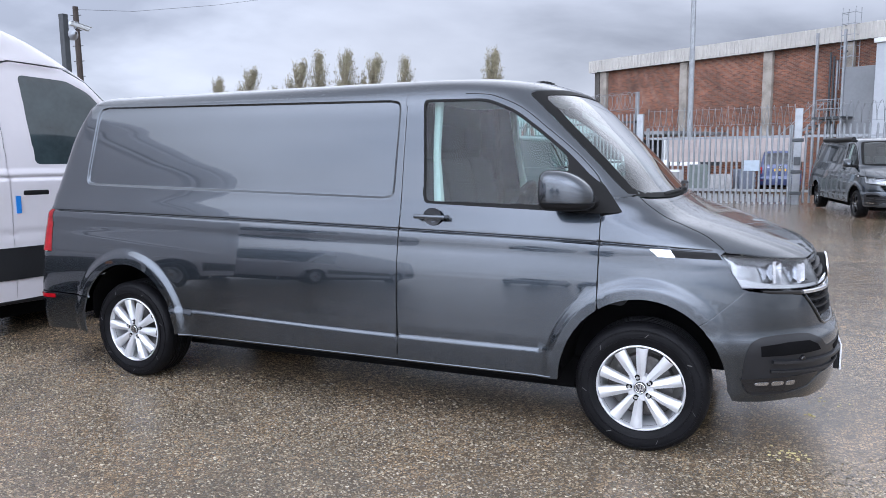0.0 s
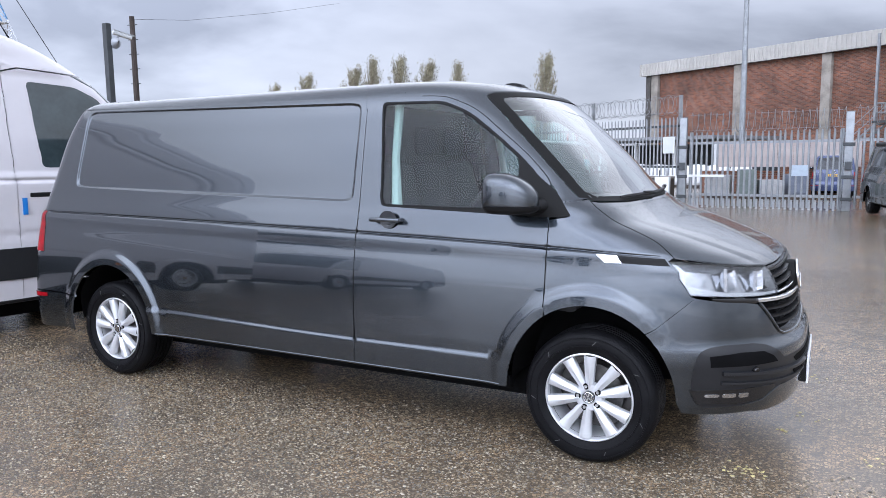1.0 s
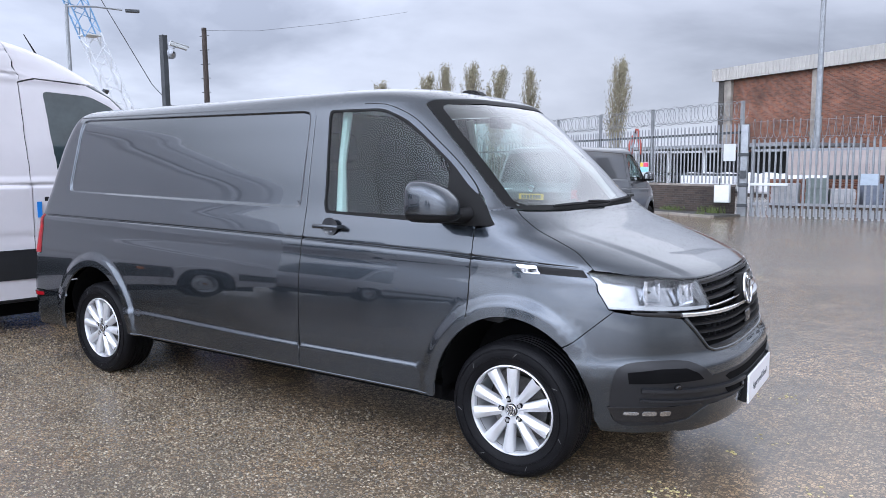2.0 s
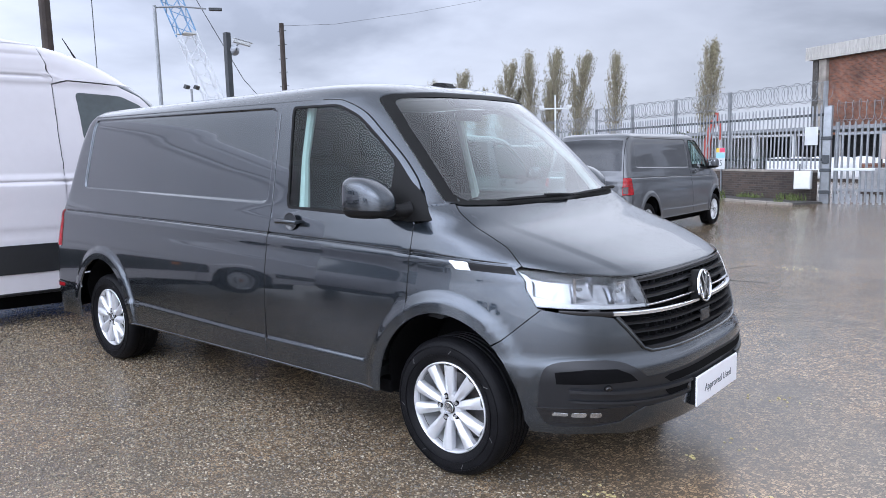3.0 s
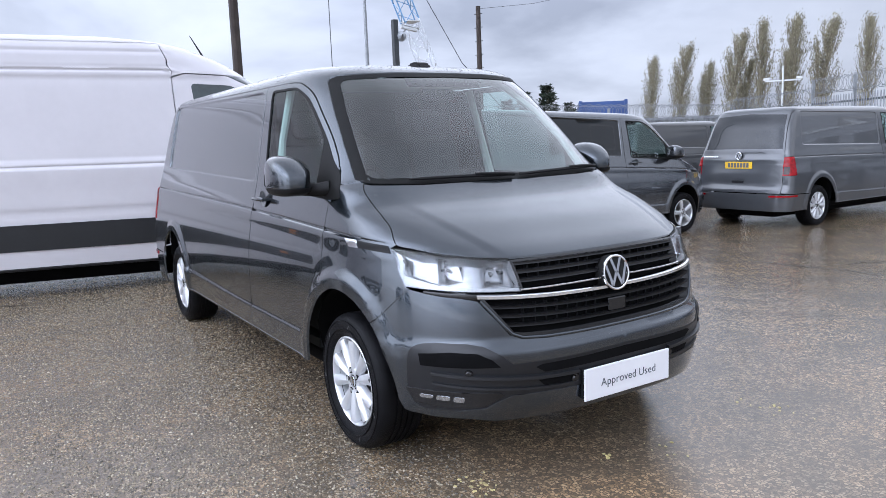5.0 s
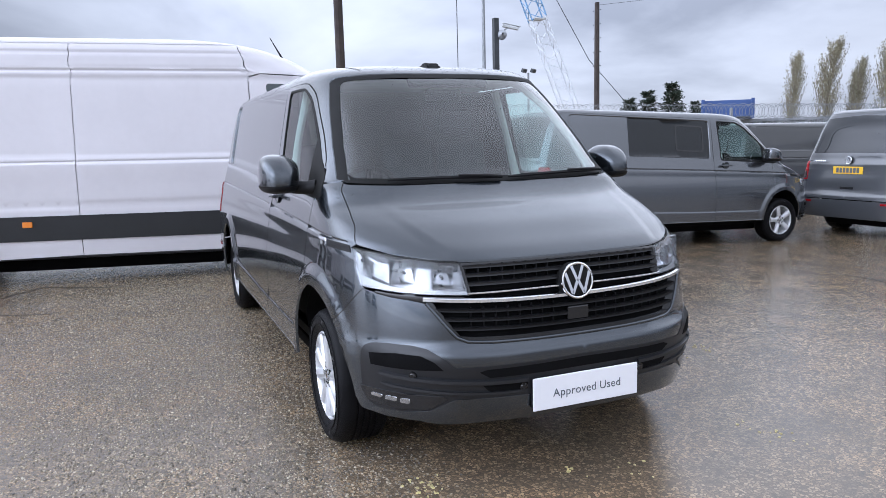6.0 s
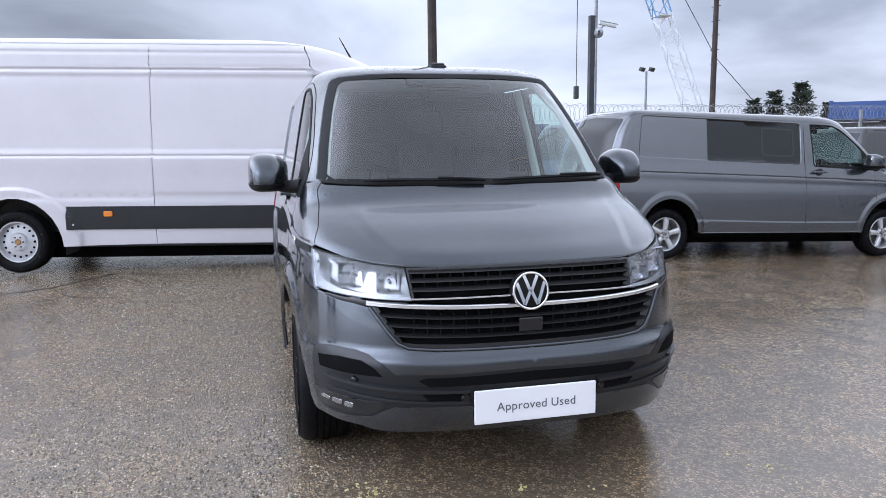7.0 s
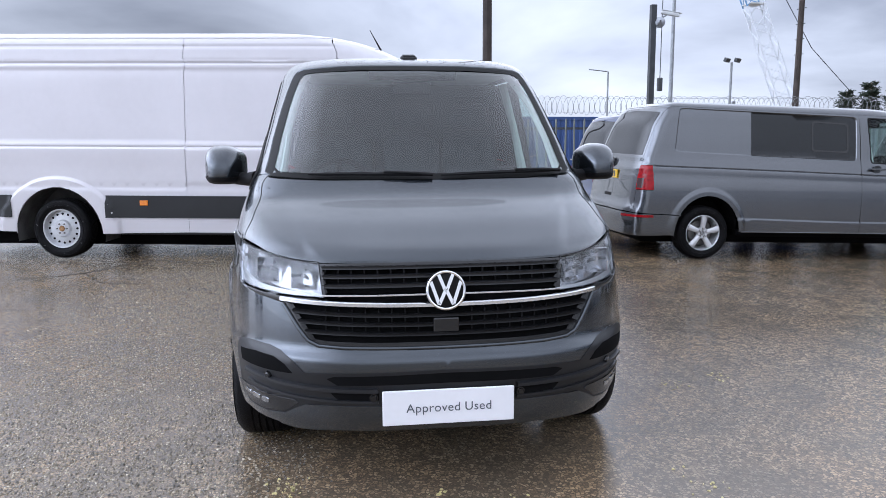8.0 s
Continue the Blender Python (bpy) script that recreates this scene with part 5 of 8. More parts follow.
def ground_material():
    m = bpy.data.materials.new("wet_asphalt")
    m.use_nodes = True
    nt = m.node_tree
    L, N = nt.links.new, nt.nodes.new
    bs = nt.nodes["Principled BSDF"]
    co = N("ShaderNodeTexCoord")

    def noise_(scale, detail=6.0, rough=0.55):
        n = N("ShaderNodeTexNoise")
        n.inputs["Scale"].default_value, n.inputs["Detail"].default_value, n.inputs["Roughness"].default_value = scale, detail, rough
        L(co.outputs["Object"], n.inputs["Vector"])
        return n.outputs["Fac"]

    def ramp(src, *stops):
        r = N("ShaderNodeValToRGB")
        e = r.color_ramp.elements
        e[0].position, e[0].color = stops[0][0], (*stops[0][1], 1)
        e[1].position, e[1].color = stops[-1][0], (*stops[-1][1], 1)
        for p, c in stops[1:-1]:
            k = e.new(p)
            k.color = (*c, 1)
        L(src, r.inputs["Fac"])
        return r.outputs["Color"]

    def mix(kind, fac, a, b):
        x = N("ShaderNodeMixRGB")
        x.blend_type = kind
        for s, v in zip(x.inputs, (fac, a, b)):
            if isinstance(v, (int, float)):
                s.default_value = v
            elif isinstance(v, tuple):
                s.default_value = (*v, 1)
            else:
                L(v, s)
        return x.outputs["Color"]

    g = lambda v: (v, v, v)
    wob = N("ShaderNodeTexNoise")
    wob.inputs["Scale"].default_value, wob.inputs["Detail"].default_value = 70.0, 2.0
    L(co.outputs["Object"], wob.inputs["Vector"])
    bend = N("ShaderNodeMixRGB")
    bend.blend_type = "LINEAR_LIGHT"
    bend.inputs[0].default_value = 0.006
    L(co.outputs["Object"], bend.inputs[1])
    L(wob.outputs["Color"], bend.inputs[2])

    def cells(scale):
        out = []
        for feature in ("F1", "DISTANCE_TO_EDGE"):
            v = N("ShaderNodeTexVoronoi")
            v.voronoi_dimensions, v.feature = "2D", feature
            v.inputs["Scale"].default_value = scale
            L(bend.outputs[0], v.inputs["Vector"])
            out.append(v)
        sp = N("ShaderNodeSeparateColor")
        L(out[0].outputs["Color"], sp.inputs[0])
        return out[1].outputs["Distance"], sp.outputs[0], sp.outputs[1], out[0].outputs["Color"]

    d1, c1, k1, cell1 = cells(58.0)
    d2, c2, k2, cell2 = cells(130.0)
    big = ramp(c1, (0.0, (0.07, 0.058, 0.042)), (0.35, (0.34, 0.285, 0.195)), (0.7, (0.66, 0.57, 0.41)), (1.0, (0.92, 0.85, 0.66)))
    fine = ramp(c2, (0.0, (0.012, 0.011, 0.010)), (0.6, (0.105, 0.085, 0.062)), (1.0, (0.58, 0.47, 0.33)))
    stone = mix("MULTIPLY", 1.0, ramp(d1, (0.08, g(0.0)), (0.20, g(1.0))), ramp(k1, (0.18, g(0.0)), (0.24, g(1.0))))
    chip = ramp(d2, (0.08, g(0.0)), (0.24, g(1.0)))
    base = mix("MIX", chip, (0.014, 0.013, 0.012), fine)
    base = mix("MIX", stone, base, big)
    patch = mix("MULTIPLY", 1.0, ramp(noise_(0.55, 6), (0.36, g(0.9)), (0.64, g(1.55))), ramp(noise_(2.6, 6), (0.36, g(0.55)), (0.54, g(1.15))))
    base = mix("MULTIPLY", 1.0, base, patch)
    brown = ramp(noise_(1.3, 7), (0.36, g(0.1)), (0.66, g(0.9)))
    base = mix("MIX", brown, base, mix("MULTIPLY", 1.0, base, (1.25, 1.0, 0.72)))

    def blot(cx, cy, rx, ry, turn=0.0):
        """1 inside a ragged oval of the yard, 0 outside."""
        mp = N("ShaderNodeMapping")
        mp.vector_type = "TEXTURE"
        mp.inputs["Location"].default_value = (cx, cy, 0)
        mp.inputs["Rotation"].default_value = (0, 0, radians(turn))
        mp.inputs["Scale"].default_value = (rx, ry, 50)
        L(co.outputs["Object"], mp.inputs["Vector"])
        ln = N("ShaderNodeVectorMath")
        ln.operation = "LENGTH"
        L(mp.outputs["Vector"], ln.inputs[0])
        ad = N("ShaderNodeMath")
        ad.operation = "MULTIPLY_ADD"
        ad.inputs[1].default_value = 1.1
        L(ragged, ad.inputs[0])
        L(ln.outputs["Value"], ad.inputs[2])
        return ramp(ad.outputs[0], (1.25, g(1.0)), (1.75, g(0.0)))

    def gather(blots):
        s = blots[0]
        for b in blots[1:]:
            s = mix("LIGHTEN", 1.0, s, b)
        return s

    ragged = noise_(2.2, 7, 0.6)
    dry = gather([blot(-4.75, -2.6, 0.55, 1.9, 12), blot(-3.9, 5.3, 0.9, 0.5, 30), blot(-3.3, 10.0, 0.7, 2.0, 8), blot(-2.6, -2.5, 1.0, 0.35, 15)])
    puddle = gather([blot(-1.7, 2.5, 0.45, 0.8, 20), blot(-1.65, 7.6, 0.7, 0.5, 0), blot(0.95, 0.7, 0.35, 1.1, -8), blot(-2.3, -1.35, 1.9, 0.4, 2), blot(2.3, 3.6, 0.8, 1.6, 10)])
    film_ = mix("ADD", 1.0, noise_(0.42, 7, 0.62), mix("MULTIPLY", 1.0, noise_(7.0, 4), g(0.22)))
    base = mix("MULTIPLY", 1.0, base, ramp(film_, (0.58, g(1.0)), (0.66, g(0.86)), (0.76, g(0.55))))
    base = mix("MIX", mix("MULTIPLY", 1.0, dry, g(0.55)), base, (0.30, 0.27, 0.225))
    # drained ground paled further, so the sky's sheen sits in its colour
    drained_sheen = gather([blot(-1.7, -2.45, 4.8, 1.45, 3), blot(2.6, -2.6, 1.6, 1.3, 35), blot(-4.2, -1.4, 1.2, 1.6, 10)])
    base = mix("MIX", drained_sheen, base, mix("MULTIPLY", 1.0, base, (2.9, 2.82, 2.68)))
    base = mix("MIX", mix("MULTIPLY", 1.0, puddle, g(0.6)), base, (0.045, 0.042, 0.038))
    # wet ground, darkened further for the vans' shade and dark reflections
    wet_shade = gather([blot(1.05, 0.2, 1.25, 1.55, -8), blot(-1.6, -0.45, 3.0, 0.7, 1), blot(-6.3, -1.5, 1.3, 3.6, -8), blot(-5.2, 5.6, 1.3, 3.4, 2)])
    base = mix("MIX", mix("MULTIPLY", 1.0, wet_shade, g(0.85)), base, mix("MULTIPLY", 1.0, base, (0.36, 0.32, 0.28)))
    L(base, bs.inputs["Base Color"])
    wet2 = ramp(film_, (0.52, g(0.27)), (0.66, g(0.18)), (0.80, g(0.08)))
    wet2 = mix("MIX", dry, wet2, g(0.55))
    wet2 = mix("MIX", puddle, wet2, g(0.045))
    wet2 = mix("MIX", mix("MULTIPLY", 1.0, wet_shade, g(0.6)), wet2, g(0.15))
    L(wet2, bs.inputs["Roughness"])
    gloss = mix("MULTIPLY", 1.0, ramp(film_, (0.54, g(0.22)), (0.78, g(0.62))), mix("MULTIPLY", 1.0, ramp(d1, (0.03, g(0.08)), (0.18, g(1.0))), ramp(k1, (0.1, g(0.35)), (0.6, g(1.0)))))
    gloss = mix("MIX", mix("MULTIPLY", 1.0, wet_shade, g(0.7)), gloss, g(0.55))
    L(mix("MIX", puddle, gloss, g(0.6)), bs.inputs["Specular IOR Level"])
    dome = mix("MULTIPLY", 1.0, ramp(d1, (0.0, g(0.0)), (0.15, g(0.75)), (0.4, g(1.0))), ramp(k1, (0.1, g(0.2)), (0.9, g(1.0))))
    h1 = mix("ADD", 1.0, mix("MULTIPLY", 1.0, dome, g(0.8)), mix("MULTIPLY", 1.0, ramp(d2, (0.0, g(0.0)), (0.3, g(1.0))), g(0.35)))
    h1 = mix("ADD", 1.0, h1, mix("MULTIPLY", 1.0, noise_(13.0, 6), g(0.9)))
    bp = N("ShaderNodeBump")
    bp.inputs["Distance"].default_value = 0.014
    L(mix("MIX", puddle, ramp(film_, (0.50, g(0.75)), (0.76, g(0.5))), g(0.10)), bp.inputs["Strength"])
    L(h1, bp.inputs["Height"])
    # every stone lies at a slant of its own
    tilt = mix("MIX", mix("LIGHTEN", 1.0, puddle, g(0.0)), mix("SUBTRACT", 1.0, cell1, g(0.5)), (0.0, 0.0, 0.0))
    sc = N("ShaderNodeVectorMath")
    sc.operation = "MULTIPLY"
    sc.inputs[1].default_value = (0.42, 0.42, 0.0)
    L(tilt, sc.inputs[0])
    sm = N("ShaderNodeVectorMath")
    L(bp.outputs["Normal"], sm.inputs[0])
    L(sc.outputs[0], sm.inputs[1])
    nm = N("ShaderNodeVectorMath")
    nm.operation = "NORMALIZE"
    L(sm.outputs[0], nm.inputs[0])
    L(nm.outputs[0], bs.inputs["Normal"])
    return m


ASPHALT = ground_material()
xs = sorted(set([-2500, -900, -300, -120, -60, -40, -30] + list(np.arange(-24, 14.1, 1.0)) + [20, 30, 60, 150, 400, 1000, 2500]))
ys = sorted(set([-2500, -900, -300, -100, -50, -30, -20] + list(np.arange(-14, 30.1, 1.0)) + [40, 60, 120, 300, 900, 2500]))
bm = bmesh.new()
gv = [[bm.verts.new((x, y, ground_z(x, y))) for y in ys] for x in xs]
for i in range(len(xs) - 1):
    for j in range(len(ys) - 1):
        bm.faces.new((gv[i][j], gv[i + 1][j], gv[i + 1][j + 1], gv[i][j + 1]))
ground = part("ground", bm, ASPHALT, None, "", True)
tagged(ground, "wet worn asphalt yard with puddles and loose aggregate", "ground", kind="structure")



def aggregate_material():
    m = bpy.data.materials.new("wet_stone_chips")
    m.use_nodes = True
    nt = m.node_tree
    bs = nt.nodes["Principled BSDF"]
    geo, rp = nt.nodes.new("ShaderNodeNewGeometry"), nt.nodes.new("ShaderNodeValToRGB")
    e = rp.color_ramp.elements
    e[0].position, e[0].color = 0.0, (0.042, 0.036, 0.028, 1)
    e[1].position, e[1].color = 1.0, (0.52, 0.46, 0.35, 1)
    for p, c in ((0.25, (0.105, 0.088, 0.063, 1)), (0.62, (0.235, 0.197, 0.138, 1)), (0.87, (0.37, 0.315, 0.225, 1))):
        e.new(p).color = c
    nt.links.new(geo.outputs["Random Per Island"], rp.inputs["Fac"])
    nt.links.new(rp.outputs["Color"], bs.inputs["Base Color"])
    rr = nt.nodes.new("ShaderNodeMapRange")
    rr.inputs["To Min"].default_value, rr.inputs["To Max"].default_value = 0.38, 0.12
    nt.links.new(geo.outputs["Random Per Island"], rr.inputs["Value"])
    nt.links.new(rr.outputs["Result"], bs.inputs["Roughness"])
    bs.inputs["Specular IOR Level"].default_value = 0.45
    return m


def aggregate(zone, fade, per_m2, seed):
    """Stone chips that stand proud of the worn binder inside (x0, x1, y0, y1), thinning out over the last metres of it."""
    rng = np.random.default_rng(seed)
    x0, x1, y0, y1 = zone
    n = int((x1 - x0) * (y1 - y0) * per_m2)
    P = rng.uniform((x0, y0), (x1, y1), (n, 2))
    px, py = P[:, 0], P[:, 1]
    rim = np.minimum(np.minimum(px - x0, x1 - px), np.minimum(py - y0, (y1 - py) * 2))
    wear = 0.5 + 0.5 * np.sin(px * 2.3 + 1.7 * np.sin(py * 1.9)) * np.sin(py * 3.1 + np.sin(px * 1.3))
    P = P[rng.random(n) < np.clip(rim / fade, 0, 1) * (0.6 + 0.4 * wear)]
    n = len(P)
    r = np.clip(rng.lognormal(-5.24, 0.30, n), 0.0028, 0.0105)
    turn = rng.uniform(0, 6.283, n)
    top = rng.uniform(0.20, 0.45, n) * r
    slant = rng.normal(0, 0.15, (n, 2))
    V = np.zeros((n, 8, 3))
    for k in range(4):
        a = turn + k * 1.5708 + rng.uniform(-0.45, 0.45, n)
        d = r * rng.uniform(0.75, 1.25, n)
        cx, cy = d * np.cos(a) * 1.15, d * np.sin(a) * 0.9
        V[:, k] = np.stack([P[:, 0] + cx, P[:, 1] + cy, np.full(n, -0.001)], 1)
        V[:, k + 4] = np.stack([P[:, 0] + cx * 0.75, P[:, 1] + cy * 0.75, top + slant[:, 0] * cx + slant[:, 1] * cy], 1)
    quads = np.array([[0, 1, 5, 4], [1, 2, 6, 5], [2, 3, 7, 6], [3, 0, 4, 7], [4, 5, 6, 7]])
    loops = (np.arange(n)[:, None, None] * 8 + quads).ravel()
    me = bpy.data.meshes.new("stone_chips")
    me.vertices.add(n * 8)
    me.vertices.foreach_set("co", V.ravel())
    me.loops.add(len(loops))
    me.loops.foreach_set("vertex_index", loops)
    me.polygons.add(n * 5)
    me.polygons.foreach_set("loop_start", np.arange(n * 5) * 4)
    me.update(calc_edges=True)
    ob = link_mesh("stone_chips", me, aggregate_material(), None)
    return tagged(ob, "tan and grey stone chips worn proud in wet asphalt", "stone chips", kind="stuff")


aggregate((-6.0, 2.2, -3.0, -0.45), 1.2, 6200, 21)


def paint_chips(cx, cy, spread, n, seed):
    """Flakes of an old painted line."""
    rnd = random.Random(seed)
    bm = bmesh.new()
    for _ in range(n):
        x, y = cx + rnd.gauss(0, spread), cy + rnd.gauss(0, spread * 0.8)
        r = rnd.uniform(0.002, 0.009)
        k = rnd.randint(5, 7)
        ring = []
        for i in range(k):
            a = 2 * math.pi * i / k
            q = r * rnd.uniform(0.5, 1.3)
            px, py = x + q * math.cos(a) * 1.4, y + q * math.sin(a)
            ring.append((px, py, ground_z(px, py)))
        lo = [bm.verts.new((a, b, c)) for a, b, c in ring]
        hi = [bm.verts.new((x + (a - x) * 0.9, y + (b - y) * 0.9, c + 0.0035)) for a, b, c in ring]
        bm.faces.new(hi)
        for i in range(k):
            bm.faces.new((lo[i], lo[(i + 1) % k], hi[(i + 1) % k], hi[i]))
    ob = part("paint_chips", bm, FLECK, None)
    return tagged(ob, "worn flakes of yellow line paint on wet asphalt", "paint marks", kind="stuff")


def crack(pts, width, seed):
    """A jagged open crack."""
    rnd = random.Random(seed)
    line = []
    for (x0, y0), (x1, y1) in zip(pts, pts[1:]):
        n = max(3, int(math.hypot(x1 - x0, y1 - y0) / 0.07))
        line += [(x0 + (x1 - x0) * i / n + rnd.gauss(0, 0.022), y0 + (y1 - y0) * i / n + rnd.gauss(0, 0.022)) for i in range(n)]
    bm = bmesh.new()
    rows = []
    for i, (x, y) in enumerate(line):
        a, b = line[max(i - 1, 0)], line[min(i + 1, len(line) - 1)]
        d = Vector((b[0] - a[0], b[1] - a[1])).normalized()
        w = width * rnd.uniform(0.35, 1.0) * min(1, 4 * i / len(line) + 0.2, 4 * (1 - i / len(line)) + 0.2)
        rows.append([bm.verts.new((x - d.y * w * s, y + d.x * w * s, ground_z(x, y) + 0.004)) for s in (-1, 1)])
    for a, b in zip(rows, rows[1:]):
        bm.faces.new((a[0], a[1], b[1], b[0]))
    ob = part("crack", bm, CRACK, None)
    return tagged(ob, "jagged dark crack in the worn asphalt", "crack", "cracks in the yard")


for cx, cy, sp, n in ((0.70, -0.65, 0.05, 30), (0.90, 0.25, 0.05, 9), (0.84, 0.0, 0.04, 9), (-0.38, 1.83, 0.05, 10), (-0.32, 1.51, 0.06, 14), (0.92, 1.1, 0.08, 16), (-0.62, 7.4, 0.16, 24), (1.25, -0.3, 0.06, 10)):
    paint_chips(cx, cy, sp, n, int(100 * (cx + 10 * cy)) % 997)
for k, (pts, w) in enumerate((([(-2.37, 5.45), (-1.72, 5.5), (-1.26, 5.65), (-0.36, 5.61)], 0.018), ([(-1.5, 5.85), (-1.31, 6.88), (-1.12, 7.53)], 0.012), ([(-4.33, -3.97), (-4.7, -3.26), (-5.48, -2.74), (-4.99, -1.67)], 0.022), ([(-4.7, -3.26), (-4.1, -2.9), (-3.9, -2.2)], 0.010))):
    crack(pts, w, k)

# ---- the grey vans ----
main = grey_van("metallic grey panel van with wet bonnet parked on wet asphalt", pose(0, 0, 0))
grey_van("solid grey panel van parked facing away beside the fence", pose(-4.78, 13.0, -0.19, 0, 0, 90) @ Matrix.Diagonal((1, 1, 1.05, 1)), PAINT_FLAT, plate="rear", group="parked vans")
grey_van("metallic grey crew van with dark side windows, parked on wet asphalt", pose(-5.70, 7.33, -0.165, 0, 1.9, 90), PAINT_LIGHT, crew=True, plate="rear", style="five", group="parked vans")

# the row across the yard, seen only as reflections
for x, p, turn in ((-8.6, PAINT_WHITE, 92), (-5.2, PAINT_LIGHT, 88)):
    grey_van("parked panel van across the wet yard", pose(x, -27.0, 0, 0, 0, turn), p, plate="rear", group="vans across the yard")

# ---- white high-roof van ----
W_ROWS = [(0.28, 0.99, 1.10, 0.0, -6.0, -5.8, 3, 0.05), (0.50, 1.01, 1.17, 0.0, -6.02, -5.8, 3, 0.05), (0.90, 1.02, 1.15, 0.0, -6.02, -5.8, 3, 0.05), (1.10, 1.02, 1.10, 0.0, -6.02, -5.8, 3, 0.05), (1.25, 1.017, 0.95, 0.0, -6.01, -5.8, 4, 0.08),
          (1.40, 1.01, 0.72, 0.0, -6.0, -5.8, 5, 0.10), (1.80, 0.985, 0.33, -0.25, -5.98, -5.8, 5, 0.12), (2.10, 0.965, 0.03, -0.55, -5.95, -5.75, 5, 0.12), (2.25, 0.945, -0.16, -0.75, -5.93, -5.7, 4, 0.12), (2.35, 0.935, -0.32, -1.0, -5.92, -5.7, 4, 0.12), (2.48, 0.920, -0.61, -1.3, -5.9, -5.7, 4, 0.12),
          (2.56, 0.885, -0.90, -1.6, -5.85, -5.6, 4, 0.1), (2.61, 0.82, -1.25, -2.0, -5.75, -5.5, 4, 0.1), (2.64, 0.55, -1.9, -2.4, -5.5, -5.2, 4, 0.05), (2.65, 0.02, -3.0, -3.2, -5.0, -4.8, 4, 0.0)]


def white_detail(x, z):
    d = 0.0 * x
    rr = np.hypot((x + 4.49) / 1.12, z - 0.30)
    d = d + 0.040 * (1 - step(0.64, 0.685, rr)) * step(0.1, 0.3, z)
    for zz, k in ((2.27, 0.012), (2.305, 0.006), (1.315, 0.012)):
        d = d - k * np.exp(-((z - zz) / 0.010) ** 2)
    d = d - 0.014 * step(1.34, 1.40, z) * (1 - step(2.18, 2.24, z)) * step(-5.7, -5.6, x)
    d = d + 0.012 * step(1.05, 1.30, z) * (1 - step(1.30, 1.325, z))
    d = d - 0.010 * np.exp(-((z - 0.86) / 0.03) ** 2)
    d = d - 0.008 * np.exp(-((z - 2.46) / 0.02) ** 2)
    return d


WVAN = Skin(W_ROWS, white_detail)


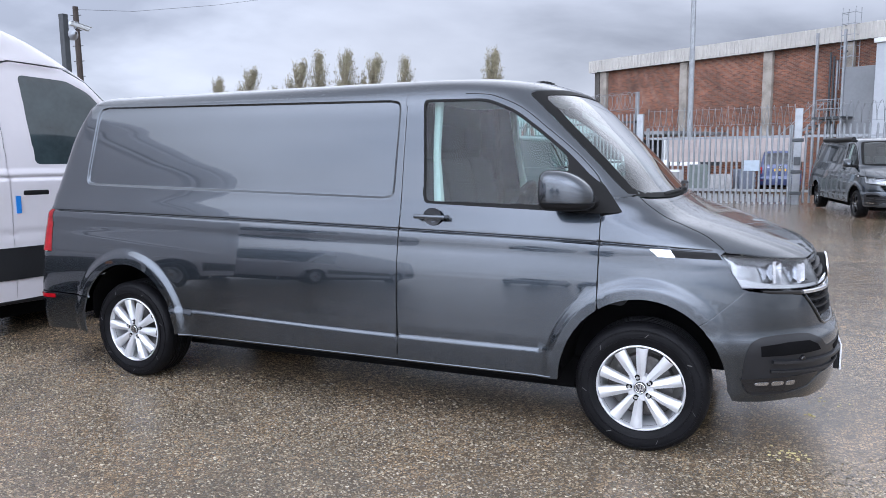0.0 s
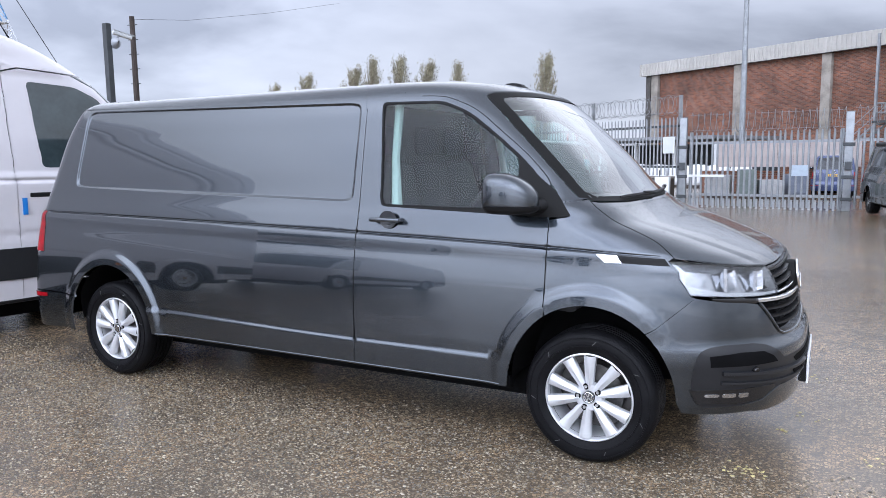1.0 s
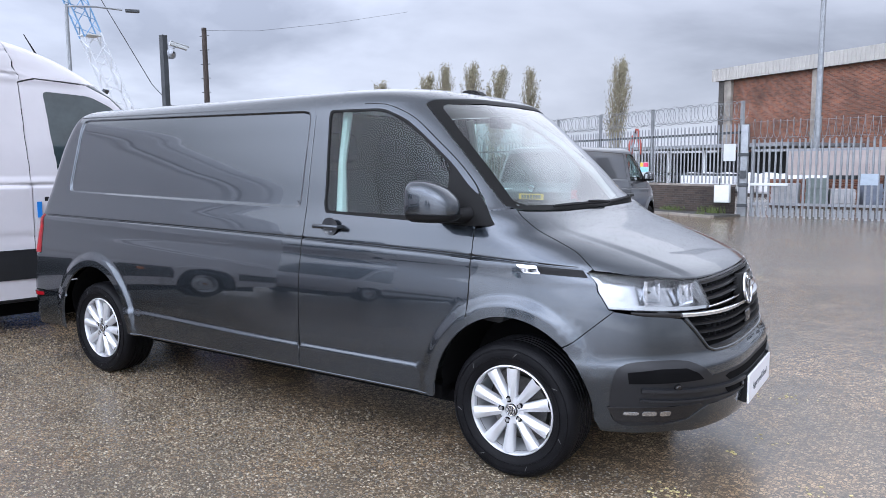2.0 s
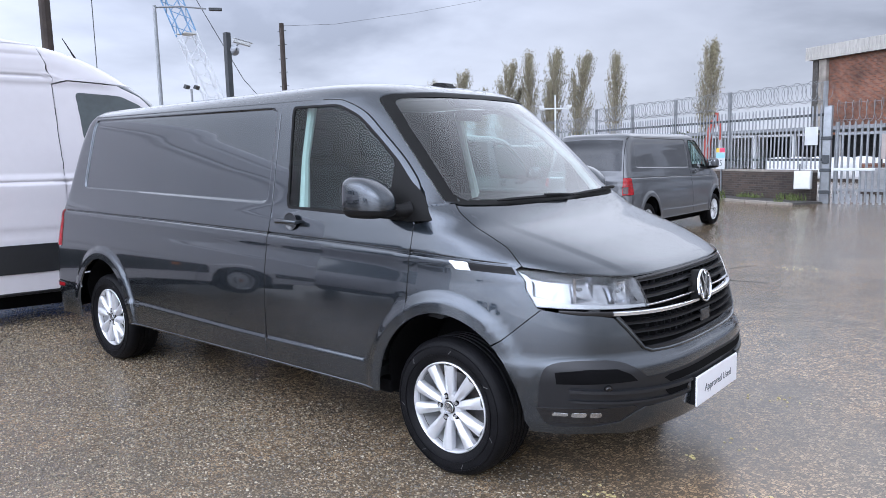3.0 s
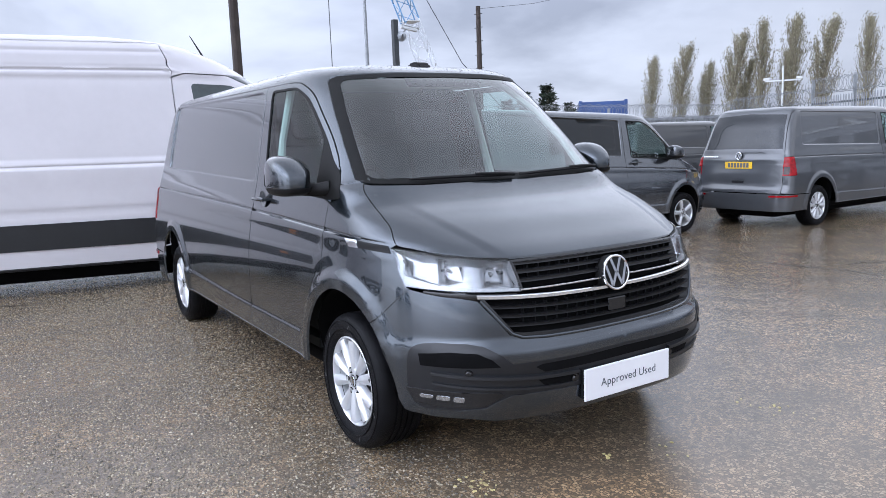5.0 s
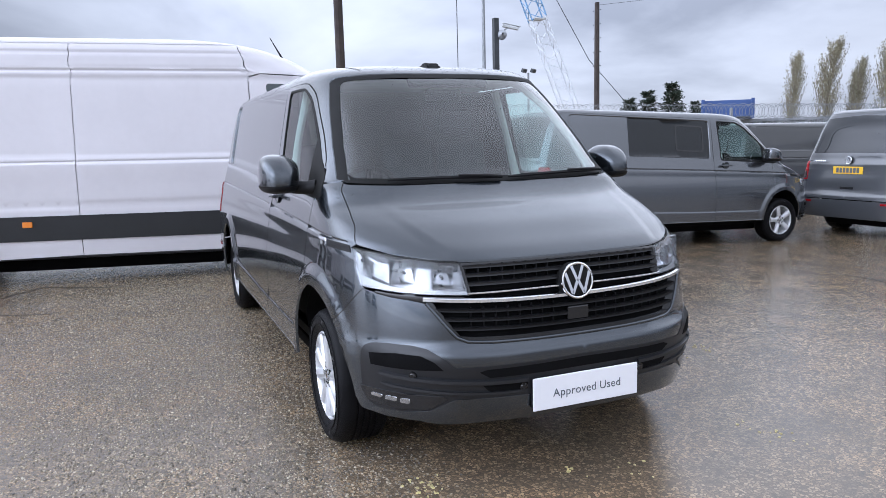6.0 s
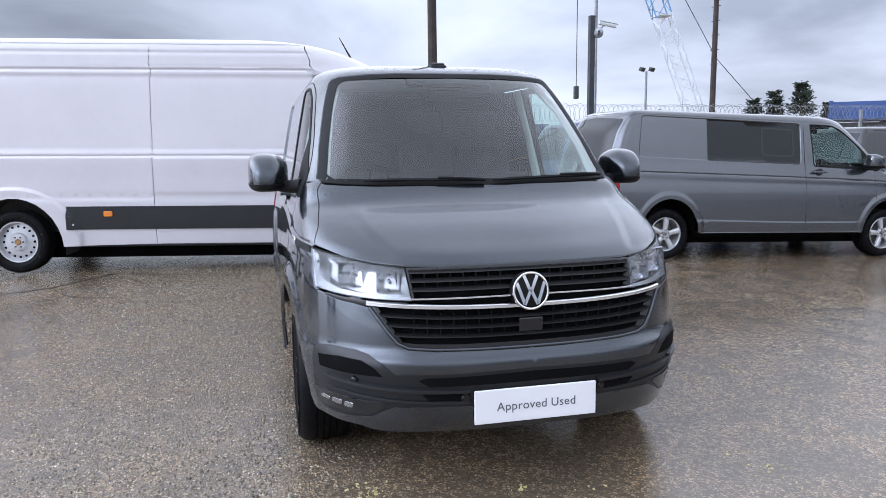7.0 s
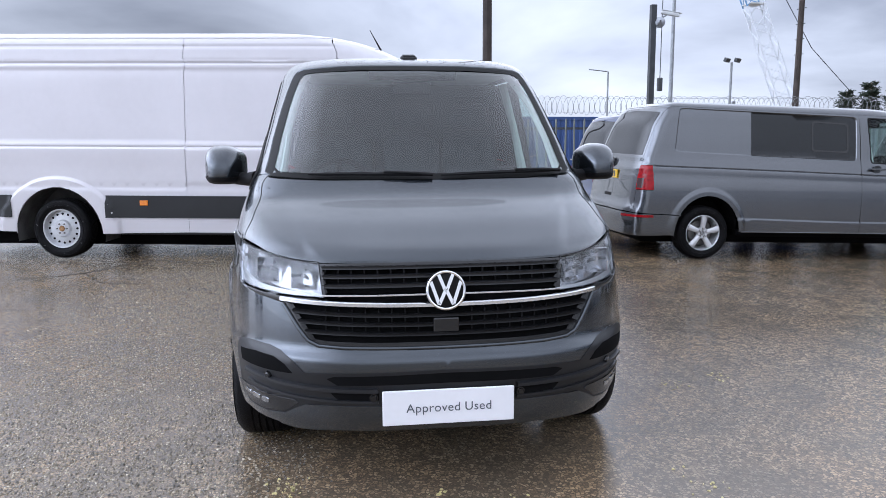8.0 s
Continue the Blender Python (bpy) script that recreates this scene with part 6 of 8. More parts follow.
def white_van(label, m, group=""):
    v = thing("high_roof_van", label, "van", group, "", m)
    Q = lambda pts: [(WVAN.sx(x, z), z) for x, z in dense(list(pts), 0.12)]
    arch = [(-4.49 + 0.535 * math.cos(radians(a)), 0.30 + 0.55 * math.sin(radians(a))) for a in range(0, 181, 12)]
    farch = [(0.0 + 0.46 * math.cos(radians(a)), 0.33 + 0.46 * math.sin(radians(a))) for a in range(0, 181, 12)]
    lines = lambda a, b: [Q([(x, z) for x in np.linspace(a, b, int((b - a) / 0.1) + 2)]) for z in (2.258, 2.27, 2.282, 2.305, 1.305, 1.315, 1.325, 1.34, 2.21, 0.86)]
    for side in (-1, 1):
        s = (side,)
        pieces = [
            ("rear_quarter", Q([(-2.9015, 0.32), (-2.9015, 2.55), (-5.70, 2.55), (-5.90, 2.25), (-5.97, 1.3), (-5.97, 0.34)] + [(-5.025, 0.32)] + arch[::-1]), [], lines(-5.85, -2.93) + [Q([(-4.49 + r * 1.12 * math.cos(radians(a)), 0.30 + r * math.sin(radians(a))) for a in range(22, 159, 6)]) for r in (0.638, 0.652, 0.67, 0.687)]),
            ("side_panel", Q([(-0.997, 0.32), (-0.997, 1.3), (-1.037, 2.2), (-1.10, 2.45), (-1.14, 2.55), (-2.8985, 2.55), (-2.8985, 0.32)]), [], lines(-2.87, -1.12)),
            ("cab_door", Q([(-0.994, 0.32), (-0.994, 1.3), (-1.033, 2.2), (-0.90, 2.24), (-0.45, 2.22), (-0.22, 2.12), (0.10, 1.80), (0.42, 1.40), (0.42, 0.75)] + farch[4:] + [(-0.46, 0.33)]), [Q(fillet([(-0.76, 1.42), (-0.84, 2.14), (-0.42, 2.12), (-0.22, 2.03), (0.02, 1.78), (0.30, 1.42)], 0.05))], []),
        ]
        for name, outl, holes, ln in pieces:
            p = link_mesh(name, cached(("w", name, side), lambda: panel(WVAN, name, outl, holes, ln, res=0.04, gap=0.0025, sides=s)), PAINT_WHITE, v)
            if name == "cab_door":
                g = link_mesh("door_window", cached(("wwin", side), lambda: panel(WVAN, "door_window", holes[0], res=0.08, gap=0, lift=-0.004, depth=0, sides=s)), mat("dim_glass_pane", (0.03, 0.045, 0.05), 0.04, coat=1.0, vary=0.3, scale=3), p, "dark door window")
                part("door_handle", boxed(-0.90, -0.68, side * 1.01 - 0.02, side * 1.01 + 0.03, 1.17, 1.215, 0.012), PLASTIC, p, "black door handle", True)
                if side < 0:
                    part("blue_tape", boxed(-0.965, -0.925, -1.034, -1.026, 1.03, 1.17, 0.002), mat("blue_tape", (0.02, 0.20, 0.62), 0.5, vary=0.1), p, "strip of blue tape")
        for a, b in ((-3.90, -0.48), (-5.95, -5.06)):
            q = Q([(a, 0.495), (b, 0.495), (b, 0.755), (a, 0.755)])
            link_mesh("side_strip", cached(("wstrip", a, side), lambda: panel(WVAN, "side_strip", q, res=0.05, gap=0, lift=0.012, depth=0.016, sides=s)), mat("grey_rub_strip", (0.013, 0.014, 0.016), 0.5, vary=0.15, scale=4), v, "dark rubbing strip")
        part("marker_lamp", boxed(-3.48, -3.38, side * 1.034 - 0.008, side * 1.034 + 0.008, 0.64, 0.70, 0.006), AMBER, v, "small amber marker lamp")
        part("sill_pipe", tube(bmesh.new(), [(-3.95, side * 0.97, 0.31), (-0.5, side * 0.97, 0.31)], 0.02, 8), PLASTIC_GREY, v)
        for x in (0.0, -4.49):
            wheel(v, x, side * 0.985, side, "steel", 0.355)
            bm = bmesh.new()
            arcs = [(x + 0.55 * math.cos(radians(a)), 0.30 + 0.56 * math.sin(radians(a))) for a in range(-10, 191, 10)]
            rows = [[bm.verts.new((a, side * yy, b)) for a, b in arcs] for yy in (1.0, 0.55)]
            for i in range(len(arcs) - 1):
                bm.faces.new((rows[0][i], rows[0][i + 1], rows[1][i + 1], rows[1][i]))
            bm.faces.new(rows[1])
            part("arch_liner", bm, mat("grey_liner", (0.10, 0.10, 0.10), 0.8, vary=0.3), v, "", True)
    top = [(0.0, 2.22), (WVAN.fy(0.8, 2.225), 2.225)] + Q([(-0.45, 2.23), (-0.90, 2.25), (-1.035, 2.21), (-1.095, 2.45), (-1.135, 2.56), (-5.70, 2.56)]) + [(2.5, 2.56), (3.0, 2.56), (3.0, 2.6495), (0.0, 2.6495)]
    link_mesh("roof", cached("wroof", lambda: panel(WVAN, "roof", top, res=0.08, sides=(-1, 1))), PAINT_WHITE, v)
    nose = [(0.0, 0.32), (WVAN.fy(0.9, 0.32), 0.32)] + Q([(0.46, 0.34)] + farch[:3] + [(0.43, 0.76), (0.43, 1.38)]) + [(WVAN.fy(0.9, 1.40), 1.40), (0.0, 1.40)]
    link_mesh("nose", cached("wnose", lambda: panel(WVAN, "nose", nose, res=0.08, sides=(-1, 1))), PAINT_WHITE, v)
    scr = [(0.0, 1.41), (WVAN.fy(0.9, 1.41), 1.41)] + Q([(0.43, 1.41), (0.11, 1.81), (-0.21, 2.13), (-0.43, 2.22)]) + [(WVAN.fy(0.8, 2.215), 2.215), (0.0, 2.21)]
    link_mesh("windscreen", cached("wscr", lambda: panel(WVAN, "windscreen", scr, res=0.1, sides=(-1, 1))), MATS["dim_glass_pane"], v)
    tail = [(2.35, 2.55), (3.0, 2.55), (3.0, 0.34), (2.35, 0.34)] + Q([(-5.98, 0.34), (-5.98, 1.3), (-5.91, 2.25), (-5.71, 2.55)])
    link_mesh("rear_doors", cached("wtail", lambda: panel(WVAN, "rear_doors", tail, res=0.1, sides=(-1, 1))), PAINT_WHITE, v)
    # unseen block hung low, added to stop light coming through under the van
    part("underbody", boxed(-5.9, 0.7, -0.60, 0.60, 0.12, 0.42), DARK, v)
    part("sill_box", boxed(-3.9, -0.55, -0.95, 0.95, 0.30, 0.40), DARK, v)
    part("roof_aerial", tube(bmesh.new(), [(-0.62, -0.30, 2.48), (-0.76, -0.30, 2.72)], [0.012, 0.004], 8), PLASTIC, v, "slim black roof aerial")
    return v


white = white_van("white high-roof delivery van with black side strip on wet asphalt", pose(-6.03, 0.73, -0.03, 0, 0.5, 80.5) @ Matrix.Diagonal((1, 1, 1.035, 1)), "white vans")
white_van("white high-roof van with black side strip, parked nose to tail", pose(-7.45, -7.75, 0, 0, 0, 80.5) @ Matrix.Diagonal((1, 1, 1.035, 1)), "white vans")


def rain(parent, name, u0, u1, z0, z1, n, seed, sides=(-1, 1), dense_at=None):
    """Beads of water standing on a panel."""
    rnd = random.Random(seed)
    verts, faces = [], []
    while n > 0:
        z = rnd.uniform(z0, z1)
        if dense_at and rnd.random() > 0.15 + 0.85 * ((z - z0) / (z1 - z0)) ** dense_at:
            continue
        n -= 1
        u, s = rnd.uniform(u0, u1), rnd.choice(sides)
        X, N = VAN.at(u, z), VAN.normal(u, z)
        X, N = Vector((X[0], s * X[1], X[2])), Vector((N[0], s * N[1], N[2]))
        r = min(0.0007 + rnd.expovariate(1 / 0.0006), 0.0032)
        a = N.orthogonal().normalized()
        b = N.cross(a)
        st = rnd.uniform(0.8, 1.3)
        k = len(verts)
        for q in range(6):
            c, w = math.cos(q * math.pi / 3), math.sin(q * math.pi / 3)
            verts.append(X + a * (r * c) + b * (r * w * st))
        for q in range(6):
            c, w = math.cos(q * math.pi / 3), math.sin(q * math.pi / 3)
            verts.append(X + a * (r * 0.7 * c) + b * (r * 0.7 * w * st) + N * (r * 0.45))
        verts.append(X + N * (r * 0.6))
        for q in range(6):
            w = (q + 1) % 6
            faces += [(k + q, k + w, k + 6 + w, k + 6 + q), (k + 6 + q, k + 6 + w, k + 12)]
    me = bpy.data.meshes.new(name)
    me.from_pydata([tuple(v) for v in verts], [], faces)
    me.polygons.foreach_set("use_smooth", [True] * len(me.polygons))
    return tagged(link_mesh(name, me, WATER, parent, "standing beads of clear rain water"), kind="stuff")


WATER = mat("rain_water", (0.05, 0.055, 0.062), 0.03, 0.0, coat=1.0, spec=0.8)
for child in list(main.children):
    if child.name.startswith("bonnet"):
        rain(child, "rain_water", 0.0, 0.52, 1.06, 1.245, 2400, 3, dense_at=3.5)
    if child.name.startswith("roof") and "antenna" not in child.name:
        rain(child, "rain_water", 0.0, 0.5, 1.85, 1.90, 700, 5)
        rain(child, "rain_water", 0.8, 2.0, 1.84, 1.915, 1800, 6)
    if child.name.startswith("windscreen") and "border" not in child.name:
        rain(child, "rain_water", 0.0, 0.45, 1.29, 1.84, 110, 7)


# ---- brick warehouse behind the yard ----
def brick_material(name, c1, c2, mortar, scale=1.0):
    m = bpy.data.materials.new(name)
    m.use_nodes = True
    nt = m.node_tree
    L, N = nt.links.new, nt.nodes.new
    bs = nt.nodes["Principled BSDF"]
    co, sp, cb = N("ShaderNodeTexCoord"), N("ShaderNodeSeparateXYZ"), N("ShaderNodeCombineXYZ")
    L(co.outputs["Object"], sp.inputs[0])
    ad = N("ShaderNodeMath")
    ad.operation = "ADD"
    L(sp.outputs["X"], ad.inputs[0])
    L(sp.outputs["Y"], ad.inputs[1])
    L(ad.outputs[0], cb.inputs["X"])
    L(sp.outputs["Z"], cb.inputs["Y"])
    br = N("ShaderNodeTexBrick")
    for k, v in (("Scale", 1.0), ("Brick Width", 0.225 * scale), ("Row Height", 0.075 * scale), ("Mortar Size", 0.008 * scale), ("Bias", 0.1)):
        br.inputs[k].default_value = v
    br.inputs["Color1"].default_value, br.inputs["Color2"].default_value, br.inputs["Mortar"].default_value = (*c1, 1), (*c2, 1), (*mortar, 1)
    L(cb.outputs[0], br.inputs["Vector"])
    n1 = N("ShaderNodeTexNoise")
    n1.inputs["Scale"].default_value, n1.inputs["Detail"].default_value = 0.5, 8.0
    L(co.outputs["Object"], n1.inputs["Vector"])
    rp = N("ShaderNodeValToRGB")
    rp.color_ramp.elements[0].position, rp.color_ramp.elements[0].color = 0.35, (0.62, 0.60, 0.58, 1)
    rp.color_ramp.elements[1].position, rp.color_ramp.elements[1].color = 0.65, (1.2, 1.15, 1.1, 1)
    L(n1.outputs["Fac"], rp.inputs["Fac"])
    mx = N("ShaderNodeMixRGB")
    mx.blend_type = "MULTIPLY"
    mx.inputs[0].default_value = 1.0
    L(br.outputs["Color"], mx.inputs[1])
    L(rp.outputs["Color"], mx.inputs[2])
    L(mx.outputs["Color"], bs.inputs["Base Color"])
    bs.inputs["Roughness"].default_value = 0.85
    bp = N("ShaderNodeBump")
    bp.inputs["Strength"].default_value, bp.inputs["Distance"].default_value = 0.6, 0.01
    bp.invert = True
    L(br.outputs["Fac"], bp.inputs["Height"])
    L(bp.outputs["Normal"], bs.inputs["Normal"])
    return m


BRICK = brick_material("red_brick", (0.26, 0.105, 0.058), (0.11, 0.048, 0.034), (0.20, 0.16, 0.135))
BRICK_DARK = brick_material("sooty_brick", (0.075, 0.055, 0.045), (0.04, 0.032, 0.028), (0.07, 0.065, 0.06))
CLAD = mat("pale_cladding", (0.60, 0.62, 0.62), 0.45, 0.1, vary=0.08, scale=0.8)
CLAD_GREY = mat("grey_cladding", (0.36, 0.38, 0.41), 0.5, 0.1, vary=0.08, scale=0.8)
CONCRETE = mat("stained_concrete", (0.25, 0.225, 0.195), 0.85, vary=0.3, scale=1.5, bump=0.3, bscale=40)
GALV = mat("galvanised_steel", (0.27, 0.285, 0.30), 0.5, 0.5, vary=0.18, scale=5, rvary=0.1)
GALV_DARK = mat("dark_painted_steel", (0.05, 0.055, 0.06), 0.5, 0.3, vary=0.25, scale=5)
TIMBER = mat("weathered_pole_timber", (0.045, 0.035, 0.03), 0.85, vary=0.3, scale=3, bump=0.4, bscale=30)
DARK_PANE = MATS["dark_rear_glass"]

ang = math.degrees(math.atan2(-9.6, 16.4))
hall = thing("warehouse", "red brick warehouse with concrete piers and pale ribbed fascia", "building", "", "", pose(-12.0, 54.0, -0.25, 0, 0, ang))
part("wall", boxed(0, 27, 0, 16, 0, 7.9), BRICK, hall, "weathered red brick wall")
for x, w in ((0.9, 0.62), (8.2, 0.6), (14.4, 0.6), (19.3, 0.6)):
    part("pier", boxed(x - w / 2, x + w / 2, -0.28, 0.0, 0, 7.7, 0.02), CONCRETE, hall, "stained concrete pier")
part("corner_strip", boxed(-0.02, 0.45, -0.20, 0.3, 0, 7.7, 0.02), mat("dark_corner_strip", (0.06, 0.055, 0.05), 0.7, vary=0.3), hall)
bm = bmesh.new()
prof = []
for i in range(95):
    x = -0.4 + i * 0.29
    prof += [(x, -0.50), (x + 0.10, -0.50), (x + 0.13, -0.44), (x + 0.25, -0.44), (x + 0.28, -0.50)]
lo_, hi_ = [bm.verts.new((x, y, 7.72)) for x, y in prof], [bm.verts.new((x, y, 8.62)) for x, y in prof]
for i in range(len(prof) - 1):
    bm.faces.new((lo_[i], lo_[i + 1], hi_[i + 1], hi_[i]))
part("fascia", bm, mat("beige_ribbed_sheet", (0.40, 0.385, 0.355), 0.5, vary=0.08, scale=0.8), hall, "pale ribbed metal fascia")
part("roof", boxed(-0.4, 27.2, -0.43, 16.2, 8.40, 8.58), CLAD, hall)
part("soffit", boxed(-0.4, 27.2, -0.43, 0.3, 7.74, 7.80), GALV_DARK, hall)
for i, x in enumerate((18.35, 18.55, 18.75)):
    part("drain_pipe", tube(bmesh.new(), [(x, -0.35, 0.2), (x, -0.35, 7.2 - 0.25 * i), (x + 0.8, -0.5, 7.4 - 0.25 * i)], 0.06, 8), GALV_DARK if i < 2 else GALV, hall, "", True)

annex = thing("office_block", "light grey clad office block with dark windows", "building", "", "", pose(-12.0, 54.0, -0.25, 0, 0, ang))
part("wall", boxed(22.0, 35.4, -3.0, -0.05, 0, 7.1, 0.03), CLAD_GREY, annex, "pale grey cladding")
part("parapet", boxed(21.9, 35.5, -3.1, 0.0, 7.1, 7.35, 0.02), CLAD, annex)
part("stair_tower", boxed(19.9, 21.98, -1.9, -0.05, 0, 6.1, 0.03), mat("slate_grey_cladding", (0.20, 0.21, 0.225), 0.5, 0.1, vary=0.1, scale=0.8), annex, "darker grey stair tower")
for z in (1.2, 4.5):
    for x in (22.9, 25.3, 27.7):
        w = part("window", boxed(x, x + 1.9, -3.06, -2.98, z, z + 1.9, 0.01), CLAD, annex, "white-framed window")
        part("pane", boxed(x + 0.08, x + 0.92, -3.09, -3.05, z + 0.08, z + 1.82), DARK_PANE, w)
        part("pane", boxed(x + 0.98, x + 1.82, -3.09, -3.05, z + 0.08, z + 1.82), DARK_PANE, w)
stair = thing("fire_escape", "galvanised steel escape stair with landing and railings", "stairs", "", "", pose(-12.0, 54.0, -0.25, 0, 0, ang))
for x in (18.9, 20.4):
    for y in (-3.0, -1.2):
        part("post", boxed(x - 0.06, x + 0.06, y - 0.06, y + 0.06, 0, 8.0 if y < -2 else 3.4), GALV, stair)
part("landing", boxed(18.8, 20.5, -3.1, -1.1, 3.3, 3.42), GALV_DARK, stair)
for z in (3.85, 4.35):
    part("rail", tube(bmesh.new(), [(18.85, -1.15, z), (18.85, -3.05, z), (20.45, -3.05, z)], 0.025, 6), GALV, stair)
for i in range(9):
    part("baluster", tube(bmesh.new(), [(18.85 + 0.2 * i, -3.05, 3.4), (18.85 + 0.2 * i, -3.05, 4.35)], 0.015, 5), GALV, stair)
for i in range(14):
    part("tread", boxed(18.8 - 0.26 * i, 19.05 - 0.26 * i, -3.0, -2.0, 3.2 - 0.235 * i, 3.25 - 0.235 * i), GALV, stair)
for y in (-3.0, -2.0):
    part("stringer", tube(bmesh.new(), [(19.0, y, 3.3), (15.3, y, 0.0)], 0.06, 4), GALV, stair)
    part("handrail", tube(bmesh.new(), [(19.0, y, 4.3), (15.3, y, 1.0)], 0.022, 6), GALV, stair)
for z in (6.2, 6.8, 7.4, 8.0, 8.6, 9.2):
    part("ladder_hoop", tube(bmesh.new(), [(19.2, -0.3, z), (19.2, -1.0, z), (19.9, -1.0, z), (19.9, -0.3, z)], 0.02, 5), GALV, stair)
for x, y in ((19.2, -0.3), (19.2, -1.0), (19.9, -1.0), (19.9, -0.3)):
    part("ladder_upright", tube(bmesh.new(), [(x, y, 5.0), (x, y, 9.5)], 0.022, 5), GALV, stair)


# ---- palisade fence and gate ----
def pale_mesh(h):
    def make():
        bm = bmesh.new()
        w = 0.034
        pts = [(-w, 0.0), (-0.012, -0.022), (0.012, -0.022), (w, 0.0)]
        lo = [bm.verts.new((x, y, 0)) for x, y in pts]
        hi = [bm.verts.new((x, y, h - 0.14)) for x, y in pts]
        hi2 = [bm.verts.new((x * 1.0, y, h - 0.12)) for x, y in pts]
        tip = [bm.verts.new((x * (0.75 if i in (0, 3) else 0.3), y, h - (0.03 if i in (0, 3) else 0.0))) for i, (x, y) in enumerate(pts)]
        for a, b in ((lo, hi), (hi, hi2), (hi2, tip)):
            for i in range(3):
                bm.faces.new((a[i], a[i + 1], b[i + 1], b[i]))
        r = bmesh.ops.extrude_face_region(bm, geom=list(bm.faces))
        bmesh.ops.translate(bm, vec=(0, 0.004, 0), verts=[g for g in r["geom"] if isinstance(g, bmesh.types.BMVert)])
        return to_mesh("pale", bm, False)
    return cached(("pale", h), make)


def razor_coil(parent, length, z, r=0.30, pitch=0.19):
    """One coil of barbed tape along local x."""
    bm = bmesh.new()
    pts = []
    n = int(length / pitch * 14)
    for i in range(n + 1):
        a = 2 * math.pi * i / 14
        rr = r * (1 + 0.10 * math.sin(i * 0.31))
        pts.append((i * pitch / 14 + 0.14 * math.sin(a * 0.5) * (1 if i % 28 < 14 else -1) * 0.5, rr * math.cos(a), z + rr * math.sin(a)))
    tube(bm, pts, 0.008, 4, True)
    for i in range(3, n - 3, 2):
        p = Vector(pts[i])
        d = (Vector(pts[i + 1]) - p).normalized() * 0.028
        o = Vector((0.012, 0, 0.012))
        v = [bm.verts.new(p + q) for q in (d, o, -d, -o)]
        bm.faces.new(v)
    return tagged(part("razor_wire", bm, mat("dull_razor_steel", (0.22, 0.23, 0.24), 0.45, 0.6, vary=0.2, scale=6), parent, "coiled razor wire", False), kind="stuff")


def palisade(name, label, a, b, z, base, height, pitch=0.165, dark_rails=False, wire=2.75, posts=(0.0, 1.0), post_h=2.9, steel=None):
    """A run of palisade fence from a to b on the plan; base is the foot of the pales above the ground."""
    L = math.hypot(b[0] - a[0], b[1] - a[1])
    f = thing(name, label, "fence" if "fence" in name else "gate", "perimeter fence", "", pose(a[0], a[1], z, 0, 0, math.degrees(math.atan2(b[1] - a[1], b[0] - a[0]))))
    n = int(L / pitch)
    for i in range(n):
        p = link_mesh("pale", pale_mesh(height), steel or GALV, f)
        p.matrix_local = pose((i + 0.5) * L / n, 0, base, random.uniform(-0.6, 0.6), random.uniform(-0.5, 0.5), 0)
    rails = GALV_DARK if dark_rails else GALV
    for zz in (base + height * 0.15, base + height * 0.85):
        part("rail", boxed(0.03, L - 0.03, 0.006, 0.05, zz - 0.04, zz + 0.04, 0.004), rails, f)
    for t in posts:
        part("post", boxed(t * L - 0.05, t * L + 0.05, 0.052, 0.15, 0, post_h, 0.006), GALV, f, "steel post")
    if wire:
        razor_coil(f, L, wire)
        for zz in (wire - 0.25, wire + 0.24):
            part("line_wire", tube(bmesh.new(), [(0, 0, zz), (L, 0, zz)], 0.004, 4), GALV, f)
    return f


# galvanised grey darkened for the backlit fence; container and shed roof share it
GALV_SHADED = mat("shaded_galvanised_steel", (0.25, 0.26, 0.275), 0.5, 0.5, vary=0.2, scale=4)
GREEN_STEEL = mat("dull_grey_green_steel", (0.16, 0.18, 0.17), 0.6, 0.2, vary=0.2, scale=4)
GZ = -0.22
GP1, GP2 = (-3.40, 20.80), (1.35, 20.30)
g1 = palisade("palisade_gate", "closed galvanised palisade gate leaf with razor wire above", (-3.22, 20.78), (1.22, 20.31), GZ, 0.06, 2.36, posts=(0.012, 0.988), post_h=2.42, wire=2.72)
part("drop_bar", boxed(0.05, 1.15, -0.12, -0.05, 0.98, 1.06, 0.01), CLAD, g1, "white locking bar")
part("warning_board", boxed(3.1, 3.55, -0.05, -0.035, 1.02, 1.35, 0.004), mat("pale_blue_board", (0.34, 0.40, 0.46), 0.5, vary=0.08), g1, "pale blue notice board")
for i in range(26):
    p = link_mesh("foot_pale", cached("foot_pale", lambda: to_mesh("foot_pale", boxed(-0.034, 0.034, -0.03, -0.024, 0.0, 0.30))), GALV, g1)
    p.matrix_local = pose(0.15 + i * 0.165, 0, 0.0)
for x, y in (GP1, GP2):
    gp = thing("gate_post", "square galvanised steel gate post with hinge brackets", "post", "gate posts", "", pose(x, y, GZ))
    part("shaft", boxed(-0.11, 0.11, -0.11, 0.11, 0, 2.88, 0.012), GALV, gp, "", True)
    part("cap", boxed(-0.115, 0.115, -0.115, 0.115, 2.88, 2.90, 0.006), GALV, gp)
    for zz in (0.35, 1.0, 1.95):
        part("bracket", boxed(-0.16, 0.16, -0.15, -0.10, zz - 0.05, zz + 0.05, 0.01), GALV_DARK, gp)
    part("lock_box", boxed(-0.09, 0.09, -0.17, -0.11, 1.2, 1.45, 0.01), GALV_DARK, gp)
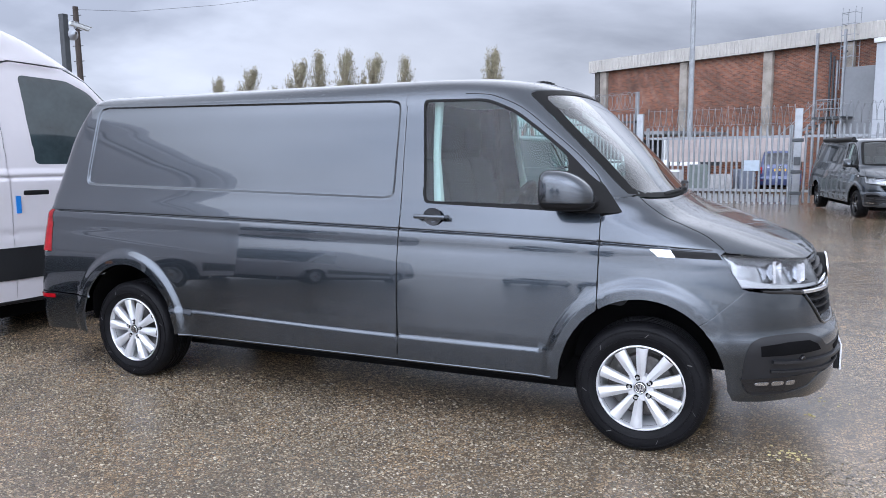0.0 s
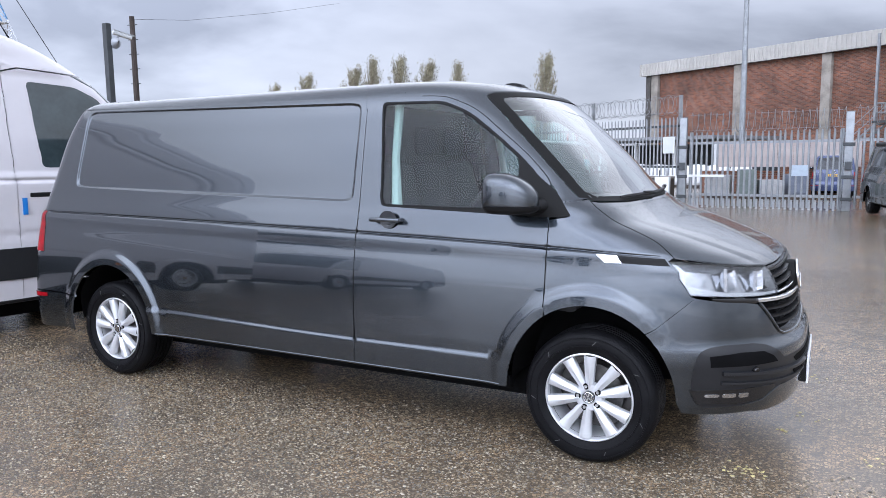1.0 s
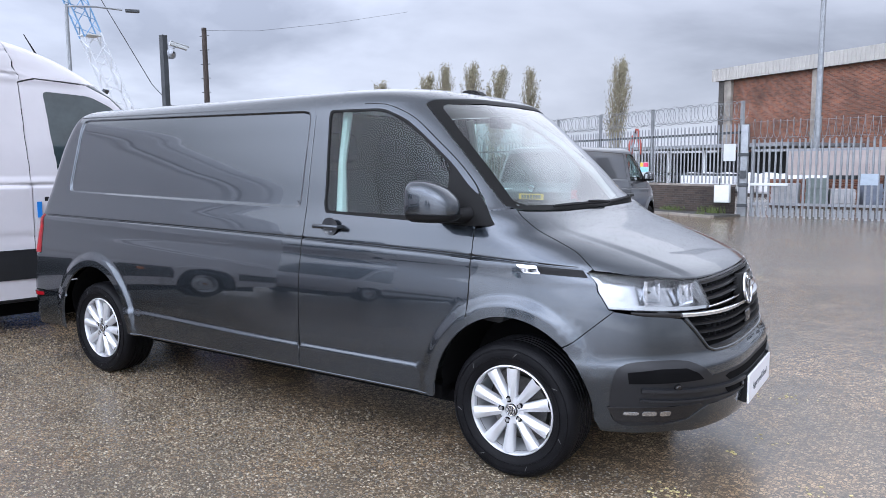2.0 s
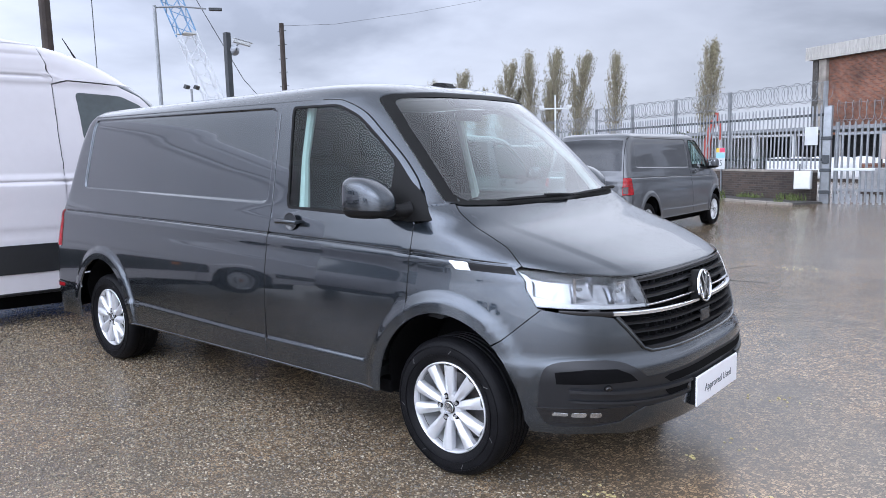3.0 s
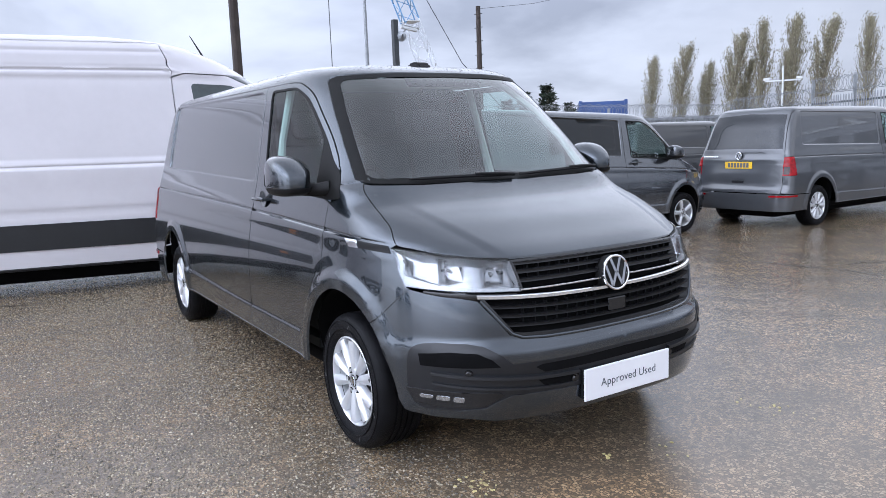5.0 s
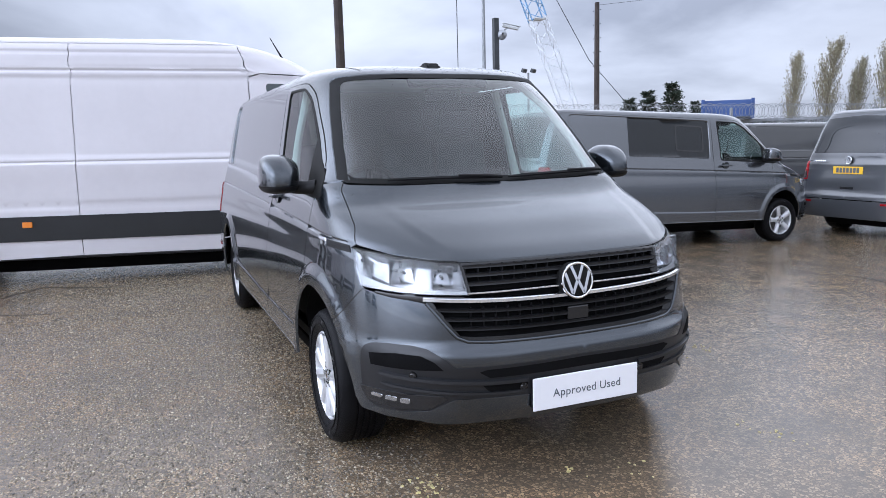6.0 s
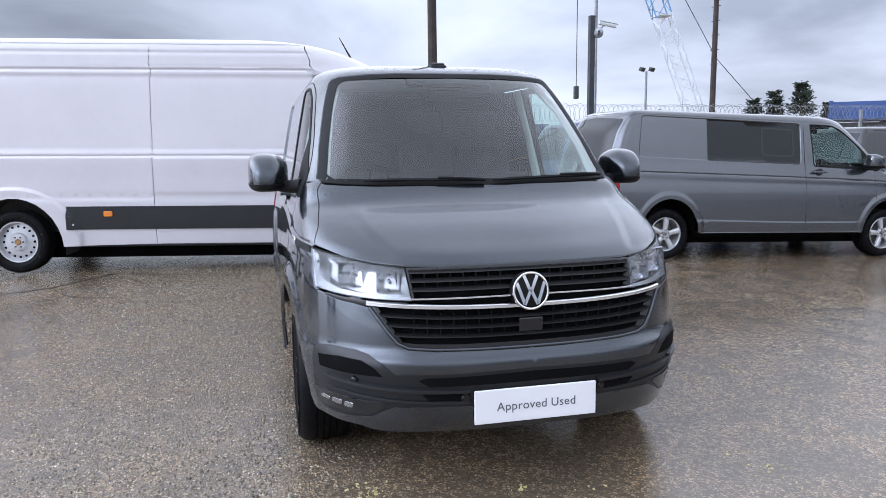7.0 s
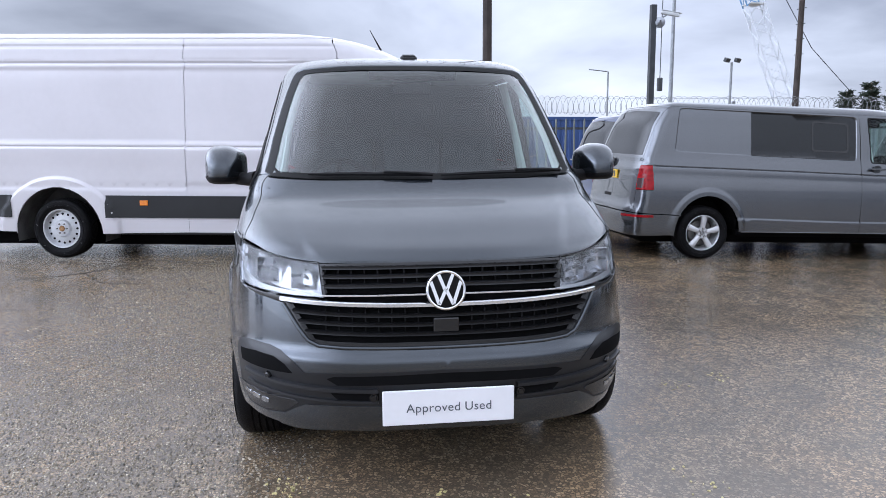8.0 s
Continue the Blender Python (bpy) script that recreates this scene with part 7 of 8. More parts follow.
palisade("palisade_fence", "galvanised palisade fence with razor wire", (1.48, 20.28), (9.5, 19.5), GZ, 0.06, 2.36, wire=2.75, posts=(0.33, 0.66, 1.0))
dx, dy = -0.861, 0.509
A0 = (-3.55, 20.90)
A1 = (A0[0] + dx * 4.2, A0[1] + dy * 4.2)
A2 = (A0[0] + dx * 13.2, A0[1] + dy * 13.2)
A3 = (-21.5, 31.5)
f1 = palisade("palisade_fence", "palisade fence on a dark brick dwarf wall with razor wire", A1, A0, GZ, 1.02, 1.92, dark_rails=True, wire=3.35, posts=(0.0, 0.985), post_h=3.65, steel=GALV_SHADED)
part("notice_board", boxed(3.55, 4.05, -0.05, -0.035, 1.75, 2.30, 0.004), CLAD, f1, "white notice board")
palisade("palisade_fence", "palisade fence on a dark brick dwarf wall with razor wire", A2, A1, GZ, 1.02, 1.92, dark_rails=True, wire=3.35, posts=(0.0, 0.33, 0.66), post_h=3.65, steel=GALV_SHADED)
palisade("palisade_fence", "far palisade fence with razor wire", A3, A2, GZ, 0.3, 2.4, pitch=0.30, wire=3.0, posts=(0.0, 0.5), dark_rails=True, steel=GREEN_STEEL)
palisade("palisade_fence", "far palisade fence with razor wire behind the parked vans", (-20.5, -14.0), A3, GZ, 0.1, 2.2, pitch=0.33, wire=2.75, dark_rails=True, steel=GREEN_STEEL, posts=(0.0, 0.2, 0.4, 0.6, 0.8, 1.0))
wl = math.hypot(A2[0] - A0[0], A2[1] - A0[1])
dwarf = thing("dwarf_wall", "sooty dark brick dwarf wall under the fence", "wall", "", "structure", pose(A0[0], A0[1], GZ - 0.1, 0, 0, math.degrees(math.atan2(dy, dx))))
part("brickwork", boxed(0.25, wl, -0.11, 0.13, 0, 1.02), BRICK_DARK, dwarf)
part("coping", boxed(0.25, wl, -0.13, 0.15, 1.02, 1.09, 0.008), CONCRETE, dwarf, "concrete coping")
cab = thing("meter_cabinet", "white metal cabinet fixed to the brick wall", "cabinet", "", "", pose(-4.05, 20.95, GZ))
part("body", boxed(-0.24, 0.24, -0.20, 0.02, 0.42, 0.98, 0.012), CLAD, cab, "", True)
part("door", boxed(-0.215, 0.215, -0.215, -0.20, 0.445, 0.955, 0.006), mat("cream_door", (0.66, 0.66, 0.60), 0.5, vary=0.05), cab)
part("conduit", tube(bmesh.new(), [(-0.1, -0.1, 0.98), (-0.1, -0.1, 1.2)], 0.02, 6), GALV_DARK, cab)
# pavement strip with weeds before the dwarf wall
pv = thing("kerb", "low worn concrete kerb strip below the wall", "kerb", "", "structure", pose(A0[0], A0[1], GZ, 0, 0, math.degrees(math.atan2(dy, dx))))
for i in range(14):
    part("kerb_stone", boxed(-0.2 + i * 0.93, 0.70 + i * 0.93, 1.25, 1.40, -0.1, 0.075, 0.015), CONCRETE, pv)
part("strip", boxed(-0.2, 12.8, 0.12, 1.24, -0.1, 0.06), mat("strip_asphalt", (0.06, 0.058, 0.054), 0.6, vary=0.3, scale=3, bump=0.4, bscale=60), pv)


def tuft_mesh(seed, n=60, h=0.22, spread=0.25):
    rnd = random.Random(seed)
    bm = bmesh.new()
    for _ in range(n):
        a, r = rnd.uniform(0, 6.283), spread * math.sqrt(rnd.random())
        x, y = r * math.cos(a), r * math.sin(a)
        hh = h * rnd.uniform(0.4, 1.0)
        b = rnd.uniform(0, 6.283)
        lean = Vector((math.cos(b), math.sin(b), 0)) * hh * rnd.uniform(0.1, 0.6)
        w = Vector((-math.sin(b), math.cos(b), 0)) * 0.009
        p = Vector((x, y, 0))
        v = [bm.verts.new(p - w), bm.verts.new(p + w), bm.verts.new(p + lean * 0.5 + Vector((0, 0, hh * 0.7)) + w * 0.7), bm.verts.new(p + lean + Vector((0, 0, hh)))]
        bm.faces.new(v[:3]), bm.faces.new((v[0], v[2], v[3]))
    return to_mesh("tuft", bm)


WEED = mat("weed_green", (0.10, 0.13, 0.035), 0.7, vary=0.4, scale=12)
weeds = [tuft_mesh(s) for s in range(3)]
rnd = random.Random(4)
for i in range(26):
    s = rnd.uniform(0.3, 9.0)
    o = rnd.choice((0.22, 1.18, 1.44))
    ob = link_mesh("weeds", weeds[i % 3], WEED, None)
    c, sn = dx, dy
    ob.matrix_world = pose(A0[0] + dx * s - dy * o, A0[1] + dy * s + dx * o, GZ + (0.05 if o < 1.4 else 0.0), 0, 0, rnd.uniform(0, 360)) @ Matrix.Scale(rnd.uniform(0.5, 1.3), 4)
    tagged(ob, "straggly green weeds growing at the kerb", "weeds", "kerb weeds", "stuff")


# ---- poles, lamps and crane ----
def pole(name, label, x, y, h, r0, r1, material, z=GZ):
    p = thing(name, label, "pole", "", "", pose(x, y, z))
    part("shaft", tube(bmesh.new(), [(0, 0, 0), (0, 0, h * 0.5), (0, 0, h)], [r0, (r0 + r1) / 2, r1], 10), material, p, "", True)
    return p


cp = thing("camera_pole", "dark square steel pole with horn speaker and security camera", "pole", "", "", pose(-13.06, 6.73, GZ))
part("shaft", boxed(-0.066, 0.066, -0.066, 0.066, 0, 4.68, 0.01), GALV_DARK, cp)
horn = part("horn_speaker", lathe(bmesh.new(), [(0.03, -0.18), (0.05, -0.08), (0.10, 0.04), (0.17, 0.14), (0.175, 0.145), (0.09, 0.05), (0.001, -0.05)], 24, "y", pose(0.16, 0.10, 4.28, 0, 0, 70) @ Matrix.Scale(0.72, 4)), CLAD_GREY, cp, "grey horn speaker", True)
part("camera_arm", tube(bmesh.new(), [(0.05, 0.05, 4.22), (0.0, 0.20, 4.38), (-0.04, 0.34, 4.46)], 0.018, 6), GALV, cp)
part("security_camera", boxed(-0.05, 0.05, -0.21, 0.21, -0.043, 0.043, 0.015, m=pose(-0.06, 0.44, 4.50, -12, 0, -15)), CLAD, cp, "white box camera", True)
part("camera_hood", boxed(-0.06, 0.06, -0.21, 0.25, 0.045, 0.055, 0.004, m=pose(-0.06, 0.44, 4.50, -12, 0, -15)), CLAD, cp)
tp = pole("telegraph_pole", "tall weathered timber telegraph pole", -29.53, 21.04, 8.7, 0.16, 0.12, TIMBER)
for k, zz in enumerate((8.3, 7.6, 6.9, 6.2, 5.5)):
    part("step_iron", tube(bmesh.new(), [(-0.28, -0.05, zz), (0.28, 0.05, zz)], 0.02, 5), GALV_DARK, tp)
pole("telegraph_pole", "dark brown timber pole rising behind the white van", -13.65, 2.95, 11.0, 0.12, 0.09, TIMBER)
lm = pole("street_lamp", "slim grey lamp column with a long arm", -36.5, 17.9, 10.2, 0.13, 0.09, GALV)
part("arm", tube(bmesh.new(), [(0, 0, 10.1), (0.9, 1.1, 10.15), (1.7, 2.1, 10.05)], [0.06, 0.05, 0.05], 8), GALV, lm)
part("lantern", boxed(-0.35, 0.35, -0.12, 0.12, -0.08, 0.08, 0.03, m=pose(2.0, 2.5, 10.02, 0, 0, 52)), GALV_DARK, lm)
fl = pole("floodlight_post", "grey post with two dark floodlights", -66.1, 37.6, 8.9, 0.14, 0.11, GALV)
for k in (-0.55, 0.55):
    part("floodlight", boxed(-0.15, 0.15, -0.42, 0.42, -0.2, 0.2, 0.03, m=pose(0.1, k, 9.1, 0, 25, 35)), GALV_DARK, fl)
sl = pole("street_lamp", "distant grey street lamp", -58.0, 22.0, 7.2, 0.10, 0.07, GALV)
part("arm", tube(bmesh.new(), [(0, 0, 7.2), (-0.3, -1.6, 7.4)], 0.05, 6), GALV, sl)
mst = pole("light_mast", "tall galvanised lighting mast behind the gate", -3.37, 37.4, 15.5, 0.17, 0.10, GALV)
part("flange", boxed(-0.25, 0.25, -0.25, 0.25, 0, 0.04), GALV, mst)

tp = pole("yard_light", "white lighting post with a cross arm beyond the fence", -37.1, 60.0, 7.3, 0.10, 0.08, CLAD)
part("cross_arm", boxed(-1.5, 1.5, -0.05, 0.05, 5.95, 6.07, m=pose(0, 0, 0, 0, 0, 33)), CLAD, tp)
for k in (-1.35, 1.35):
    part("lamp_head", boxed(k - 0.25, k + 0.25, -0.15, 0.1, 6.07, 6.30, 0.02, m=pose(0, 0, 0, 0, 0, 33)), CLAD, tp)

crane = thing("crane", "distant white lattice crane boom with hoist cables", "crane", "", "", pose(-142.9, 95.6, GZ) @ Matrix.Scale(2.0, 4))
WHITE_STEEL = mat("white_lattice_steel", (0.62, 0.65, 0.70), 0.5, vary=0.1)
BLUE_STEEL = mat("blue_lattice_steel", (0.16, 0.30, 0.50), 0.5, vary=0.1)
bdir = Vector((-0.10, -0.36, 1.0)).normalized()
bq = bdir.to_track_quat("Z", "Y").to_matrix().to_4x4()
for name, z0, z1, mt in (("boom_lower", 0.0, 15.5, WHITE_STEEL), ("boom_upper", 15.5, 34.0, BLUE_STEEL)):
    bm = bmesh.new()
    half = 0.85
    cs = [(-half, -half), (half, -half), (half, half), (-half, half)]
    for x, y in cs:
        tube(bm, [(x, y, z0), (x, y, z1)], 0.085, 5)
    k = z0
    flip = 1
    while k < z1 - 0.1:
        for i in range(4):
            a, b = cs[i], cs[(i + 1) % 4]
            if flip < 0:
                a, b = b, a
            tube(bm, [(*a, k), (*b, min(k + 1.3, z1))], 0.045, 4, False)
        k += 1.3
        flip = -flip
    bmesh.ops.transform(bm, matrix=bq, verts=bm.verts)
    part(name, bm, mt, crane, "white lattice section" if z0 == 0 else "blue lattice section")
part("platform", boxed(-0.9, 0.9, -0.8, 0.8, -0.06, 0.06, m=Matrix.Translation(bdir * 15.5)), CLAD, crane)
tip = bdir * 34
part("hoist_cable", tube(bmesh.new(), [tip + Vector((0.5, -3.2, -2)), tip + Vector((0.5, -3.2, -26))], 0.05, 4), GALV_DARK, crane)
part("hook_block", boxed(-0.25, 0.25, -0.25, 0.25, -0.7, 0.7, 0.1, m=Matrix.Translation(tip + Vector((0.5, -3.2, -25.5)))), GALV_DARK, crane)
part("stay_cable", tube(bmesh.new(), [tip, bdir * 15 + Vector((0.8, 6.2, -4.0)), bdir * 3 + Vector((1.5, 8.5, 0))], 0.045, 4), GALV_DARK, crane)
wires = thing("overhead_wire", "thin overhead telephone wire between poles", "wire", "", "", pose(0, 0, 0))
part("strand", tube(bmesh.new(), [(-29.53, 21.04, 8.35), (-31.0, 26.0, 9.2), (-34.0, 36.0, 11.5), (-38, 50, 15)], 0.009, 4), GALV_DARK, wires)


# ---- trees ----
BARK = mat("poplar_bark", (0.20, 0.175, 0.135), 0.9, vary=0.3, scale=3, bump=0.5, bscale=20)
LEAF = mat("spring_leaf", (0.33, 0.30, 0.20), 0.7, color2=(0.16, 0.145, 0.09), scale=1.2)
LEAF_DARK = mat("conifer_needles", (0.030, 0.042, 0.028), 0.8, vary=0.4, scale=1.5)


def poplar_meshes(seed, h=15.0, lean=0.05):
    rnd = random.Random(seed)
    wood, crown = bmesh.new(), bmesh.new()
    sway = lambda z: Vector((lean * z * z / h, 0.02 * math.sin(z), 0))
    tube(wood, [sway(z) + Vector((0, 0, z)) for z in np.linspace(0, h * 0.96, 9)], [0.26 * (1 - i / 9.5) + 0.02 for i in range(9)], 7)
    for i in range(110):
        z0 = h * (0.08 + 0.84 * (i / 110) ** 0.9)
        a = rnd.uniform(0, 6.283)
        env = 1.45 * (math.sin(min(1, (z0 / h) * 1.05 + 0.10) * math.pi) ** 0.7) * rnd.uniform(0.45, 1.1) + 0.15
        ln = min(h * 0.30, h * 1.03 - z0) * rnd.uniform(0.6, 1.0)
        p0 = sway(z0) + Vector((0, 0, z0))
        d = Vector((math.cos(a), math.sin(a), 0))
        pts = [p0, p0 + d * env * 0.6 + Vector((0, 0, ln * 0.35)), p0 + d * env + Vector((lean * 2, 0, ln))]
        tube(wood, pts, [0.055, 0.035, 0.012], 4, False)
        for k in range(58):
            t = rnd.uniform(0.12, 1.08)
            q = pts[0].lerp(pts[1], min(t * 2, 1)) if t < 0.5 else pts[1].lerp(pts[2], (t - 0.5) * 2)
            q = q + Vector((rnd.gauss(0, 0.15), rnd.gauss(0, 0.15), rnd.gauss(0, 0.22)))
            s = rnd.uniform(0.05, 0.12)
            u = Vector((rnd.gauss(0, 0.35), rnd.gauss(0, 0.35), 1.0)).normalized() * 1.7
            v = u.cross(Vector((rnd.gauss(0, 1), rnd.gauss(0, 1), rnd.gauss(0, 1)))).normalized() * 0.7
            vs = [crown.verts.new(q + u * s), crown.verts.new(q + v * s * 0.6), crown.verts.new(q - u * s), crown.verts.new(q - v * s * 0.6)]
            crown.faces.new(vs)
    return to_mesh("trunk", wood, True, 60), to_mesh("crown", crown)


POP = [poplar_meshes(s, 15.0, l) for s, l in ((1, 0.05), (2, 0.09), (3, 0.02))]
for i, (x, y, top) in enumerate(((-121.4, 137.1, 19.0), (-116.4, 141.4, 21.4), (-118.1, 152.3, 15.3), (-113.5, 148.0, 17.3), (-107.1, 148.5, 23.3), (-102.2, 152.1, 25.3), (-97.1, 155.5, 25.7), (-91.8, 158.6, 24.5), (-80.1, 155.5, 23.1), (-58.3, 155.7, 23.6), (-108.3, 154.8, 17.7), (-99.9, 158.2, 18.7))):
    k = (top + 0.3) / 15.0
    wide = 1.25 + 0.16 * math.sin(i * 2.1)
    t = thing("poplar_tree", "tall slender poplar with sparse spring leaves, leaning in the wind", "tree", "poplar row", "", pose(x, y, GZ, 0, 0, 25 + 23 * math.sin(i * 1.7)) @ Matrix.Diagonal((k * wide, k * wide, k, 1)))
    link_mesh("trunk", POP[i % 3][0], BARK, t)
    link_mesh("crown", POP[i % 3][1], LEAF, t)


def conifer_meshes(seed, h=7.0):
    rnd = random.Random(seed)
    wood, crown = bmesh.new(), bmesh.new()
    tube(wood, [(0, 0, 0), (0.1, 0, h * 0.5), (0.0, 0.1, h)], [0.16, 0.10, 0.02], 6)
    for i in range(120):
        z = h * rnd.uniform(0.1, 0.98)
        a = rnd.uniform(0, 6.283)
        ln = (1.25 * (1 - z / h) + 0.28) * rnd.uniform(0.5, 1.1)
        p, d = Vector((0, 0, z)), Vector((math.cos(a), math.sin(a), rnd.uniform(0.1, 0.6)))
        tube(wood, [p, p + d * ln], [0.03, 0.008], 4, False)
        for _ in range(26):
            q = p + d * ln * rnd.uniform(0.25, 1.05) + Vector((rnd.gauss(0, 0.09), rnd.gauss(0, 0.09), rnd.gauss(0, 0.09)))
            u = (d + Vector((rnd.gauss(0, 0.5), rnd.gauss(0, 0.5), rnd.gauss(0, 0.5)))).normalized() * rnd.uniform(0.08, 0.2)
            w = u.cross(Vector((rnd.gauss(0, 1), rnd.gauss(0, 1), rnd.gauss(0, 1)))).normalized() * 0.05
            crown.faces.new([crown.verts.new(q + u), crown.verts.new(q + w), crown.verts.new(q - u), crown.verts.new(q - w)])
    return to_mesh("trunk", wood, True, 60), to_mesh("crown", crown)


CON = conifer_meshes(5)
for x, y, k in ((-46.4, 40.2, 0.88), (-47.6, 38.7, 0.80), (-48.8, 37.7, 0.72), (-45.9, 42.3, 0.66)):
    t = thing("conifer_tree", "dark green windblown conifer beyond the fence", "tree", "conifers", "", pose(x, y, GZ, 0, 0, x * 40) @ Matrix.Diagonal((k * 1.7, k * 1.7, k, 1)))
    link_mesh("trunk", CON[0], BARK, t)
    link_mesh("crown", CON[1], LEAF_DARK, t)

# low far hedge and rough ground line
rnd = random.Random(8)
bm = bmesh.new()
for i in range(9000):
    s = rnd.random()
    x, y = -170 + 170 * s, 118 + 50 * s + rnd.uniform(-2, 2)
    z = rnd.random() ** 0.8 * (3.6 + 1.0 * math.sin(s * 23) + 0.6 * math.sin(s * 61))
    u = Vector((rnd.gauss(0, 1), rnd.gauss(0, 1), rnd.gauss(0, 1))).normalized() * rnd.uniform(0.4, 1.0)
    w = u.cross(Vector((rnd.gauss(0, 1), rnd.gauss(0, 1), 1))).normalized() * 0.5
    q = Vector((x, y, GZ + max(z, 0)))
    bm.faces.new([bm.verts.new(q + u), bm.verts.new(q + w), bm.verts.new(q - u), bm.verts.new(q - w)])
tagged(part("hedge", bm, mat("hedge_leaf", (0.06, 0.065, 0.035), 0.8, vary=0.4, scale=0.5), None), "low scrubby hedge far beyond the fence", "hedge", kind="stuff")

# ---- yard behind the fence ----
BLUE_BOX = mat("blue_container_paint", (0.035, 0.075, 0.22), 0.5, vary=0.15, scale=1.0)


def container(label, m, L=6.1, h=2.6, material=BLUE_BOX):
    c = thing("shipping_container", label, "container", "containers", "", m)
    bm = bmesh.new()
    n = int(L / 0.28)
    for s in (-1, 1):
        prof = []
        for i in range(n):
            x = -L / 2 + 0.1 + i * (L - 0.2) / n
            prof += [(x, 1.17), (x + 0.08, 1.17), (x + 0.12, 1.21), (x + 0.22, 1.21)]
        a, b = [bm.verts.new((x, s * y, 0.15)) for x, y in prof], [bm.verts.new((x, s * y, h - 0.12)) for x, y in prof]
        for i in range(len(prof) - 1):
            bm.faces.new((a[i], a[i + 1], b[i + 1], b[i]))
    part("side_sheet", bm, material, c)
    part("core", boxed(-L / 2 + 0.02, L / 2 - 0.02, -1.15, 1.15, 0.1, h - 0.06), material, c)
    for x in (-L / 2, L / 2):
        for y in (-1.17, 1.17):
            part("corner_post", boxed(x - 0.08, x + 0.08, y - 0.08, y + 0.08, 0, h), material, c)
    for z in (0.08, h - 0.06):
        for y in (-1.2, 1.2):
            part("side_rail", boxed(-L / 2, L / 2, y - 0.05, y + 0.05, z - 0.08, z + 0.06), material, c)
    return c


container("grey corrugated shipping container behind the fence", pose(-27.0, 29.5, GZ, 0, 0, 48), L=12.0, h=2.55, material=GALV_SHADED)
container("dark blue corrugated container stacked on a grey one", pose(-27.6, 28.0, GZ + 2.55, 0, 0, 138), L=6.0, h=0.98)
container("blue corrugated shipping container behind the fence", pose(-30.7, 10.2, GZ, 0, 0, 100))
shed = thing("store_shed", "low white store shed with a dark open front", "building", "", "", pose(-11.5, 42.0, GZ, 0, 0, -24))
part("roof", boxed(-6, 7.5, -0.6, 7, 2.55, 2.75, 0.02), GALV_SHADED, shed, "grey sheet roof edge")
part("back_wall", boxed(-5.8, 7.3, 6.6, 6.8, 0, 2.4), GALV_DARK, shed)
part("end_wall", boxed(-5.9, -5.7, 0, 6.8, 0, 2.4), CLAD, shed)
for x in (-3.5, -0.8, 1.9, 4.6, 7.3):
    part("column", boxed(x - 0.08, x + 0.08, -0.1, 0.1, 0, 2.4), CLAD, shed)
part("store_floor", boxed(-5.8, 7.3, 0.5, 6.6, 0.0, 0.05), CONCRETE, shed)
SACK = mat("white_sack", (0.68, 0.69, 0.70), 0.7, vary=0.1, scale=6, bump=0.3, bscale=15)
rnd = random.Random(11)
for i in range(7):
    b = thing("bulk_bag", "white woven bulk bag standing on a pallet", "sack", "bulk bags", "", pose(-9.6 + i * 1.08, 37.8 - i * 0.42 + rnd.uniform(-0.2, 0.2), GZ, 0, 0, rnd.uniform(-15, 15)))
    bm = bmesh.new()
    bmesh.ops.create_cube(bm, size=1)
    bmesh.ops.subdivide_edges(bm, edges=bm.edges, cuts=4, use_grid_fill=True)
    for v in bm.verts:
        q = v.co.normalized() * 0.62
        v.co = v.co.lerp(q, 0.35) + Vector((rnd.gauss(0, 0.01), rnd.gauss(0, 0.01), rnd.gauss(0, 0.01)))
        v.co.z = v.co.z * 1.05 + 0.62
    part("bag", bm, SACK, b, "", True, 80)
    part("pallet", boxed(-0.55, 0.55, -0.5, 0.5, 0.0, 0.12), TIMBER, b)
fence2 = thing("hoarding", "pale pinkish boarded hoarding behind the gate", "fence", "", "", pose(-3.6, 30.0, GZ, 0, 0, -6))
for i in range(9):
    part("board", boxed(i * 0.62, i * 0.62 + 0.61, 0, 0.03, 1.15, 2.15 + 0.02 * (i % 3)), mat("pale_board", (0.36, 0.31, 0.29), 0.7, vary=0.12, scale=2), fence2)
for i in range(4):
    part("post", boxed(i * 1.8, i * 1.8 + 0.08, 0.04, 0.12, 0, 2.1), TIMBER, fence2)
low = thing("block_wall", "low red brick garden wall with pallets behind the gate", "wall", "", "", pose(-4.5, 31.5, GZ, 0, 0, -6))
part("brickwork", boxed(0, 9.5, 0, 0.22, 0, 0.95), BRICK, low)
for i, (x, w, h, c) in enumerate(((-3.0, 0.9, 0.9, (0.30, 0.30, 0.30)), (-2.0, 0.7, 1.1, (0.13, 0.16, 0.15)), (-1.2, 0.8, 0.7, (0.33, 0.33, 0.33)), (-0.3, 0.6, 0.9, (0.13, 0.15, 0.19)), (3.2, 0.9, 0.8, (0.5, 0.5, 0.52)))):
    b = thing("storage_crate", "stacked storage crate standing behind the gate", "crate", "crates", "", pose(x, 26.3 + 0.25 * i, GZ, 0, 0, 7 * i))
    cm = mat("crate_%d" % i, c, 0.6, vary=0.15, scale=4)
    part("box", boxed(-w / 2, w / 2, -0.4, 0.4, 0.12, h, 0.02), cm, b)
    for k in range(3):
        part("slat", boxed(-w / 2 - 0.01, w / 2 + 0.01, -0.43, -0.40, 0.2 + k * (h - 0.3) / 3, 0.32 + k * (h - 0.3) / 3), cm, b)
    part("pallet", boxed(-w / 2, w / 2, -0.4, 0.4, 0.0, 0.11), TIMBER, b)
dig = thing("excavator_arm", "faded red excavator arm raised beyond the fence", "excavator", "", "", pose(-10.2, 30.0, GZ))
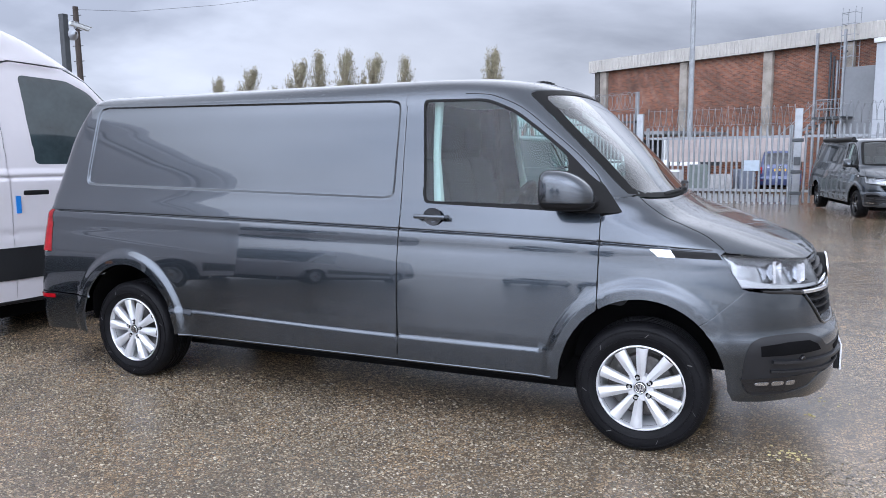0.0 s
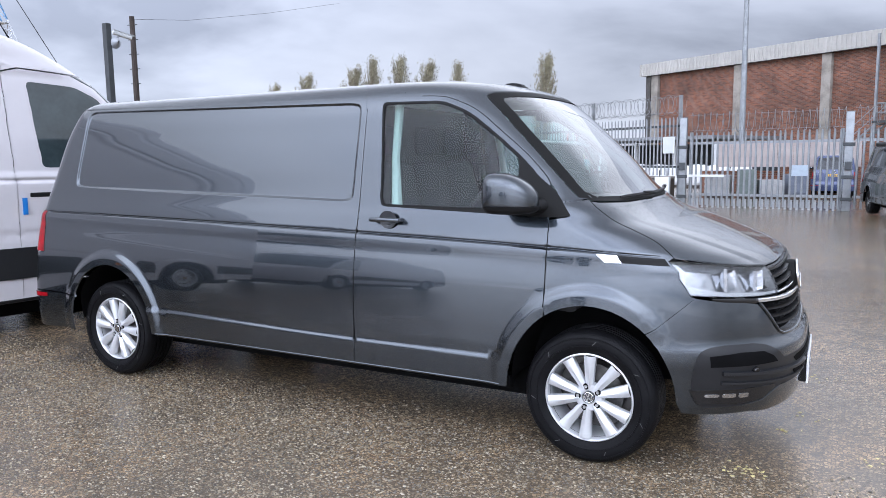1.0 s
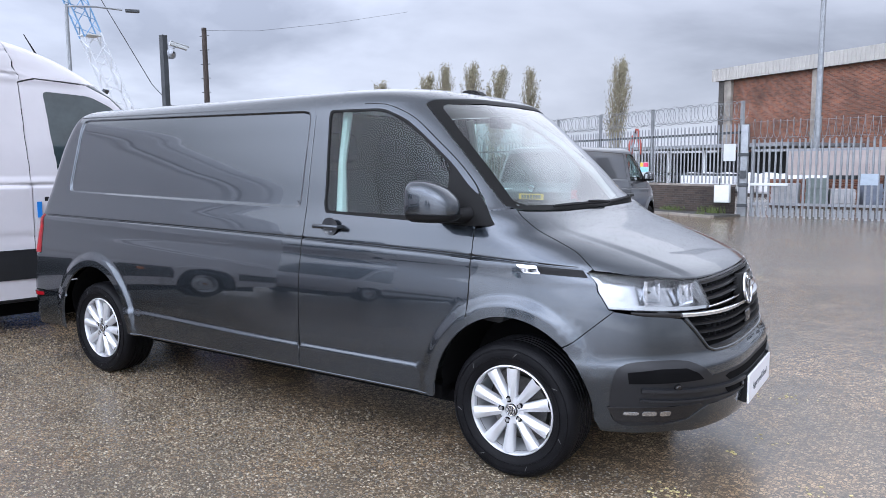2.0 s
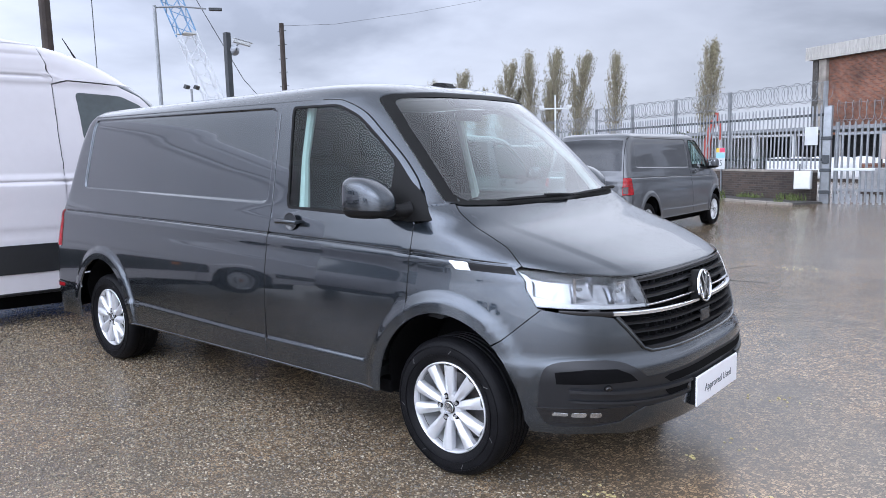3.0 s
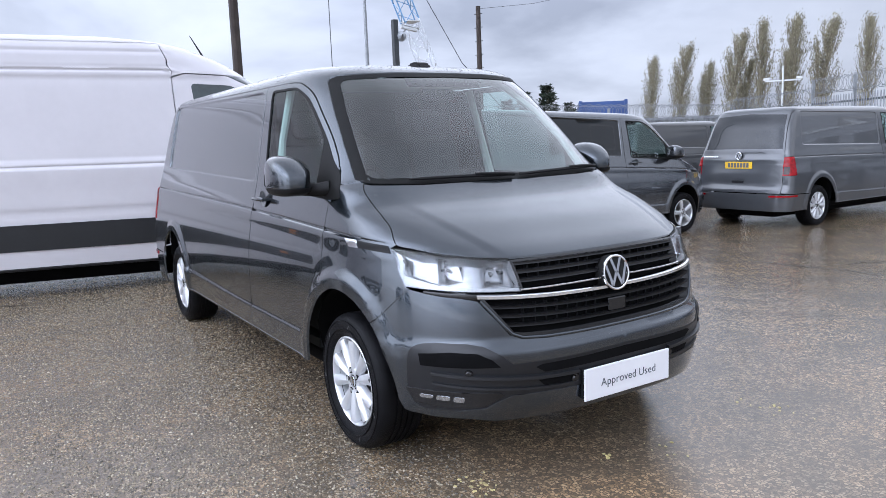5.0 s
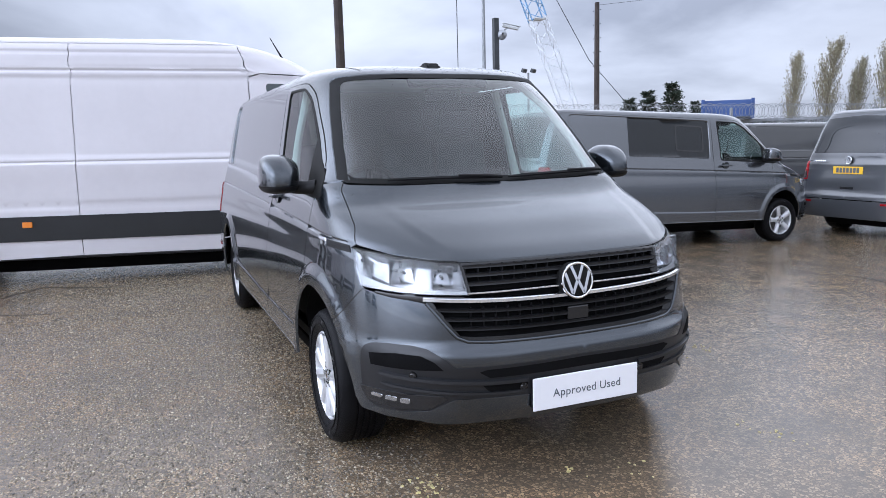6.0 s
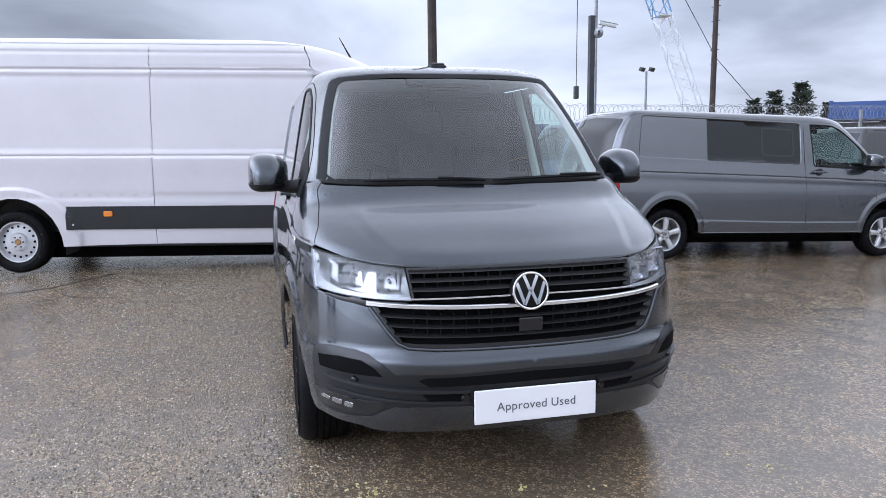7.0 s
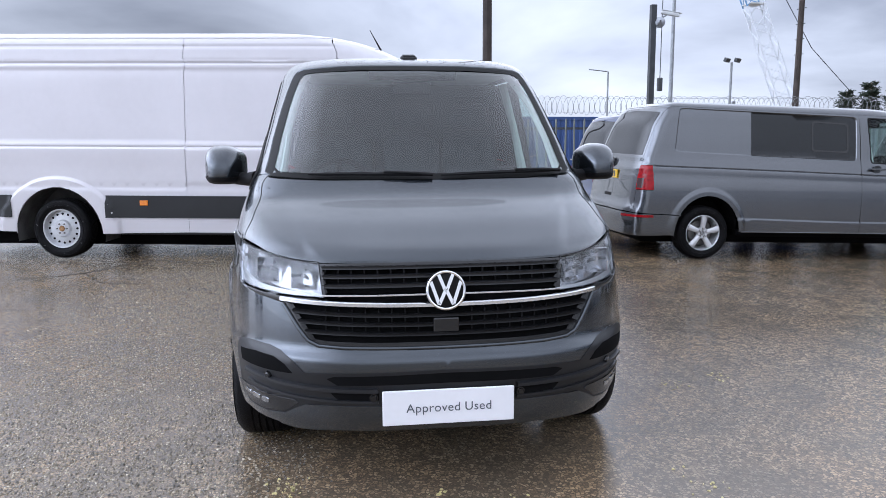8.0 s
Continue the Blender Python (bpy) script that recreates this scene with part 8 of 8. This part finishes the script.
RED = mat("faded_red_paint", (0.32, 0.055, 0.035), 0.5, vary=0.2, scale=3)
part("boom", tube(bmesh.new(), [(-0.35, 0, 0.6), (-0.30, 0, 1.9), (-0.05, 0, 2.9), (0.12, 0, 3.3)], [0.20, 0.17, 0.12, 0.08], 6), RED, dig, "", True)
part("dipper", tube(bmesh.new(), [(0.12, 0, 3.3), (0.28, 0, 2.6), (0.30, 0, 2.1)], [0.08, 0.08, 0.06], 6), RED, dig)
part("ram", tube(bmesh.new(), [(-0.2, -0.15, 1.8), (0.1, -0.15, 3.1)], 0.035, 6), GALV, dig)
part("base", boxed(-1.0, 1.0, -0.8, 0.8, 0.0, 0.65, 0.05), GALV_DARK, dig)
sg = thing("notice_sign", "small pink, blue and white numbered sign on a grey post", "sign", "", "", pose(-7.30, 22.9, GZ, 0, 0, -30))
part("board", boxed(-0.22, 0.22, -0.02, 0.0, 0.98, 1.74, 0.004), CLAD, sg)
part("heading", boxed(-0.05, 0.215, -0.025, -0.021, 1.58, 1.73), mat("pink_print", (0.70, 0.08, 0.16), 0.5, vary=0.05), sg, "pink heading panel")
part("corner_panel", boxed(-0.215, -0.07, -0.025, -0.021, 1.58, 1.73), mat("yellow_print", (0.75, 0.50, 0.06), 0.5, vary=0.05), sg, "yellow corner panel")
part("band", boxed(-0.215, 0.215, -0.025, -0.021, 1.38, 1.56), mat("pale_blue_print", (0.30, 0.58, 0.75), 0.5, vary=0.05), sg, "pale blue band")
cu = bpy.data.curves.new("sign_digit", "FONT")
cu.body, cu.size, cu.align_x, cu.align_y, cu.extrude = "5", 0.30, "CENTER", "CENTER", 0.001
tx = new("sign_digit_curve", cu)
me = bpy.data.meshes.new_from_object(tx)
bpy.data.objects.remove(tx)
link_mesh("digit", me, INK, sg, "dark number 5").matrix_local = pose(0.02, -0.023, 1.19, 90, 0, 0)
part("post", boxed(-0.02, 0.02, 0.002, 0.04, 0, 1.7), GALV, sg)

# ---- other parked vehicles ----
grey_van("blue van seen through the bars of the gate", pose(0.95, 31.4, GZ, 0, 0, 91) @ Matrix.Scale(0.84, 4), PAINT_BLUE, plate="rear", group="parked vans")
camper = grey_van("dark grey camper van with black wheels and rolled awning by gate", pose(3.42, 16.0, -0.20, 0, 0, -79), PAINT, crew=True, plate="rear", style="black", group="parked vans")
grey_van("black van parked far behind the crew van", pose(-10.0, 14.9, -0.19, 0, 0, 92), PAINT_BLACK, plate="rear", style="five", group="parked vans")
grey_van("blue-black van parked beyond the crew van", pose(-8.55, 7.9, -0.165, 0, 1.0, 90), PAINT_BLUE, crew=True, plate="rear", style="five", group="parked vans")
grey_van("dark grey van at the far end of the row", pose(-12.0, 9.2, -0.18, 0, 0.6, 92), PAINT_FLAT, plate="rear", style="five", group="parked vans")
part("awning", tube(bmesh.new(), [(-3.5, -0.735, 1.90), (-0.95, -0.735, 1.90)], 0.058, 12), PLASTIC, camper, "rolled black awning on the roof edge", True, 50)
